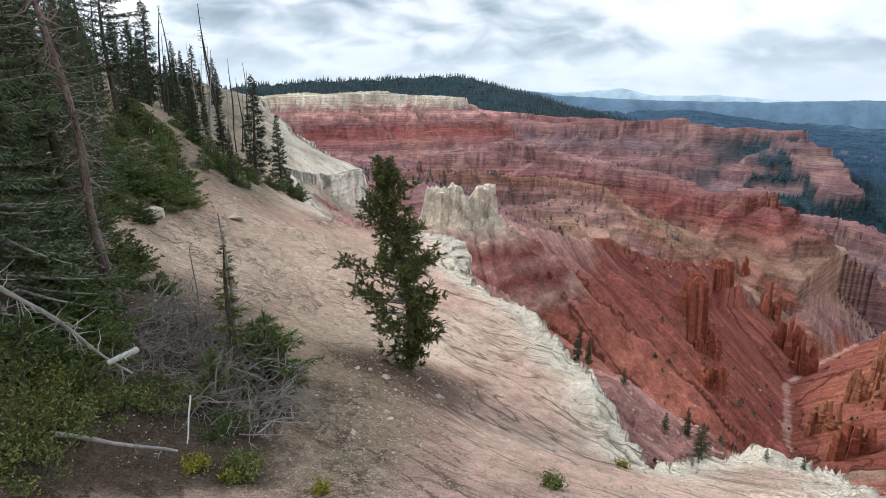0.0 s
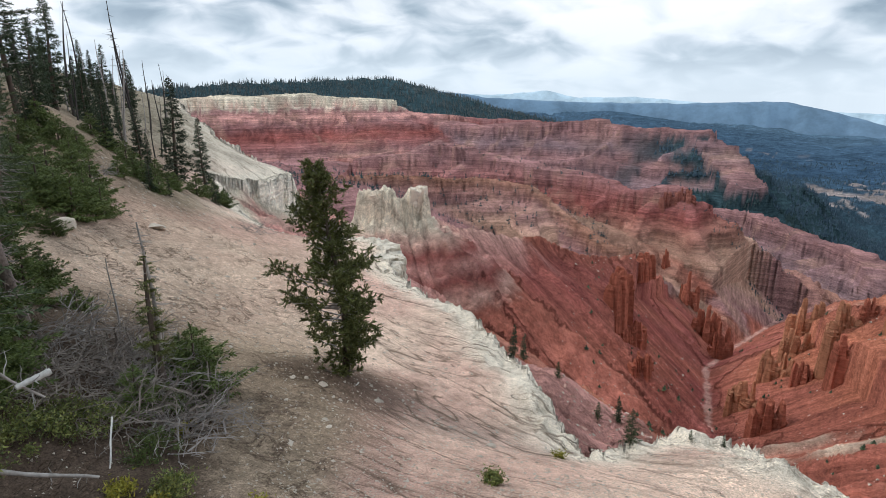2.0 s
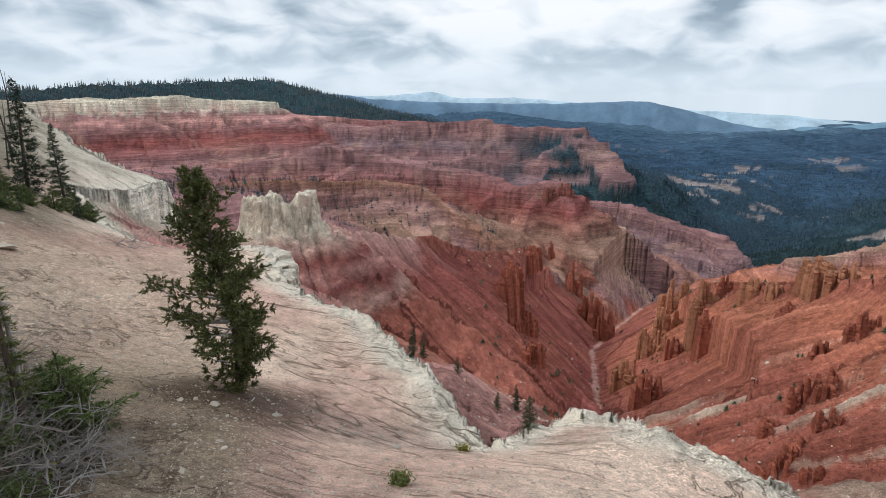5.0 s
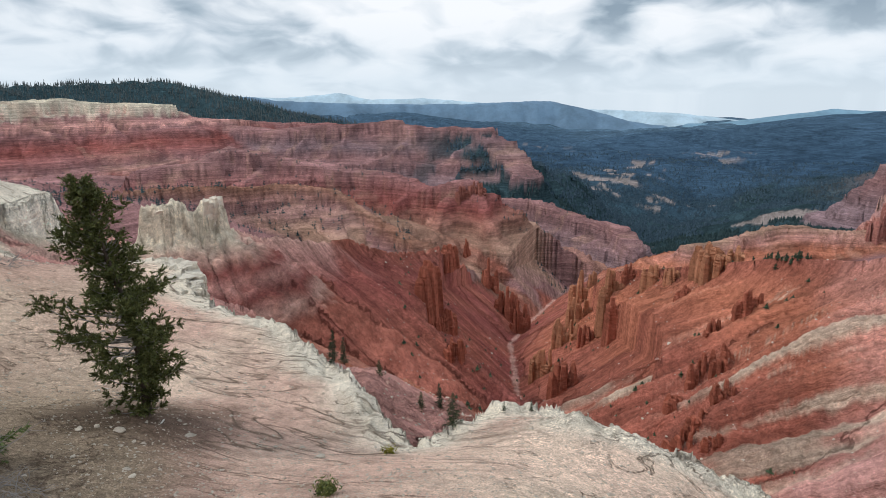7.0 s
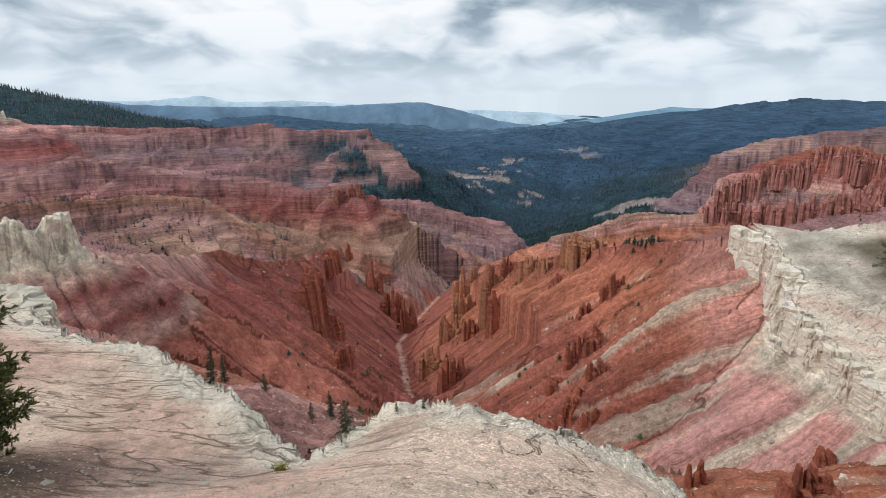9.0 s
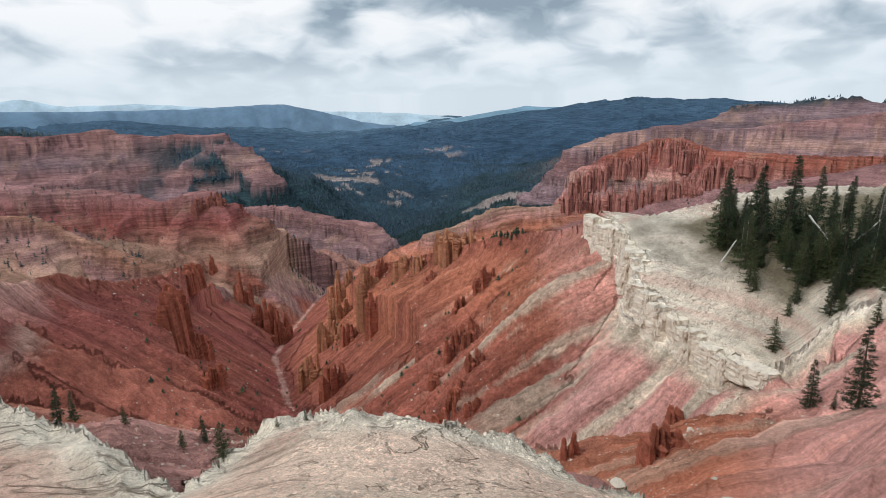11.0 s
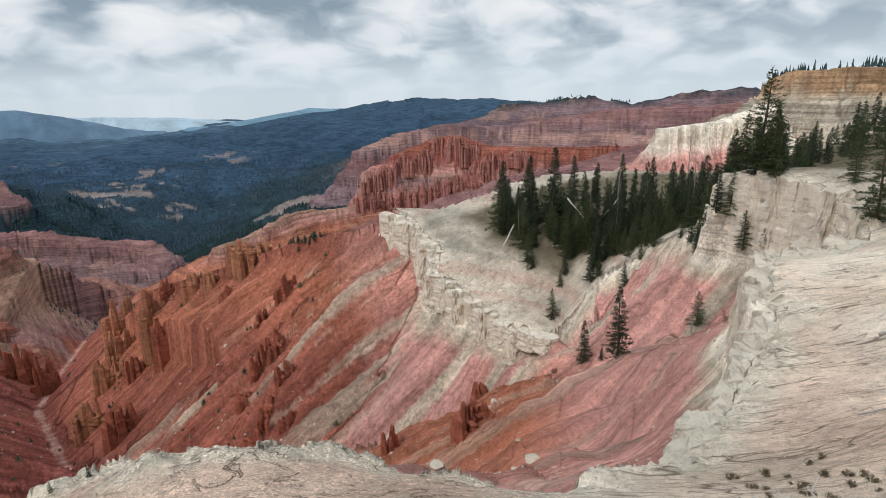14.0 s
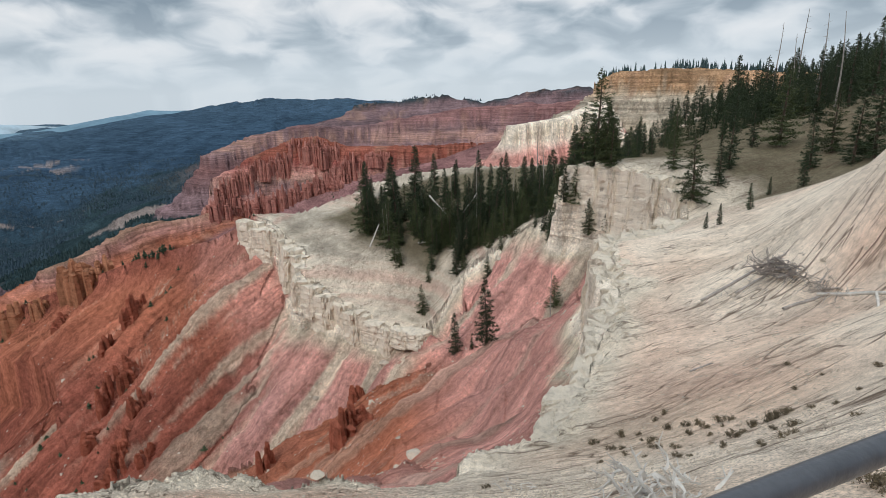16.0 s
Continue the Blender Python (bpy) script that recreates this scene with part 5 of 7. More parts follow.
# place and height, width, thickness, turn, paler
FINS = [
    ((151.6, 169.0, -81.5, 16.44), 16, 6, 20, 1), ((131.7, 135.3, -66.4, 11.12), 12, 6, 50, 1), ((125.9, 124.9, -68.1, 9.54), 9, 5, 20, 0), ((138.4, 156.9, -83.3, 10.62), 13, 6, 10, 1),
    ((127.4, 150.3, -87.8, 12.96), 15, 7, -10, 1), ((126.3, 137.3, -82.2, 8.27), 10, 5, 20, 0), ((111.8, 143.8, -94.2, 14.15), 12, 8, 0, 1), ((103.8, 122.3, -87.3, 14.11), 13, 8, 20, 0),
    ((79.3, 59.7, -62.2, 5.56), 9, 4, 40, 0), ((86.8, 68.7, -61.4, 6.16), 7, 4, 60, 0), ((82.2, 59.4, -58.0, 3.99), 6, 4, 30, 0), ((96.3, 70.7, -57.8, 7.05), 8, 4, 30, 0),
    ((99.7, 68.1, -53.9, 4.90), 8, 4, 50, 0), ((108.7, 76.6, -53.0, 5.25), 10, 4, 40, 0), ((114.1, 73.9, -47.5, 7.15), 9, 4, 30, 0), ((90.1, 60.4, -55.6, 5.19), 7, 4, 20, 0),
    ((134.2, 96.7, -44.7, 9.05), 15, 8, 10, 1), ((135.6, 101.0, -45.9, 6.58), 12, 8, 60, 1), ((81.5, 55.7, -60.9, 5.43), 5, 3, 20, 0), ((62.65, 26.95, -46.96, 3.63), 3, 2, 40, 0),
    ((86.7, 168.3, -82.1, 13.05), 14, 6, 60, 0), ((80.2, 164.3, -78.2, 7.35), 10, 5, 60, 0), ((56.5, 105.3, -57.4, 4.91), 7, 4, 30, 0), ((60.6, 129.1, -48.7, 7.85), 14, 6, 70, 0),
    ((109.2, 211.7, -67.6, 5.69), 14, 6, 70, 0), ((183.8, 326.2, -109.3, 18.02), 12, 6, 60, 0), ((163.9, 263.9, -107.7, 18.79), 14, 8, 20, 0), ((153.3, 229.7, -111.0, 21.54), 16, 9, 10, 0),
    ((150.1, 212.0, -113.1, 20.64), 14, 8, 20, 0), ((231.4, 395.3, -81.0, 18.23), 26, 14, 20, 2), ((221.1, 399.8, -81.0, 13.69), 16, 10, 40, 2),
    ((46.74, 11.27, -31.49, 3.40), 5.5, 3, 30, 0), ((81.9, 18.3, -49.0, 3.46), 4, 3, 50, 0), ((125.1, 100.1, -54.3, 4.40), 9, 4, 60, 0), ((138.4, 122.5, -56.8, 5.43), 9, 5, 60, 1),
    ((139.6, 134.2, -61.0, 7.19), 8, 5, 30, 0), ((136.2, 113.2, -53.9, 5.30), 8, 5, 30, 1),
]
FINS += [
    ((428.7, 125.2, -41.2, 10.06), 26, 12, 0, 3), ((425.7, 111.6, -41.6, 11.27), 26, 12, 10, 3), ((419.1, 99.5, -43.6, 10.30), 22, 12, 0, 3), ((418.8, 137.1, -51.4, 10.64), 24, 12, 10, 3), ((412.3, 150.3, -53.4, 7.76), 22, 12, 0, 3),
    ((400.6, 161.6, -59.8, 8.95), 22, 12, 20, 3), ((393.3, 171.4, -68.5, 13.01), 20, 12, 10, 3), ((376.6, 170.2, -78.2, 13.17), 22, 12, 0, 3), ((391.2, 161.9, -82.1, 13.75), 26, 12, 10, 3), ((387.8, 146.2, -79.1, 16.41), 26, 12, 0, 3),
    ((388.8, 130.3, -75.8, 16.35), 28, 12, 10, 3), ((394.0, 115.5, -72.5, 17.10), 28, 12, 0, 3), ((279.5, 70.7, -48.8, 11.73), 28, 12, 10, 3), ((402.2, 90.2, -64.1, 14.44), 26, 12, 0, 3), ((409.2, 81.0, -53.0, 11.56), 24, 12, 0, 3), ((405.9, 62.0, -47.1, 5.85), 26, 12, 0, 3),
]
FINROSE = cliff_material("rose_fin_rock", (0.42, 0.19, 0.155), 0.5, 1.45, 0.15, 2.5)
for i, ((x, y, z, h), w, d, turn, pale) in enumerate(FINS):
    label = ("dark red fluted rock fin on the slope", "tan weathered limestone hoodoo wall on the slope", "dusky red rock knob on the canyon wall", "rose fluted hoodoo buttress of the far wall")[pale]
    ob = thing("rock_fin", (x, y, z), label, "rock fin", "hoodoos on the red slopes", turn - math.degrees(math.atan2(x, y)))
    for column in hoodoo_columns(0.7 * w, 0.6 * d, 0.85 * h, 500 + i):
        part("column", column, (FINROCK, FINPALE, FINFAR, FINROSE)[pale], ob)

# ---------------------------------------------------------------- crags along the pale rim
CRAG = cliff_material("pale_cliff_rock", (0.78, 0.695, 0.575), 0.6, 1.15, 0.05, 0.8)


def crag(w, d, h, seed):
    """A broken block of cliff: joints down its face, ledges across it, a flat cracked top. Its top is at z = 0."""
    rng = np.random.default_rng(seed)
    n, m = 72, 30
    a = np.arange(n) / n * 2 * np.pi
    zz = np.concatenate([np.linspace(-1.5, 0.0, m - 2), [0.012, 0.02]]) * h
    ca, sa = np.cos(a), np.sin(a)
    ex, ey = np.sign(ca) * np.abs(ca) ** 0.45, np.sign(sa) * np.abs(sa) ** 0.45
    A, Z = np.meshgrid(a, zz / h, indexing="xy")
    U = A * 7 / (2 * np.pi) * 4
    level = np.floor(Z * 4.5 + 0.35 * value(U * 0.5, Z * 2, seed))
    joint = 1 - smooth(0.0, 0.16, np.abs(value(U * 1.1 + 0.8 * level, Z * 0.7 + level * 1.7, seed + 1)))
    block = np.round(3 * value(np.floor(U * 0.9 + 0.6 * level), level * 2.3, seed + 2)) / 3
    hollow = smooth(0.35, 0.7, value(U * 0.45, Z * 2.6, seed + 4))
    rad = 1 + 0.09 * block - 0.10 * joint - 0.16 * hollow + 0.05 * value(U * 2, Z * 7, seed + 3) + 0.02 * value(U * 5, Z * 16, seed + 5) - 0.16 * np.minimum(Z, 0)
    rad[-1] *= 0.80
    v = np.stack([ex[None] * rad * w * 0.5, ey[None] * rad * d * 0.5, Z * h], -1)
    v[-5:, :, 2] += 0.04 * h * block[-5:] + 0.04 * h * value(U[-5:] * 2, Z[-5:] * 3, seed + 6)
    g = Geo()
    idx = np.arange(m * n).reshape(m, n)
    nxt = np.roll(idx, -1, 1)
    g.add(v.reshape(-1, 3), np.stack([idx[:-1], nxt[:-1], nxt[1:], idx[1:]], -1).reshape(-1, 4))
    k = np.arange(n)
    g.add(np.vstack([v[-1], v[-1].mean(0)]), np.stack([k, (k + 1) % n, np.full(n, n)], -1))
    return g


def crags_along(rim, first, last, share, tall, seed, spacing, jut, low=0.0):
    """Blocks set into the edge between two points of a rim."""
    rng = np.random.default_rng(seed)
    p = np.array(rim[first:last + 1], float)
    run = np.concatenate([[0], np.cumsum(np.hypot(*np.diff(p[:, :2], axis=0).T))])
    t, i = 0.0, 0
    while t < run[-1]:
        x, y, z = (float(np.interp(t, run, p[:, j])) for j in range(3))
        x2, y2 = (float(np.interp(min(t + 0.5, run[-1]), run, p[:, j])) for j in range(2))
        x1, y1 = (float(np.interp(max(t - 0.5, 0), run, p[:, j])) for j in range(2))
        tx, ty = x2 - x1, y2 - y1
        ln = math.hypot(tx, ty) + 1e-9
        nx, ny = ty / ln, -tx / ln
        if inside(EDGE, np.array([x + nx]), np.array([y + ny]))[0]:
            nx, ny = -nx, -ny
        r = math.hypot(x, y)
        h = tall * r * float(np.interp(t / run[-1], np.linspace(0, 1, len(share)), share)) * rng.uniform(0.75, 1.2)
        w = spacing * r * rng.uniform(0.8, 1.35)
        d = w * rng.uniform(0.6, 0.9)
        off = d * (jut + rng.uniform(-0.12, 0.12))
        ob = new("rock_outcrop", crag(w, d, h, seed + 7 * i).mesh("rock_outcrop", CRAG))
        ob.matrix_basis = pose(x + nx * off, y + ny * off, z - low * h, rng.uniform(-4, 4), rng.uniform(-4, 4), math.degrees(math.atan2(ty, tx)) + rng.uniform(-14, 14))
        tagged(ob, "craggy white limestone block set in the rim's edge", "rock", "crags of the pale rim")
        t += w * rng.uniform(0.55, 0.8)
        i += 1


crags_along(RIM, 38, 48, (0.4, 0.8, 1, 1, 1.1, 1.0, 0.8), 0.10, 900, 0.075, 0.05, 0.02)
crags_along(RIM2, 0, 4, (0.9, 1.1, 1.1, 0.8), 0.075, 1300, 0.05, 0.05)
crags_along(RIM2, 9, 15, (0.35, 0.6, 0.7, 0.8, 0.85, 0.9), 0.065, 1600, 0.04, 0.16, 0.10)
# the pinnacle at the end of the pale knob
for i, (place, w, d, h) in enumerate((((8.3, 112.2, -18.6), 2.4, 2.8, 4.5), ((9.3, 112.6, -18.2), 1.7, 2.0, 5.0), ((0.3, 112.3, -19.3), 3.0, 3.0, 3.0))):
    ob = new("rock_outcrop", crag(w, d, h, 2500 + 9 * i).mesh("rock_outcrop", CRAG))
    ob.matrix_basis = pose(*place, 10 - 9 * i, 8 - 11 * i, 37.0 * i)
    tagged(ob, "weathered pale limestone pinnacle of the knob", "rock", "crags of the pale knob")
crags_along(RIM, 9, 12, (0.8, 1, 0.8), 0.07, 2200, 0.06, 0.05)

# ---------------------------------------------------------------- trees
# the pine that stands alone on the pale slope
(x, y, z, h) = (-0.77, 11.50, -6.08, 4.73)


def gnarled_pine(h, seed, needle):
    """An old pine, open and wide on its windward side: bare limbs that end in dense tufts."""
    rng = np.random.default_rng(seed)
    trunk, crown, limbs = Geo(), Geo(), Geo()
    k = np.linspace(0, 1, 14)
    bend = np.stack([0.05 * np.sin(k * 7) - 0.48 * (np.clip(k - 0.45, 0, 1) / 0.55) ** 1.3, 0.06 * np.cos(k * 6), h * k], 1)
    trunk.tube(bend, 0.085 * (1 - k) ** 0.8 + 0.008, 9)
    heights = (0.0, 0.06, 0.17, 0.28, 0.38, 0.49, 0.63, 0.73, 0.87, 0.96, 1.0)
    wind = (0.5, 0.7, 1.0, 1.55, 1.6, 1.45, 0.95, 0.6, 0.45, 0.25, 0.12)
    lee = (0.55, 0.72, 0.85, 0.9, 0.92, 0.95, 0.88, 0.8, 0.55, 0.3, 0.12)
    for i in range(200):
        z = 0.03 + 0.96 * (i + rng.uniform(0, 1)) / 200
        a = rng.uniform(0, 2 * np.pi)
        w = 0.5 - 0.5 * math.cos(a)
        reach = np.interp(z, heights, lee) * (1 - w) + np.interp(z, heights, wind) * w
        L = reach * (0.62 + 0.46 * float(value(np.array([a * 1.6]), np.array([z * 7.0]), seed)[0])) * rng.uniform(0.7, 1.12)
        open_ = w > 0.6 and z < 0.55
        p = np.array([np.interp(z, k, bend[:, j]) for j in range(3)])
        n = 8
        t = np.linspace(0, 1, n)[:, None]
        out = np.array([[math.cos(a), math.sin(a), 0.0]])
        dip = rng.uniform(-0.25, 0.2) if z < 0.6 else rng.uniform(0.1, 0.6)
        pts = p + out * L * t + np.array([[0, 0, 1.0]]) * L * (dip * t + 0.3 * t ** 2) + rng.normal(size=(n, 3)) * 0.035 * L * t
        limbs.tube(pts, np.linspace(0.022 if L > 0.6 else 0.014, 0.004, n), 5)
        start = rng.uniform(0.5, 0.68) if open_ else rng.uniform(0.12, 0.35)
        count = max(2, int((1 - start) * L / 0.085))
        for q in np.linspace(start, 1.0, count):
            base = np.array([np.interp(q, t[:, 0], pts[:, j]) for j in range(3)])
            for _ in range(5 if open_ else 6):
                v = out[0] * rng.uniform(0.1, 1.0) + rng.normal(size=3) * 0.62 + np.array([0, 0, 0.35])
                v /= np.linalg.norm(v)
                tl = rng.uniform(0.10, 0.21)
                per = 17
                along_ = np.linspace(0.1, 1, per)[:, None]
                crown.needles(base + v * tl * along_, np.repeat(v[None], per, 0), 0.062, 0.024, 0.7, rng)
    return trunk, crown, limbs, needle


hero = gnarled_pine(h, 12, PINE)
plant_tree("pine_tree", (x, y, z - 0.05), h, "dark green gnarled pine growing alone on the pale slope", hero)

# spruces of the mid distance: a few kinds, copied
KINDS = []
for i, (sp, wh, ar, rag, nd) in enumerate(((1.25, 75, 2, 0.35, SPRUCE), (0.9, 80, 2, 0.4, SPRUCE), (1.6, 70, 2, 0.4, SPRUCE), (1.3, 75, 2, 0.45, SPRUCE), (2.0, 70, 2, 0.5, SMALLPINE))):
    KINDS.append(conifer(8.0, sp, 40 + i, nd, base=0.06, whorls=wh, arms=ar, droop=0.45, twig=0.42, per=5, size=0.26, wide=0.075, ragged=rag + 0.08, lumpy=0.3))
MADE = {}


def spruce_at(place, h, kind, turn, label="dark green spruce on the slope below the rim", group="spruces of the rim"):
    m = pose(*place, 0, 0, turn) @ Matrix.Diagonal((h / 8, h / 8, h / 8, 1))
    if kind not in MADE:
        MADE[kind] = plant_tree("small_pine" if kind == 4 else "spruce_tree", place, 8, label, KINDS[kind], group=group)
        MADE[kind].matrix_basis = m
        return MADE[kind]
    ob = copy_thing(MADE[kind], pose(*place, 0, 0, turn))
    ob.matrix_basis = m
    ob["label"], ob["group"] = label, group
    return ob


def ground_many(xy):
    xy = np.array(xy, float)
    return land(xy[:, 0], xy[:, 1])[0]


def ground_z(x, y):
    return float(land(np.array([float(x)]), np.array([float(y)]))[0][0])


SINGLE = [
    ((-11.14, 33.57, -5.32, 6.23), 1), ((-12.61, 43.36, -6.67, 5.02), 1), ((-10.51, 27.69, -4.48, 1.74), 0), ((-9.77, 35.54, -6.63, 1.80), 2), ((-10.02, 28.63, -4.92, 1.01), 2), ((-20.73, 41.14, -1.23, 7.11), 1), ((-17.67, 33.14, -1.00, 4.56), 0),
    ((-21.18, 44.53, -1.75, 3.74), 3), ((-16.37, 25.88, -1.03, 3.81), 0), ((-16.78, 25.42, -0.79, 3.96), 1), ((-16.96, 28.41, -0.86, 3.40), 1), ((-17.85, 39.73, -2.50, 2.08), 2), ((-16.32, 37.87, -2.93, 1.64), 2),
    ((3.95, 14.95, -7.45, 1.08), 1), ((18.79, 65.75, -33.57, 3.72), 0), ((6.95, 19.33, -10.71, 0.79), 4), ((7.24, 16.02, -10.50, 0.75), 4), ((5.68, 10.68, -7.66, 0.95), 4), ((9.46, 19.02, -12.63, 1.20), 0), ((7.16, 10.69, -7.76, 0.41), 4), ((7.89, 10.53, -7.89, 0.45), 0),
    ((88.4, 7.5, -37.0, 5.66), 4), ((61.85, 1.47, -30.98, 5.42), 0), ((53.75, -1.94, -25.81, 7.48), 0), ((60.00, -0.51, -29.46, 1.82), 2), ((58.80, -9.72, -23.97, 3.95), 4), ((63.08, -16.04, -16.49, 2.29), 4),
    ((38.60, -16.74, -10.01, 1.32), 1), ((38.62, -17.65, -9.75, 1.66), 1), ((40.65, -20.60, -9.22, 2.13), 1), ((51.31, -27.60, -10.26, 1.79), 1), ((54.98, -22.18, -11.76, 7.45), 4), ((60.95, -22.33, -9.16, 4.44), 4), ((59.91, -27.81, -9.14, 6.03), 2),
    ((50.75, -30.18, -9.45, 2.99), 2), ((64.32, -35.15, -7.45, 8.99), 4), ((148.1, -68.7, -9.7, 15.21), 1), ((152.4, -77.6, -7.4, 12.52), 4), ((78.6, -47.0, -6.2, 9.38), 0), ((58.85, -37.30, -7.52, 6.63), 4), ((53.08, -35.85, -7.88, 6.52), 0),
    ((52.09, -36.84, -7.28, 8.75), 0), ((93.4, -60.7, -4.9, 10.99), 1), ((99.2, -68.3, -3.5, 12.41), 0), ((56.26, -33.76, -8.78, 5.37), 0), ((145.0, -80.5, -5.9, 12.50), 1), ((66.04, -32.92, -7.57, 4.39), 2), ((56.85, -25.45, -10.37, 4.74), 0),
    ((112.5, 20.9, -28.8, 11.42), 4), ((112.9, 19.2, -28.3, 8.28), 0), ((103.7, 14.5, -29.4, 9.88), 4), ((111.4, 14.2, -26.9, 14.32), 1), ((108.0, 9.5, -26.1, 15.66), 1),
]
rng = np.random.default_rng(9)
for (x, y, z, h), kind in SINGLE:
    spruce_at((x, y, z - 0.15), h, kind, rng.uniform(0, 360), "small dark conifer rooted in the eroded slope" if kind == 4 else "narrow dark green spruce on the rim")

# the grove in the bay behind the white lobe
GROVE = [(110.0, 19.9, -28.8), (102.3, 13.3, -29.7), (97.2, 6.6, -30.4), (89.2, -0.5, -28.4), (86.0, -5.1, -25.2), (85.1, -10.2, -20.1), (67.45, -12.85, -12.86), (63.95, -16.51, -9.28), (137.3, -42.0, -17.0)]
rng = np.random.default_rng(21)
ROWS = []


def along(line, count, near, far, kinds, low, high, label, group):
    gp = np.array(line)
    for _ in range(count):
        t = rng.uniform(0, len(gp) - 1.001)
        k = int(t)
        p = gp[k] + (gp[k + 1] - gp[k]) * (t - k)
        f = 1 + rng.uniform(near, far)
        ROWS.append((p[0] * f, p[1] * f, rng.uniform(low, high), int(rng.choice(kinds)), label, group))


along(GROVE, 76, 0.02, 0.32, [0, 1, 1, 2, 3, 4], 3.8, 10.5, "dark spruce in the dense grove behind the white lobe", "spruces of the grove")
along(GROVE, 60, -0.03, 0.10, [0, 2, 2, 4, 4, 4], 3.0, 7.0, "dark spruce at the front of the grove behind the white lobe", "spruces of the grove")
along(GROVE, 80, 0.02, 0.22, [2, 4, 4, 3], 4.5, 8.0, "broad dark conifer in the dense grove", "spruces of the grove")
along(GROVE, 70, -0.04, 0.2, [2, 4, 4, 3], 2.5, 5.5, "young conifer at the edge of the grove", "spruces of the grove")
# trees up the hillside behind the grove, and along the skyline on both sides
HILL = [(143.3, -43.8, -17.1), (133.5, -56.0, -12.5), (125.5, -64.3, -9.0), (116.0, -70.0, -6.0), (122.5, -85.7, -2.1)]
along(HILL, 44, -0.14, 0.45, [0, 1, 1, 2, 3, 4], 4.5, 10, "dark spruce on the dry hillside", "spruces of the hillside")
for _ in range(60):
    a, r = radians(rng.uniform(-42, -20)), rng.uniform(30, 85)
    ROWS.append((r * math.sin(a), r * math.cos(a), rng.uniform(2.0, 5.5), int(rng.choice([0, 1, 1, 3])), "dark spruce at the forest's edge", "spruces of the forest edge"))
for (x, y, h, kind, label, group), z in zip(ROWS, ground_many([r[:2] for r in ROWS])):
    spruce_at((x, y, float(z) - 0.2), h, kind, rng.uniform(0, 360), label, group)

rng = np.random.default_rng(29)
for i in range(16):
    a, r = radians(rng.uniform(-32, -18.5)), rng.uniform(40, 80)
    x, y = r * math.sin(a), r * math.cos(a)
    plant_snag((x, y, ground_z(x, y) - 0.2), rng.uniform(4, 8), 90 + i, (DEAD, CHAR)[i % 2], "tall bare dead conifer on the wooded skyline", sticks=14, lean=rng.uniform(-0.06, 0.06), base_r=0.014)
rng = np.random.default_rng(23)
gp = np.array(GROVE)
for i in range(14):
    k = rng.integers(0, len(gp) - 1)
    p = (gp[k] + (gp[k + 1] - gp[k]) * rng.uniform()) * (1 + rng.uniform(0.0, 0.25))
    plant_snag((p[0], p[1], ground_z(p[0], p[1]) - 0.2), rng.uniform(5, 10), 60 + i, DEAD, "grey bare dead spruce standing in the grove", sticks=14, lean=rng.uniform(-0.08, 0.08), base_r=0.014)

# ---------------------------------------------------------------- the wooded slope beside the lookout
NEARSPRUCE = leaf_material("shaggy_spruce_needles", (0.045, 0.068, 0.032), (0.12, 0.155, 0.07))
NEARK = [conifer(9.0, 1.7, 60 + i, NEARSPRUCE, base=0.06, whorls=110, arms=2, droop=0.5, twig=0.27, per=7, size=0.12, wide=0.032, ragged=0.35, limb=0.9) for i in range(2)]
first = None
for i, ((x, y, z, h), k, hh, turn) in enumerate((((-6.16, 7.45, -3.57, 4.68), 0, 8.5, 0), ((-6.71, 7.26, -3.40, 4.49), 1, 10, 40), ((-7.59, 7.35, -3.10, 4.20), 0, 10, 150), ((-8.02, 9.82, -3.12, 4.56), 0, 10, 90))):
    if i < 2:
        first = first or {}
        first[k] = plant_tree("spruce_tree", (x, y, z), 9, "tall shaggy dark green spruce beside the lookout", NEARK[k], group="spruces beside the lookout")
        ob = first[k]
    else:
        ob = copy_thing(first[k], pose(x, y, z))
    ob.matrix_basis = pose(x, y, z - 0.1, 0, 0, turn) @ Matrix.Diagonal((hh / 9, hh / 9, hh / 9, 1))

for i, (az, r, hh) in enumerate(((-38.5, 11.5, 8.0), (-37.0, 13.0, 8.5), (-35.6, 15.5, 8.5), (-34.4, 13.2, 7.0), (-33.2, 17.5, 8.0), (-31.5, 20.0, 7.0), (-36.5, 19.0, 9.0), (-39.5, 15.0, 9.0))):
    x, y = r * math.sin(radians(az)), r * math.cos(radians(az))
    ob = copy_thing(first[i % 2], pose(x, y, 0))
    ob.matrix_basis = pose(x, y, ground_z(x, y) - 0.15, 0, 0, 70 * i) @ Matrix.Diagonal((0.8 * hh / 9, 0.8 * hh / 9, hh / 9, 1))

# a broad old pine against the sky
(x, y, z, h) = (-16.85, 29.66, -1.04, 6.82)
plant_tree("pine_tree", (x, y, z - 0.2), h, "broad dark old pine against the sky", conifer(h, 2.2, 77, SPRUCE, base=0.3, whorls=34, arms=2, droop=0.0, twig=0.35, per=7, size=0.22, wide=0.06, ragged=0.6, limb=0.5,
           shape=[(0.3, 1.0), (0.45, 1.9), (0.7, 2.2), (0.9, 1.8), (1, 0.7)]))

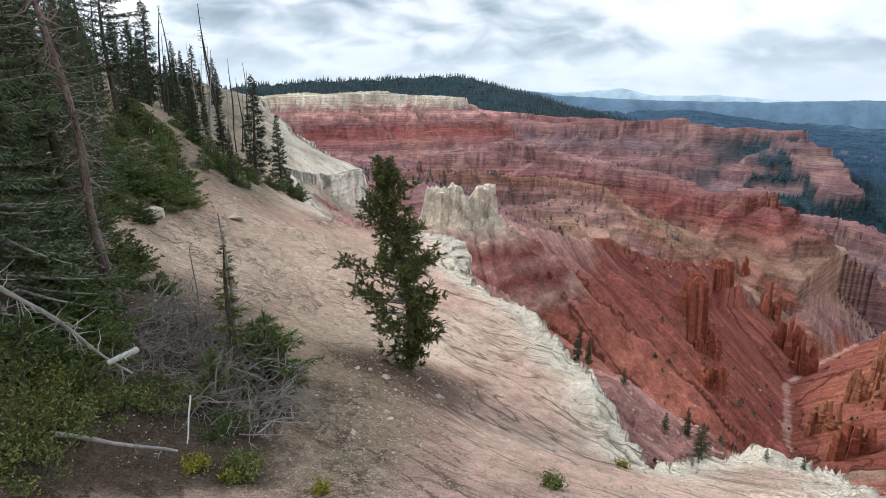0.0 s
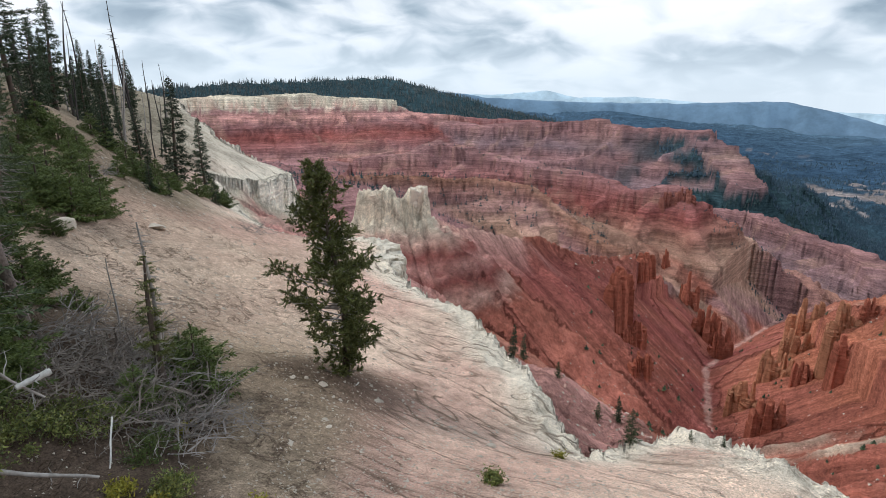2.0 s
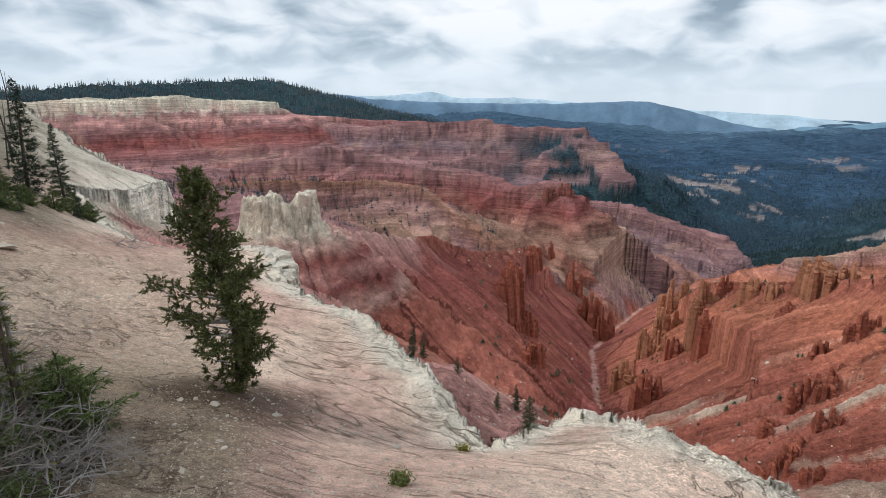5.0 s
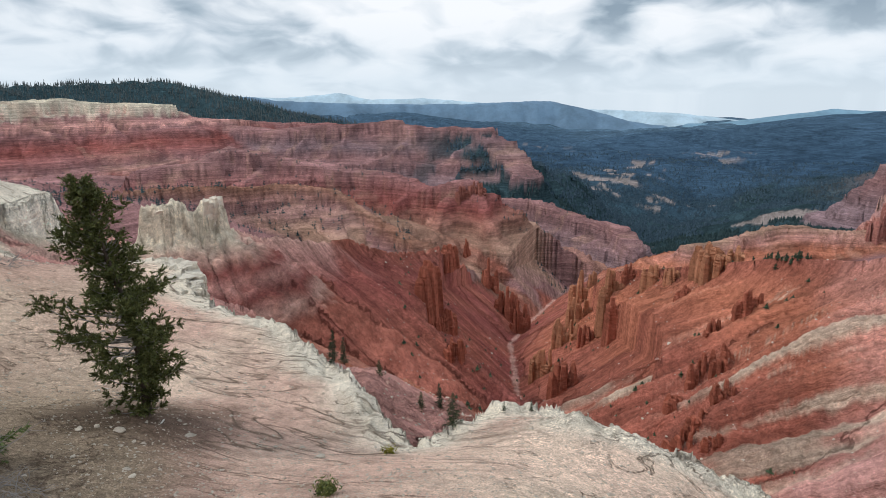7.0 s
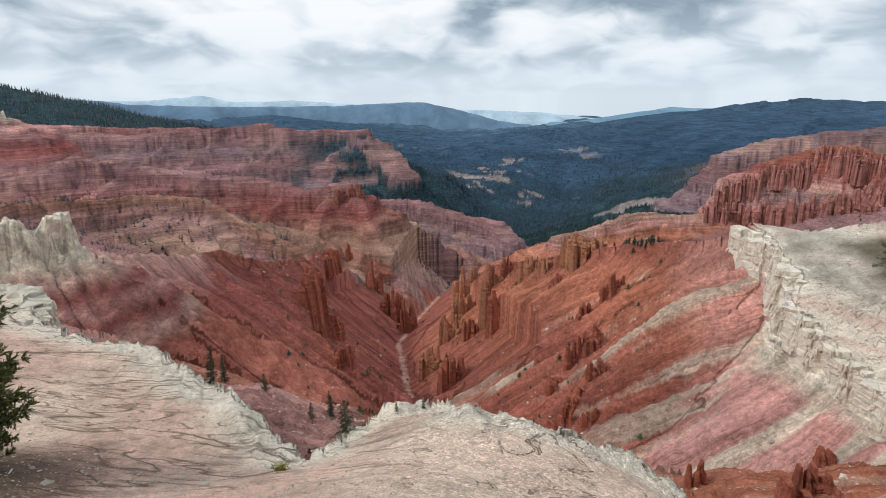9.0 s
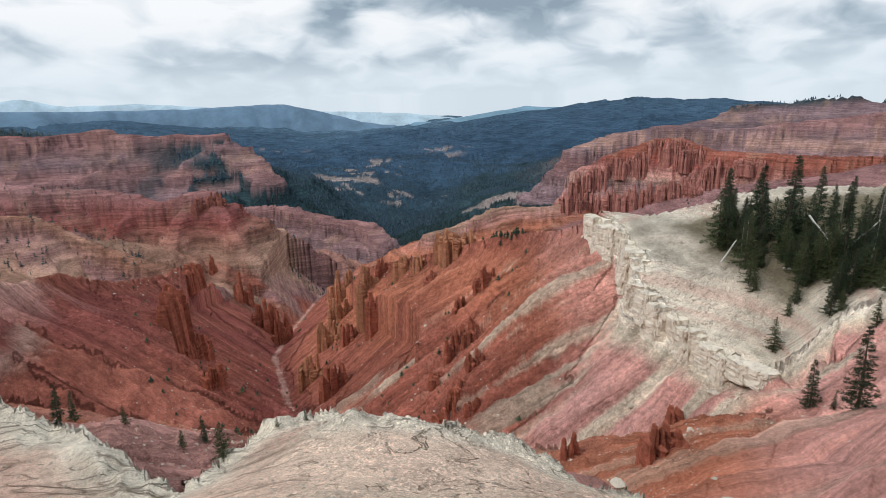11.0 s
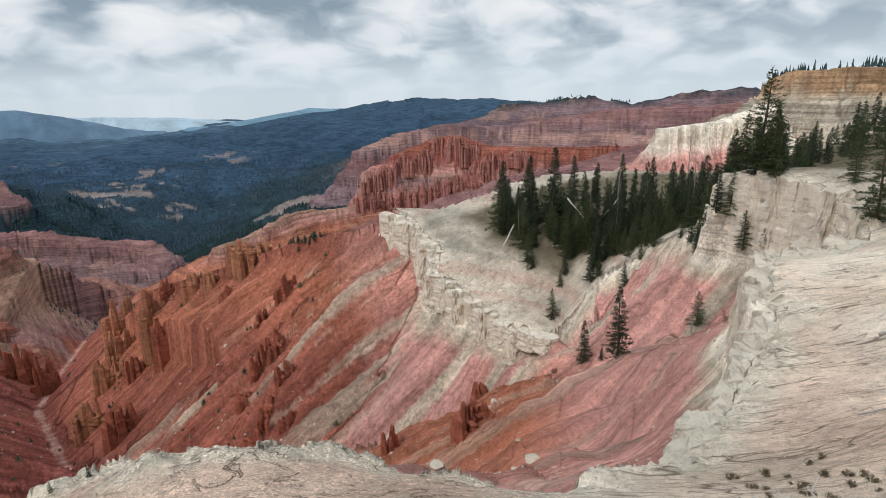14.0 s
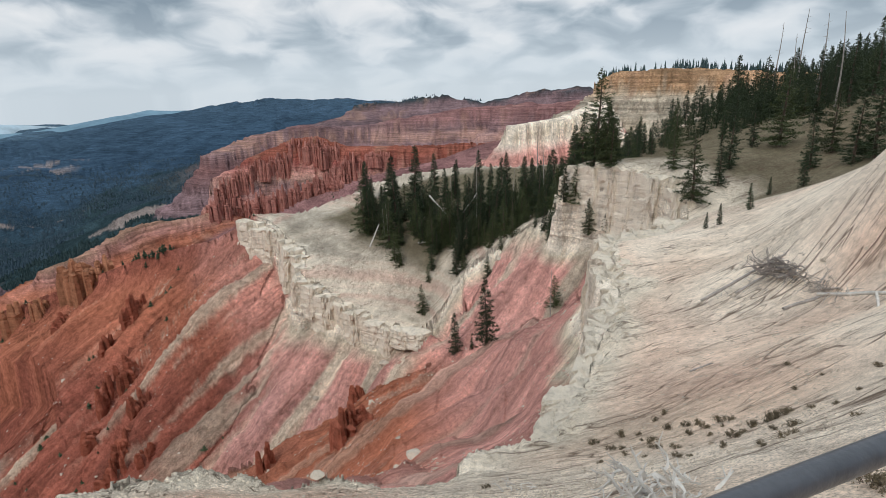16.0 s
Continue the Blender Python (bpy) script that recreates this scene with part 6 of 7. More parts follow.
# low spreading spruces
LOW = conifer(1.7, 1.15, 81, FIR, base=0.0, whorls=50, arms=2, droop=0.1, twig=0.2, per=7, size=0.13, wide=0.035, ragged=0.35)
low = None
rng = np.random.default_rng(14)
for (x, y, z), h in (((-10.49, 18.90, -3.47), 1.7), ((-9.53, 18.80, -3.89), 1.5), ((-9.26, 20.11, -4.09), 1.2), ((-11.78, 20.13, -2.97), 1.8), ((-11.46, 21.40, -3.26), 1.6), ((-10.59, 22.46, -3.75), 1.4), ((-12.26, 24.68, -3.14), 1.5), ((-9.81, 16.77, -3.60), 1.2),
                     ((-14.51, 33.15, -3.05), 1.3), ((-13.04, 31.77, -3.70), 1.3), ((-11.31, 29.12, -4.26), 1.2), ((-16.04, 34.91, -2.37), 1.4), ((-10.29, 28.20, -4.70), 1.0), ((-9.78, 37.63, -7.21), 1.3), ((-10.32, 36.90, -6.70), 1.5), ((-10.56, 34.71, -5.95), 1.4),
                     ((-3.08, 8.97, -4.82), 1.25), ((-2.80, 8.84, -4.91), 0.7), ((-3.36, 9.24, -4.74), 0.9), ((-5.58, 8.05, -3.76), 1.2), ((-6.15, 8.44, -3.54), 1.5), ((-7.23, 12.60, -3.99), 0.9), ((-5.82, 11.01, -4.10), 0.6), ((-6.48, 10.71, -3.76), 1.1),
                     ((-5.44, 6.71, -3.79), 1.1), ((-14.10, 27.55, -2.42), 1.5), ((-15.03, 27.91, -1.91), 1.7), ((-13.37, 27.64, -2.83), 1.3), ((-13.69, 23.91, -2.34), 1.6), ((-11.74, 27.45, -3.75), 1.0), ((-11.82, 29.37, -4.01), 1.2), ((-11.28, 18.37, -3.09), 1.4), ((-10.36, 19.57, -3.58), 1.4), ((-9.95, 20.55, -3.87), 1.3), ((-9.07, 16.60, -3.90), 0.8), ((-11.87, 32.28, -4.56), 1.2), ((-10.77, 31.75, -5.12), 1.1), ((-5.12, 7.66, -3.94), 0.9), ((-5.23, 7.18, -3.88), 1.0), ((-3.56, 7.87, -4.52), 0.8), ((-8.82, 13.80, -3.63), 1.3), ((-10.10, 14.99, -3.30), 1.5)):
    m = pose(x, y, z - 0.1, 0, 0, rng.uniform(0, 360)) @ Matrix.Diagonal((h / 1.7, h / 1.7, h / 1.7, 1))
    if low is None:
        low = plant_tree("low_spruce", (x, y, z), 1.7, "low spreading green spruce hugging the dry slope", LOW, group="low spruces")
        ob = low
    else:
        ob = copy_thing(low, pose(x, y, z))
    ob.matrix_basis = m

# dead trees
for (x, y, z, h), seed, mat, sticks, lean in (((-18.31, 46.50, -3.81, 10.28), 1, CHAR, 46, -0.04), ((-17.92, 46.37, -4.03, 8.85), 2, CHAR, 26, -0.10), ((-16.05, 44.04, -4.69, 4.32), 3, CHAR, 10, 0.0), ((-16.23, 46.15, -4.99, 4.74), 4, CHAR, 10, 0.03),
                                        ((-24.74, 53.53, -1.33, 8.61), 5, CHAR, 24, -0.08), ((-13.67, 22.59, -2.26, 4.70), 6, DEAD, 12, 0.0), ((-25.00, 58.05, -1.71, 6.42), 7, DEAD, 14, 0.0), ((-24.40, 54.20, -1.60, 5.51), 8, DEAD, 14, -0.05),
                                        ((-23.87, 57.53, -2.23, 5.61), 9, DEAD, 12, 0.04), ((-23.30, 49.11, -1.46, 5.87), 10, CHAR, 16, -0.02), ((-21.89, 53.83, -2.86, 5.04), 11, DEAD, 12, 0.0), ((-22.30, 45.40, -1.35, 4.82), 20, DEAD, 12, 0.0),
                                        ((141.6, -79.9, -5.8, 20.89), 12, DEAD, 20, 0.03), ((146.6, -76.7, -7.2, 19.81), 13, DEAD, 16, 0.0), ((119.1, -70.7, -6.1, 17.67), 14, DEAD, 18, -0.02), ((101.1, -63.4, -5.3, 15.43), 15, DEAD, 18, 0.02),
                                        ((127.0, -70.2, -7.5, 16.15), 16, DEAD, 12, 0.0), ((115.6, -15.2, -20.2, 12.35), 17, DEAD, 16, 0.0), ((107.1, -2.5, -22.8, 11.67), 18, DEAD, 16, 0.02), ((51.77, -8.30, -21.99, 4.66), 19, DEAD, 18, 0.2)):
    plant_snag((x, y, z - 0.15), h, seed, mat, "charred bare dead conifer trunk with broken branches" if mat is CHAR else "grey bare dead conifer trunk with broken branches", turn=0, sticks=sticks, lean=lean)
(x, y, z, h) = (-3.46, 8.54, -4.64, 2.80)
plant_snag((x, y, z), h, 31, DEAD, "thin half-dead spruce with grey twigs", sticks=60, reach=0.16, name="dead_sapling", base_r=0.018)
(x2, y2) = (x * 0.995, y * 0.995)
spars = conifer(h * 0.85, 0.28, 83, PINE, base=0.25, whorls=22, arms=3, droop=0.3, twig=0.14, per=7, size=0.08, wide=0.02, ragged=0.5)
plant_tree("spruce_sapling", (x2, y2, z), h, "thin green spruce sapling among dead twigs", spars, "tree")
(x, y, z, h) = (-4.80, 10.31, -4.31, 1.43)
plant_snag((x, y, z), h, 32, DEAD, "bare grey stick of a dead sapling", sticks=10, reach=0.1, name="dead_sapling", base_r=0.014)


def log_between(p0, p1, r0, r1, seed, mat, label, sticks=0, reach=0.4, name="fallen_log", sag=0.03):
    """A bare trunk or branch lying between two places."""
    rng = np.random.default_rng(seed)
    p0, p1 = np.array(p0, float), np.array(p1, float)
    L = np.linalg.norm(p1 - p0)
    k = np.linspace(0, 1, 12)
    pts = (p1 - p0) * k[:, None] + np.stack([np.sin(k * 7 + seed), np.cos(k * 5 + seed), np.sin(k * 6 + 2 * seed)], 1) * sag * L * (k * (1 - k))[:, None]
    g, tw = Geo(), []
    g.tube(pts, (r0 + (r1 - r0) * k) * (1 + 0.12 * np.sin(k * 23 + seed)), 8)
    for _ in range(sticks):
        t = rng.uniform(0.08, 0.97)
        p = np.array([np.interp(t, k, pts[:, i]) for i in range(3)])
        v = rng.normal(size=3) + np.array([0, 0, -0.4])
        v /= np.linalg.norm(v)
        ln = reach * rng.uniform(0.25, 1.0)
        q = np.linspace(0, 1, 5)[:, None]
        tw.append(Geo())
        tw[-1].tube(p + v * ln * q + rng.normal(size=(5, 3)) * 0.06 * ln * q, np.linspace(0.35 * r1 + 0.004, 0.003, 5), 3)
    ob = thing(name, p0, label, "dead wood", "dead wood on the slope")
    part("trunk", g, mat, ob, smooth_faces=True)
    for t in tw:
        part("branch", t, mat, ob)
    return ob


PALEWOOD = simple_material("bleached_wood", (0.52, 0.49, 0.45), 0.8, 12, 0.6, 1.3, 0.5, stretch=(1, 1, 0.3))
REDWOOD = simple_material("peeling_trunk", (0.19, 0.15, 0.13), 0.9, 14, 0.35, 1.8, 1.0)
BROWNTWIG = simple_material("brown_twigs", (0.20, 0.165, 0.14), 0.9, 5, 0.5, 1.6)
log_between((-5.73, 9.30, -3.74), (-5.18, 7.61, 1.45), 0.085, 0.035, 3, REDWOOD, "leaning dead trunk with peeling grey bark", 170, 0.55, "leaning_dead_tree", 0.05)
log_between((-5.06, 5.67, -1.81), (-4.12, 6.74, -3.64), 0.032, 0.014, 5, DEAD, "dead grey branch lying across the brush", 46, 0.45, "fallen_branch", 0.08)
log_between((-4.28, 6.52, -3.38), (-4.03, 6.80, -3.32), 0.035, 0.045, 6, PALEWOOD, "short bleached broken log end", 4, 0.2)
log_between((-4.27, 5.42, -3.68), (-3.15, 5.80, -4.16), 0.03, 0.018, 7, DEAD, "thin grey fallen log on bare soil", 6, 0.2)
log_between((-3.32, 6.61, -3.89), (-3.19, 6.12, -4.28), 0.012, 0.010, 8, PALEWOOD, "thin bleached stick leaning in the brush", 0, 0.1, "stick")
log_between((-0.47, 11.19, -6.09), (-0.90, 10.36, -6.16), 0.015, 0.02, 9, PALEWOOD, "bent bleached root at the foot of the pine", 3, 0.2, "root")
log_between((21.97, -9.65, -8.75), (22.99, -14.16, -6.66), 0.07, 0.03, 11, DEAD, "long grey dead trunk on the pale slope", 20, 0.9)
log_between((21.46, -10.74, -8.25), (22.14, -13.63, -6.97), 0.05, 0.03, 12, DEAD, "grey dead branch on the pale slope", 10, 0.8, "fallen_branch")
log_between((18.07, -10.70, -7.55), (18.23, -12.31, -7.04), 0.06, 0.04, 13, DEAD, "grey dead trunk on the pale slope", 8, 0.5)
log_between((17.60, -11.45, -6.85), (15.80, -12.27, -6.15), 0.05, 0.06, 14, PALEWOOD, "bleached forked trunk on the pale slope", 8, 0.8)
log_between((15.96, -12.06, -6.17), (15.01, -11.64, -6.77), 0.05, 0.03, 15, PALEWOOD, "bleached broken limb on the pale slope", 3, 0.4, "fallen_branch")
log_between((14.23, -6.14, -7.76), (14.28, -6.75, -7.54), 0.03, 0.02, 16, DEAD, "short grey stick on the pale slope", 5, 0.3, "stick")
log_between((4.63, -3.49, -3.75), (3.88, -3.46, -3.26), 0.02, 0.02, 17, PALEWOOD, "thin bleached stick beside the rail", 2, 0.2, "stick")
for i, (p0, p1) in enumerate((((107.8, 6.8, -20.1), (103.9, 3.5, -23.1)), ((105.9, -5.2, -20.8), (101.8, -7.0, -25.1)), ((104.0, 0.3, -22.8), (106.0, -2.5, -19.4)), ((102.4, 18.2, -28.7), (104.7, 16.5, -24.9)),
                              ((101.6, 8.9, -27.9), (101.9, 3.6, -27.5)), ((97.9, 5.1, -30.8), (95.0, 2.5, -33.2)))):
    log_between(p0, p1, 0.16, 0.08, 30 + i, PALEWOOD, "bleached fallen trunk below the grove", 8, 1.2)

# tangles of dead twigs
for (x, y, z), rad, hh, n, seed, mat in (((-4.62, 8.70, -4.16), 0.9, 0.55, 110, 1, TWIG), ((-3.83, 8.79, -4.51), 1.0, 0.6, 120, 2, TWIG), ((-3.00, 7.99, -4.75), 0.9, 0.45, 110, 3, TWIG), ((-5.19, 9.13, -3.93), 0.7, 0.6, 60, 4, TWIG),
                                    ((-3.85, 7.72, -4.45), 0.9, 0.5, 110, 5, TWIG), ((-2.96, 7.34, -4.74), 0.7, 0.3, 50, 6, TWIG), ((-4.84, 7.74, -4.07), 0.7, 0.4, 50, 7, TWIG), ((-2.52, 7.85, -4.91), 0.5, 0.2, 30, 8, TWIG), ((-4.53, 10.08, -4.39), 0.7, 0.4, 40, 9, TWIG),
                                    ((-11.79, 25.19, -3.45), 0.9, 0.7, 40, 10, TWIG), ((-19.77, 51.89, -3.75), 1.6, 2.2, 60, 11, TWIG), ((-5.81, 27.51, -6.56), 0.9, 0.5, 30, 12, TWIG)):
    ob = new("brush_pile", brush(rad, hh, n, seed, 0.010).mesh("brush_pile", (mat, BROWNTWIG)[seed % 2]))
    ob.matrix_basis = pose(x, y, z)
    tagged(ob, "tangle of bare grey dead twigs on dark soil", "brush", "dead brush", "stuff")
# piles of loose dead branches on the pale slope and by the rail
for (x, y, z), rad, hh, n, seed, r in (((21.63, -12.59, -7.52), 1.2, 0.9, 90, 21, 0.03), ((19.16, -12.91, -7.34), 0.9, 0.6, 50, 22, 0.016), ((3.13, -1.14, -2.62), 0.32, 0.2, 34, 23, 0.012), ((2.82, -1.22, -2.39), 0.3, 0.16, 24, 24, 0.012), ((7.54, -0.74, -6.18), 0.3, 0.08, 10, 25, 0.010)):
    ob = new("dead_shrub", brush(rad, hh, n, seed, r, 0.3, 1.0 if seed < 23 else 0.26).mesh("dead_shrub", PALEWOOD if seed > 22 else (TWIG, DEAD)[seed - 21]))
    ob.matrix_basis = pose(x, y, z)
    tagged(ob, "pile of bleached dead branches on the pale slope", "brush", "dead brush", "stuff")

# shrubs
for (x, y, z), rad, hh, n, seed, mat in (((-5.29, 6.18, -3.81), 0.7, 0.9, 70, 1, LEAF), ((-4.49, 5.63, -3.98), 0.6, 0.6, 60, 2, LEAF), ((-4.34, 4.95, -3.91), 0.6, 0.6, 60, 3, LEAF), ((-4.90, 5.24, -3.79), 0.7, 0.9, 60, 4, LEAF), ((-4.74, 6.60, -4.06), 0.6, 0.5, 50, 5, LEAF),
                                    ((-5.11, 6.63, -3.91), 0.35, 0.5, 26, 6, YELLOW), ((-4.37, 6.57, -4.17), 0.5, 0.4, 40, 7, LEAF), ((-3.03, 5.91, -4.49), 0.15, 0.2, 16, 8, YELLOW), ((-2.47, 5.97, -4.61), 0.3, 0.3, 34, 9, LEAF), ((-2.55, 5.80, -4.57), 0.1, 0.14, 10, 10, YELLOW),
                                    ((1.53, 6.64, -5.30), 0.13, 0.2, 26, 11, LEAF), ((-4.87, 5.86, -3.92), 0.3, 0.45, 24, 12, YELLOW), ((-3.91, 7.14, -4.38), 0.5, 0.4, 34, 13, LEAF), ((3.32, 8.89, -6.64), 0.1, 0.08, 10, 14, YELLOW), ((-1.47, 5.73, -4.67), 0.12, 0.12, 12, 15, YELLOW), ((-2.86, 7.55, -4.77), 0.12, 0.12, 10, 16, YELLOW)):
    plant_bush("shrub", (x, y, z), rad, hh, n, seed, mat, "yellowing leafy shrub on dark soil" if mat is YELLOW else "leafy green shrub on dark soil", "bush", "shrubs")
for i, (x, y, z) in enumerate(((-4.33, 7.21, -4.24), (-3.24, 7.92, -4.66), (-4.69, 6.29, -4.03), (-3.03, 6.88, -4.66))):
    plant_bush("shrub", (x, y, z), 0.4, 0.35, 60, 40 + i, (LEAF, FIR)[i % 2], "low dark green shrub under dead twigs", "bush", "shrubs", size=0.04, wide=0.02, per=20)
SAGE = leaf_material("sage_leaves", (0.085, 0.068, 0.042), (0.19, 0.15, 0.095))
rng = np.random.default_rng(3)
TUFTS = [(9.6 + 1.6 * rng.normal(), -4.6 + 1.3 * rng.normal()) for _ in range(34)]
tuft = None
for (x, y, z) in ((11.01, -5.04, -7.29), (8.48, -4.53, -5.90), (9.16, -5.17, -6.13), (10.85, -6.90, -6.38), (11.00, -7.54, -6.14), (11.41, -4.54, -7.70), (11.58, -3.97, -7.96), (11.62, -2.93, -8.21), (10.79, -5.36, -7.08), (2.33, -1.92, -1.89), (3.91, -2.31, -2.80), (8.00, -4.11, -5.72), (10.31, -4.58, -7.10), (12.34, -4.61, -8.08), (8.45, -6.09, -5.24), (8.82, -6.70, -5.20), (8.20, -3.49, -6.08), (10.65, -3.30, -7.67), *((px, py, ground_z(px, py)) for px, py in TUFTS)):
    sc = rng.uniform(0.25, 0.85)
    if tuft is None:
        tuft = plant_bush("dry_tuft", (x, y, z), 0.2, 0.16, 26, 61, SAGE, "small dry brown tuft on the pale slope", "bush", "dry tufts", size=0.035, wide=0.012)
        ob = tuft
    else:
        ob = copy_thing(tuft, pose(x, y, z))
    ob.matrix_basis = pose(x, y, z, 0, 0, rng.uniform(0, 360)) @ Matrix.Diagonal((sc, sc, sc, 1))

# ---------------------------------------------------------------- stones
STONES = [pebble(1.0, 70 + i, 0.55) for i in range(5)]
for me in STONES:
    me.materials.append(STONE)
rng = np.random.default_rng(4)
for (x, y, z), r in (((-7.97, 20.94, -4.75), 0.42), ((-9.32, 17.43, -3.86), 0.5), ((-1.75, 10.48, -5.51), 0.08), ((-1.17, 10.53, -5.74), 0.13), ((-1.52, 10.71, -5.66), 0.06), ((-0.90, 8.62, -5.51), 0.07), ((-0.99, 8.87, -5.51), 0.08), ((2.06, 9.13, -6.47), 0.1), ((-0.93, 10.04, -5.75), 0.05), ((0.26, 13.56, -6.91), 0.06),
                     ((1.40, 14.42, -7.34), 0.06), ((-1.70, 9.33, -5.35), 0.05), ((-2.18, 8.69, -5.09), 0.05), ((-4.18, 18.92, -6.15), 0.1), ((-2.76, 15.64, -6.50), 0.07), ((26.77, 3.02, -19.56), 0.6), ((85.3, 14.1, -44.5), 0.9), ((83.8, 25.8, -49.9), 0.7), ((18.37, -5.20, -9.60), 0.15), ((9.11, -1.05, -7.18), 0.1),
                     ((10.52, 3.42, -8.21), 0.22), ((37.27, 5.42, -25.72), 0.3), ((85.5, 14.3, -44.4), 0.8), ((26.99, 2.98, -19.60), 0.35), ((86.9, 9.6, -39.4), 0.8), ((90.4, -10.5, -20.8), 0.8), ((81.8, -5.1, -25.3), 0.8), ((41.25, 14.15, -32.21), 0.16), ((38.77, 12.53, -30.26), 0.2), ((26.77, 3.04, -19.57), 0.3)):
    ob = new("stone", STONES[int(rng.integers(5))])
    ob.matrix_basis = pose(x, y, z + 0.1 * r, 0, 0, rng.uniform(0, 360)) @ Matrix.Diagonal((r, r * rng.uniform(0.6, 1.0), r * rng.uniform(0.6, 1.0), 1))
    tagged(ob, "pale angular limestone block lying on the slope", "stone", "loose stones")
# small gravel


def scatter(name, label, x, y, sz, rng, mat):
    """Many small broken stones."""
    n = len(x)
    z = land(x, y)[0]
    corner = np.array([[1, 0, -0.3], [-0.6, 0.8, -0.3], [-0.5, -0.9, -0.3], [0.3, 0.1, 0.4], [-0.4, 0.2, 0.35]])
    ang = rng.uniform(0, 2 * np.pi, n)
    c, s_ = np.cos(ang), np.sin(ang)
    jit = corner[None] * rng.uniform(0.6, 1.3, (n, 5, 3))
    vx = jit[..., 0] * c[:, None] - jit[..., 1] * s_[:, None]
    vy = jit[..., 0] * s_[:, None] + jit[..., 1] * c[:, None]
    V = np.stack([vx, vy, jit[..., 2]], -1) * sz[:, None, None] + np.stack([x, y, z], -1)[:, None]
    tri = np.array([[0, 1, 4], [0, 4, 3], [1, 2, 4], [2, 0, 3], [2, 3, 4]])
    g = Geo()
    g.add(V.reshape(-1, 3), (np.arange(n)[:, None, None] * 5 + tri[None]).reshape(-1, 3))
    tagged(new(name, g.mesh(name, mat)), label, "gravel", kind="stuff")


rng = np.random.default_rng(6)
n = 46000
a, r = np.radians(rng.uniform(-34, 126, n)), np.exp(rng.uniform(math.log(4.5), math.log(34), n))
x, y = r * np.sin(a), r * np.cos(a)
keep = inside(EDGE, x, y) & ((np.degrees(a) > -12) | (r > 12) | (rng.uniform(0, 1, n) < 0.2))
x, y = x[keep], y[keep]
sz = np.exp(rng.normal(-3.95, 0.5, len(x))) * (0.6 + np.hypot(x, y) / 22)
scatter("gravel", "scattered pale limestone gravel on the slopes", x, y, sz, rng, STONE)
ROSESTONE = simple_material("rose_stone", (0.50, 0.30, 0.24), 0.95, 2, 0.6, 1.3, 0.6, 0.2)
n = 16000
a, r = np.radians(rng.uniform(20, 108, n)), np.exp(rng.uniform(math.log(16), math.log(230), n))
x, y = r * np.sin(a), r * np.cos(a)
keep = ~inside(EDGE, x, y) & (fbm(x / 9, y / 9, 3, 66) > -0.1)
x, y = x[keep], y[keep]
sz = np.exp(rng.normal(-2.1, 0.55, len(x))) * (0.35 + np.hypot(x, y) / 130)
h = rng.uniform(0, 1, len(x)) < 0.45
scatter("scree", "pale scree scattered down the red slopes", x[h], y[h], sz[h], rng, STONE)
scatter("red_scree", "rose and red scree scattered down the slopes", x[~h], y[~h], sz[~h], rng, ROSESTONE)

# ---------------------------------------------------------------- woods too far to count
# needle colours lifted and blued to stand in for distance haze
FARTREE = leaf_material("far_conifers", (0.030, 0.053, 0.058), (0.072, 0.108, 0.110))
FARTREE.node_tree.nodes["Principled BSDF"].inputs["Specular IOR Level"].default_value = 0.0


# greyed for dead trees and for haze painted into the plateau's woods
GREYTREE = leaf_material("grey_far_conifers", (0.045, 0.060, 0.062), (0.105, 0.120, 0.118))


def wood(name, label, x, y, h, seed, wide=0.16, tiers=3, sides=5, mat=None):
    """Many small conifers, each of ragged tiers."""
    rng = np.random.default_rng(seed)
    z = land(x, y)[0]
    n = len(x)
    av = np.arange(sides) / sides * 2 * np.pi
    vs, fs = [], []
    per = tiers * (sides + 1)
    for tier in range(tiers):
        q = tier / (tiers - 1)
        z0, z1, rr = 0.02 + 0.56 * q if tiers == 3 else 0.05 + 0.86 * q, 0.55 + 0.45 * q if tiers == 3 else min(0.22 + 0.9 * q, 1.0), (1 - 0.58 * q) if tiers == 3 else (1 - 0.85 * q)
        ring = av[None] + rng.uniform(0, 6, (n, 1))
        rad = h[:, None] * wide * rr * rng.uniform(0.6, 1.3, (n, sides)) if tiers == 3 else h[:, None] * wide * rr * rng.uniform(0.25, 1.5, (n, sides))
        ringv = np.stack([x[:, None] + rad * np.cos(ring), y[:, None] + rad * np.sin(ring), z[:, None] + h[:, None] * (z0 + rng.uniform(-0.06, 0.06, (n, sides)))], -1)
        tip = np.stack([x, y, z + h * z1], -1)[:, None]
        vs.append(np.concatenate([ringv, tip], 1))
        k = np.arange(sides)
        fs.append(np.stack([k, (k + 1) % sides, np.full(sides, sides)], -1) + tier * (sides + 1))
    V = np.concatenate(vs, 1).reshape(-1, 3)
    F = np.concatenate(fs)
    g = Geo()
    g.add(V, (np.arange(n)[:, None, None] * per + F[None]).reshape(-1, 3))
    return tagged(new(name, g.mesh(name, mat or FARTREE)), label, "trees", kind="stuff")


def spread_points(n, az0, az1, r0, r1, seed):
    rng = np.random.default_rng(seed)
    a, r = np.radians(rng.uniform(az0, az1, n)), np.exp(rng.uniform(math.log(r0), math.log(r1), n))
    return r * np.sin(a), r * np.cos(a), rng


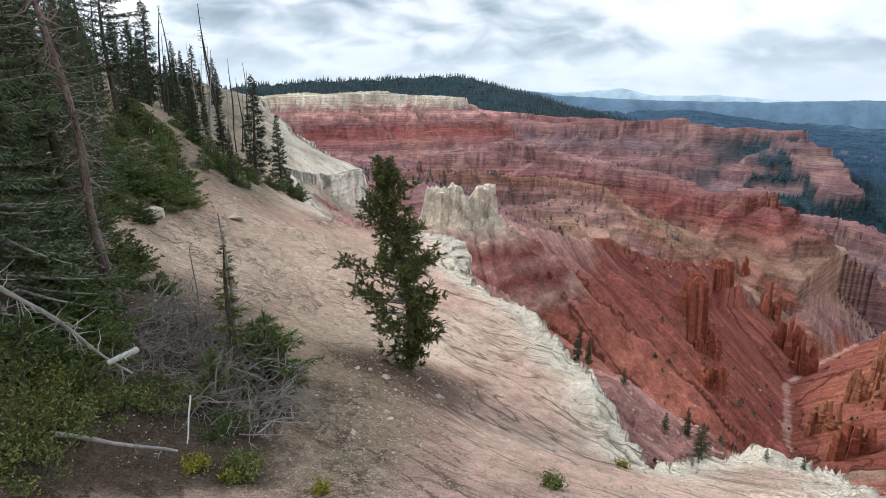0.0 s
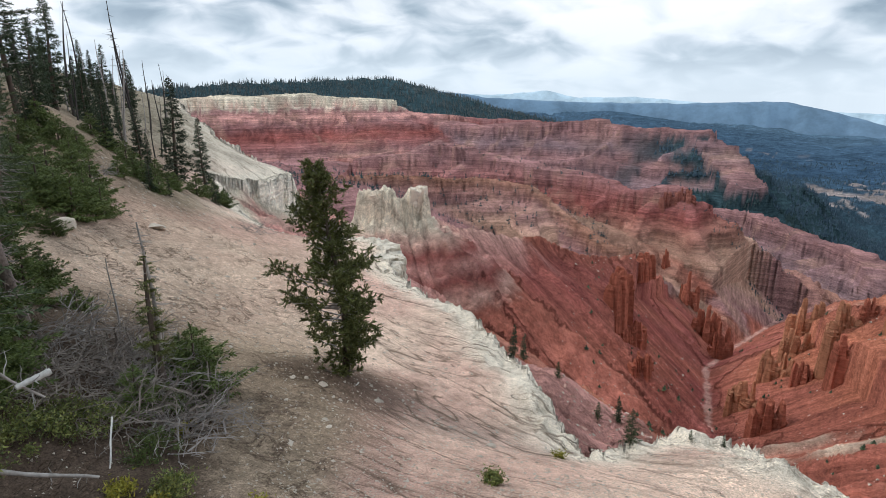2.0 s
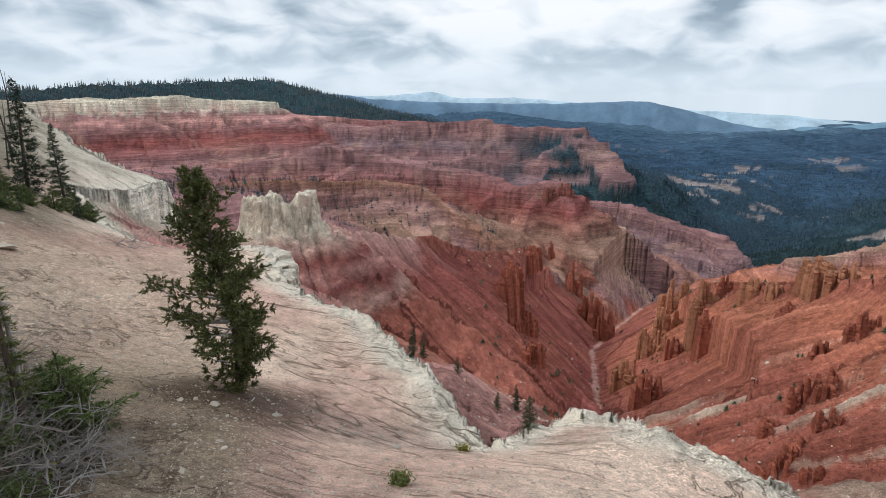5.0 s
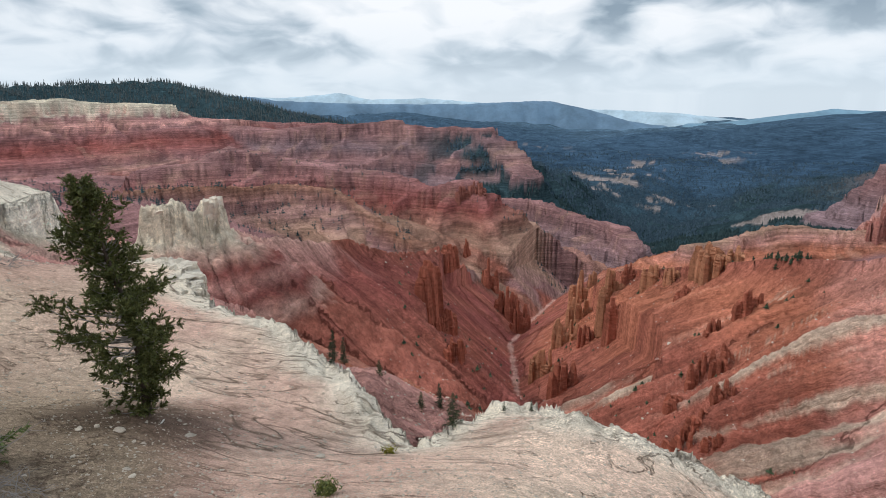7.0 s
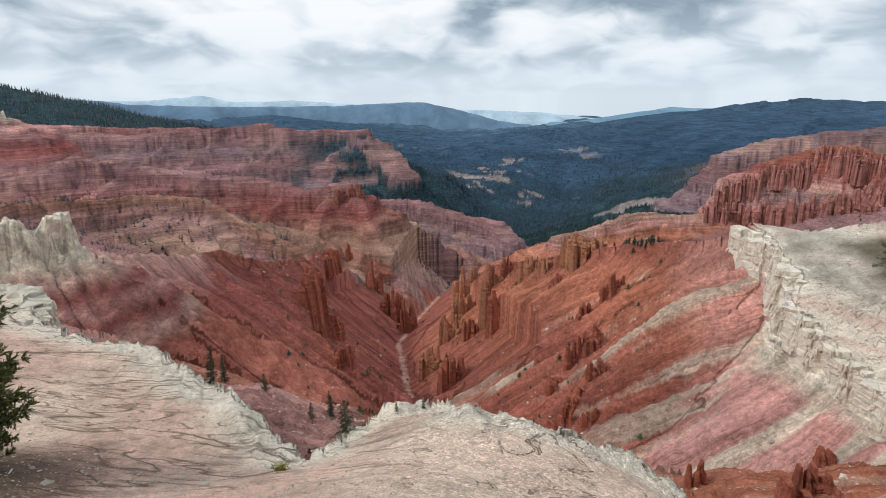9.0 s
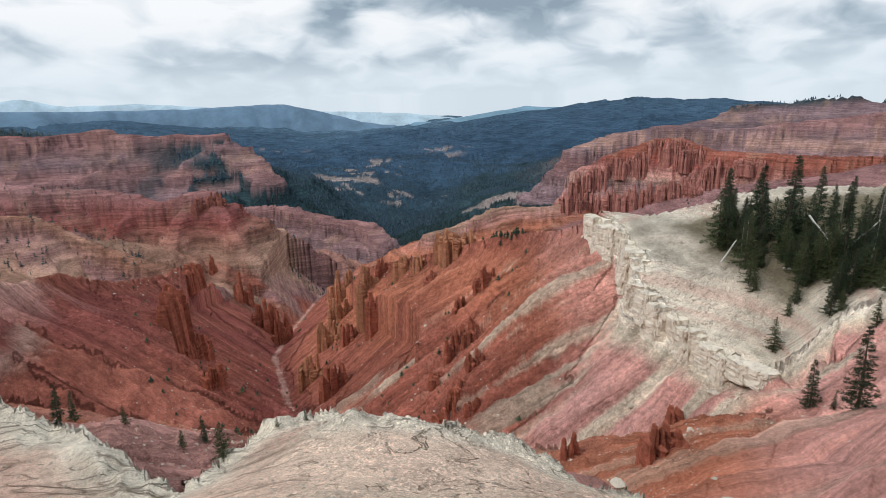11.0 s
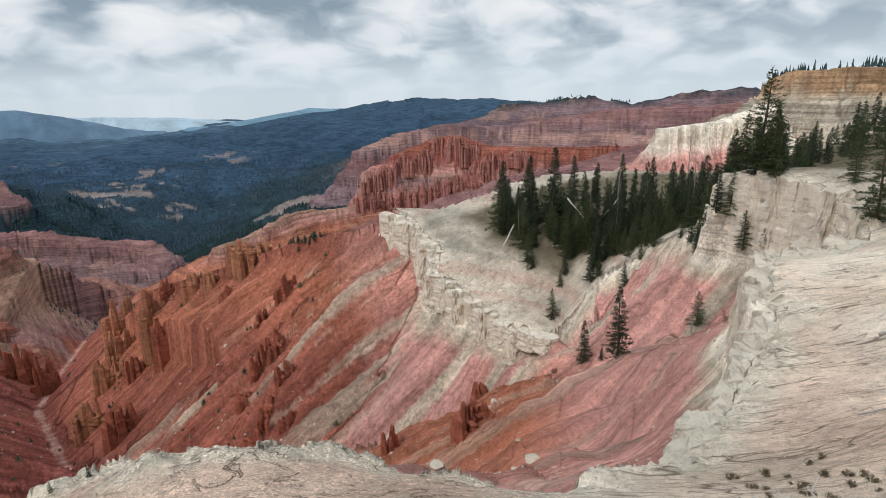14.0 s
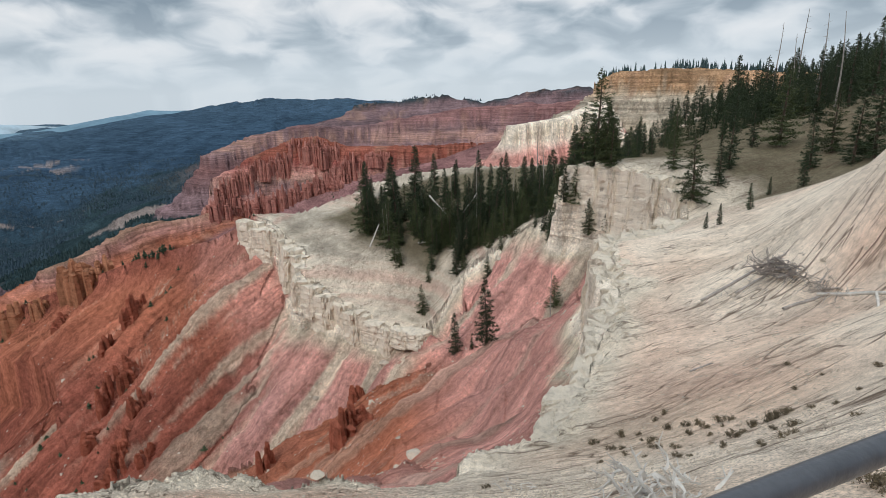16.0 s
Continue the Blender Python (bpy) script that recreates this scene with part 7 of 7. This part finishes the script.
x, y, rng = spread_points(70000, 12, 92, 430, 2300, 31)
z, c, _ = land(x, y)
keep = (c[:, 0] < 0.07) & (fbm(x / 60, y / 60, 3, 61) > -0.25)
x, y = x[keep][:27000], y[keep][:27000]
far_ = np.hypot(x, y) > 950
# second, bluer copy of the far conifer colours: haze painted into the needles
HAZETREE = leaf_material("hazed_far_conifers", (0.026, 0.049, 0.070), (0.048, 0.080, 0.105))
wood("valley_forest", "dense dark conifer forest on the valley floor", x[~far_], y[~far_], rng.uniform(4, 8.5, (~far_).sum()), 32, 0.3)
wood("distant_forest", "conifer forest far down the valley, coloured bluish for haze", x[far_], y[far_], rng.uniform(4, 8.5, far_.sum()), 45, 0.32, mat=HAZETREE)
x, y, rng = spread_points(40000, -24, 40, 300, 1500, 33)
z, c, _ = land(x, y)
keep = (c[:, 0] > 0.07) & (fbm(x / 70, y / 70, 3, 62) + 0.3 * rng.normal(size=len(x)) > 0.26) & ((np.hypot(x, y) > 430) | (np.degrees(np.arctan2(x, y)) < 24))
x, y = x[keep][:4200], y[keep][:4200]
wood("slope_trees", "scattered dark conifers on the red canyon slopes", x, y, rng.uniform(1.2, 3.6, len(x)), 34, 0.32, 4, 6)
x, y, rng = spread_points(30000, -26, 22, 1250, 2150, 35)
z, c, _ = land(x, y)
keep = c[:, 0] < 0.06
x, y = x[keep][:7000], y[keep][:7000]
wood("plateau_forest", "dark conifer forest on the far plateau", x, y, rng.uniform(9, 17, len(x)), 36, 0.13, mat=GREYTREE)
hp = np.array(HILL)
rng = np.random.default_rng(41)
LIGHT = [conifer(8.0, sp, 240 + i, SPRUCE, base=bs, whorls=44, arms=2, droop=0.45, twig=0.5, per=4, size=0.34, wide=0.10, ragged=0.5, lumpy=0.4) for i, (sp, bs) in enumerate(((1.2, 0.05), (0.9, 0.12), (1.7, 0.05), (2.2, 0.1)))]


def thicket(name, label, x, y, h, seed):
    """Many conifers, too many to count, as one mesh: trunks and crowns."""
    rng = np.random.default_rng(seed)
    z = land(x, y)[0]
    g = Geo()
    for px, py, pz, hh in zip(x, y, z, h):
        trunk, crown = LIGHT[int(rng.integers(len(LIGHT)))][:2]
        t = rng.uniform(0, 2 * np.pi)
        c, s_ = math.cos(t), math.sin(t)
        turn = np.array([[c, -s_, 0], [s_, c, 0], [0, 0, 1]]) * hh / 8
        for source in (trunk, crown):
            base = g.n
            for v in source.v:
                g.v.append((v @ turn.T + np.array([px, py, pz - 0.2])).astype(np.float32))
                g.n += len(v)
            g.f.extend(f + base for f in source.f)
    return tagged(new(name, g.mesh(name, SPRUCE)), label, "trees", kind="stuff")


t, f = (len(hp) - 1) * 0.995 * rng.uniform(0, 1, 170) ** 0.8, rng.uniform(0.9, 1.5, 170)
x, y = np.interp(t, range(len(hp)), hp[:, 0]) * f, np.interp(t, range(len(hp)), hp[:, 1]) * f
thicket("hillside_trees", "dark spruces crowding the dry hillside", x, y, rng.uniform(4, 10.5, len(x)), 42)
up = np.array(RIDGES["upper_rim"]["pts"])
rng = np.random.default_rng(37)
t, f = rng.uniform(0, len(up) - 1.01, 1300), rng.uniform(1.005, 1.07, 1300)
x, y = np.interp(t, range(len(up)), up[:, 0]) * f, np.interp(t, range(len(up)), up[:, 1]) * f
wood("rim_forest", "dark conifers along the top of the orange cliff", x, y, rng.uniform(2.5, 5.0, len(x)), 38, 0.17)
# thin row of small trees on the crest of the red spur
CREST = [(143.3, 123.2, -54.0), (139.5, 104.0, -46.6), (130.7, 79.5, -37.9), (127.8, 68.5, -34.9)]
cp = np.array(CREST)
rng = np.random.default_rng(39)
t = rng.uniform(0, 3, 90) ** 0.9
x, y = np.interp(t, range(4), cp[:, 0]) + rng.normal(size=90) * 1.3, np.interp(t, range(4), cp[:, 1]) + rng.normal(size=90) * 1.3
wood("spur_trees", "row of small dark conifers on the red spur", x, y, rng.uniform(0.7, 2.0, 90), 40, 0.4, 6, 8, SPRUCE)

# small green shrubs dotted over the red slopes
x, y, rng = spread_points(900, 22, 84, 70, 330, 43)
keep = ~inside(EDGE, x, y) & (fbm(x / 25, y / 25, 3, 67) > 0.0)
x, y = x[keep], y[keep]
wood("slope_shrubs", "small dark green shrubs dotted over the red slopes", x, y, rng.uniform(0.4, 1.3, len(x)), 44, 0.5, 6, 8, SPRUCE)

# ---------------------------------------------------------------- distant ranges


# distance haze put into the hills' blue base colour and a faint glow
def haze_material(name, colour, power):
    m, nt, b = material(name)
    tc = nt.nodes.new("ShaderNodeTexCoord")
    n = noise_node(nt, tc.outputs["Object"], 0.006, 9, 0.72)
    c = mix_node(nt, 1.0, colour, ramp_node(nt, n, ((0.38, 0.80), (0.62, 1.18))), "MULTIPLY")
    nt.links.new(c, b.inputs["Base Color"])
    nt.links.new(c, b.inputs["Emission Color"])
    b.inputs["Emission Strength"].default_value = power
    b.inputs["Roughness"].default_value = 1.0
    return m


def far_range(name, pts, radius, mat, seed, rough):
    """A range of hills at the edge of sight: crest heights along it, falling away to both sides."""
    p = np.array(pts, float)
    az = np.degrees(np.arctan2(p[:, 0], p[:, 1]))
    a = np.arange(az.min(), az.max(), 0.1)
    crest = np.interp(a, az, p[:, 2]) + rough * fbm(a * 0.9, a * 0, 3, seed)
    ends = smooth(0, 2.5, a - az.min()) * smooth(0, 2.5, az.max() - a)
    k = np.linspace(-1, 1, 15)
    rr = radius + 260 * k[None] + 60 * fbm(a[:, None] * 0.5 + 0 * k[None], 0 * k[None] + 0 * a[:, None], 2, seed + 3)
    zz = -330 + (crest + 330)[:, None] * ends[:, None] * (1 - np.abs(k[None]) ** 1.6) 
    t = np.radians(a)[:, None]
    return tagged(sheet(name, rr * np.sin(t), rr * np.cos(t), zz, False, mat), "", "", kind="structure")


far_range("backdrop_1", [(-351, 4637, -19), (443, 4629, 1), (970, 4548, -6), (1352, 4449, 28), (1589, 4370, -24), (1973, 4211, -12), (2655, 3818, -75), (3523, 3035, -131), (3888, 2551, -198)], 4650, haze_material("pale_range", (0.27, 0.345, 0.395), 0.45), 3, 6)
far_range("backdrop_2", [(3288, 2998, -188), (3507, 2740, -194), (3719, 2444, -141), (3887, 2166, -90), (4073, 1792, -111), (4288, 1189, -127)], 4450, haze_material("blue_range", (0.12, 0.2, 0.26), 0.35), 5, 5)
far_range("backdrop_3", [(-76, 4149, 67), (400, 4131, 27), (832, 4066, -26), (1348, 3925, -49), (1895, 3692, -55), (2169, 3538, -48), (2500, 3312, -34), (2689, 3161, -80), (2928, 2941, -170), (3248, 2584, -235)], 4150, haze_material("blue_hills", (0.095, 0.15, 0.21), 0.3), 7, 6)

# ---------------------------------------------------------------- the rail of the lookout
STEEL = simple_material("painted_steel", (0.060, 0.064, 0.075), 0.3, 30, 0.7, 1.3, 0.15, spec=0.5)
rail = thing("guard_rail", (0, 0, 0), "dark grey steel pipe rail of the lookout", "railing")
g = Geo()
ra, rb = np.array((0.609, -0.306, -0.540)), np.array((0.750, -0.626, -0.540))
way = (rb - ra) / np.linalg.norm(rb - ra)
ends = ra - way * 0.06, rb + way * 1.6
g.tube(np.linspace(*ends, 10), np.full(10, 0.0215), 24)
part("top_rail", g, STEEL, rail, smooth_faces=True)
for e in ends:
    g = Geo()
    foot = ground_z(e[0], e[1])
    g.tube([(e[0], e[1], foot - 0.1), (e[0], e[1], -0.9), (e[0], e[1], -0.54)], [0.02] * 3, 16)
    part("post", g, STEEL, rail, smooth_faces=True)

# ---------------------------------------------------------------- the building on the far rim
WALLPAINT = simple_material("pale_siding", (0.6, 0.58, 0.54), 0.8, 0.5)
ROOFING = simple_material("grey_roof", (0.5, 0.5, 0.5), 0.6, 0.5)
(x, y, z) = (-297, 1255, 7)
house = thing("visitor_building", (x, y, ground_z(x, y)), "small pale building on the far rim", "building", turn=10)
g = Geo()
box = np.array([[sx * 9, sy * 5, sz] for sz in (0, 6) for sx, sy in ((-1, -1), (1, -1), (1, 1), (-1, 1))], float)
g.add(box, [[0, 1, 5, 4], [1, 2, 6, 5], [2, 3, 7, 6], [3, 0, 4, 7], [4, 5, 6, 7]])
part("wall", g, WALLPAINT, house)
g = Geo()
g.add([[-10, -6, 6], [10, -6, 6], [10, 6, 6], [-10, 6, 6], [-10, 0, 10], [10, 0, 10]], [[0, 1, 5, 4], [2, 3, 4, 5], [0, 3, 2, 1]])
g.add([[-10, -6, 6], [-10, 6, 6], [-10, 0, 10], [10, -6, 6], [10, 6, 6], [10, 0, 10]], [[0, 2, 1], [3, 4, 5]])
part("roof", g, ROOFING, house)
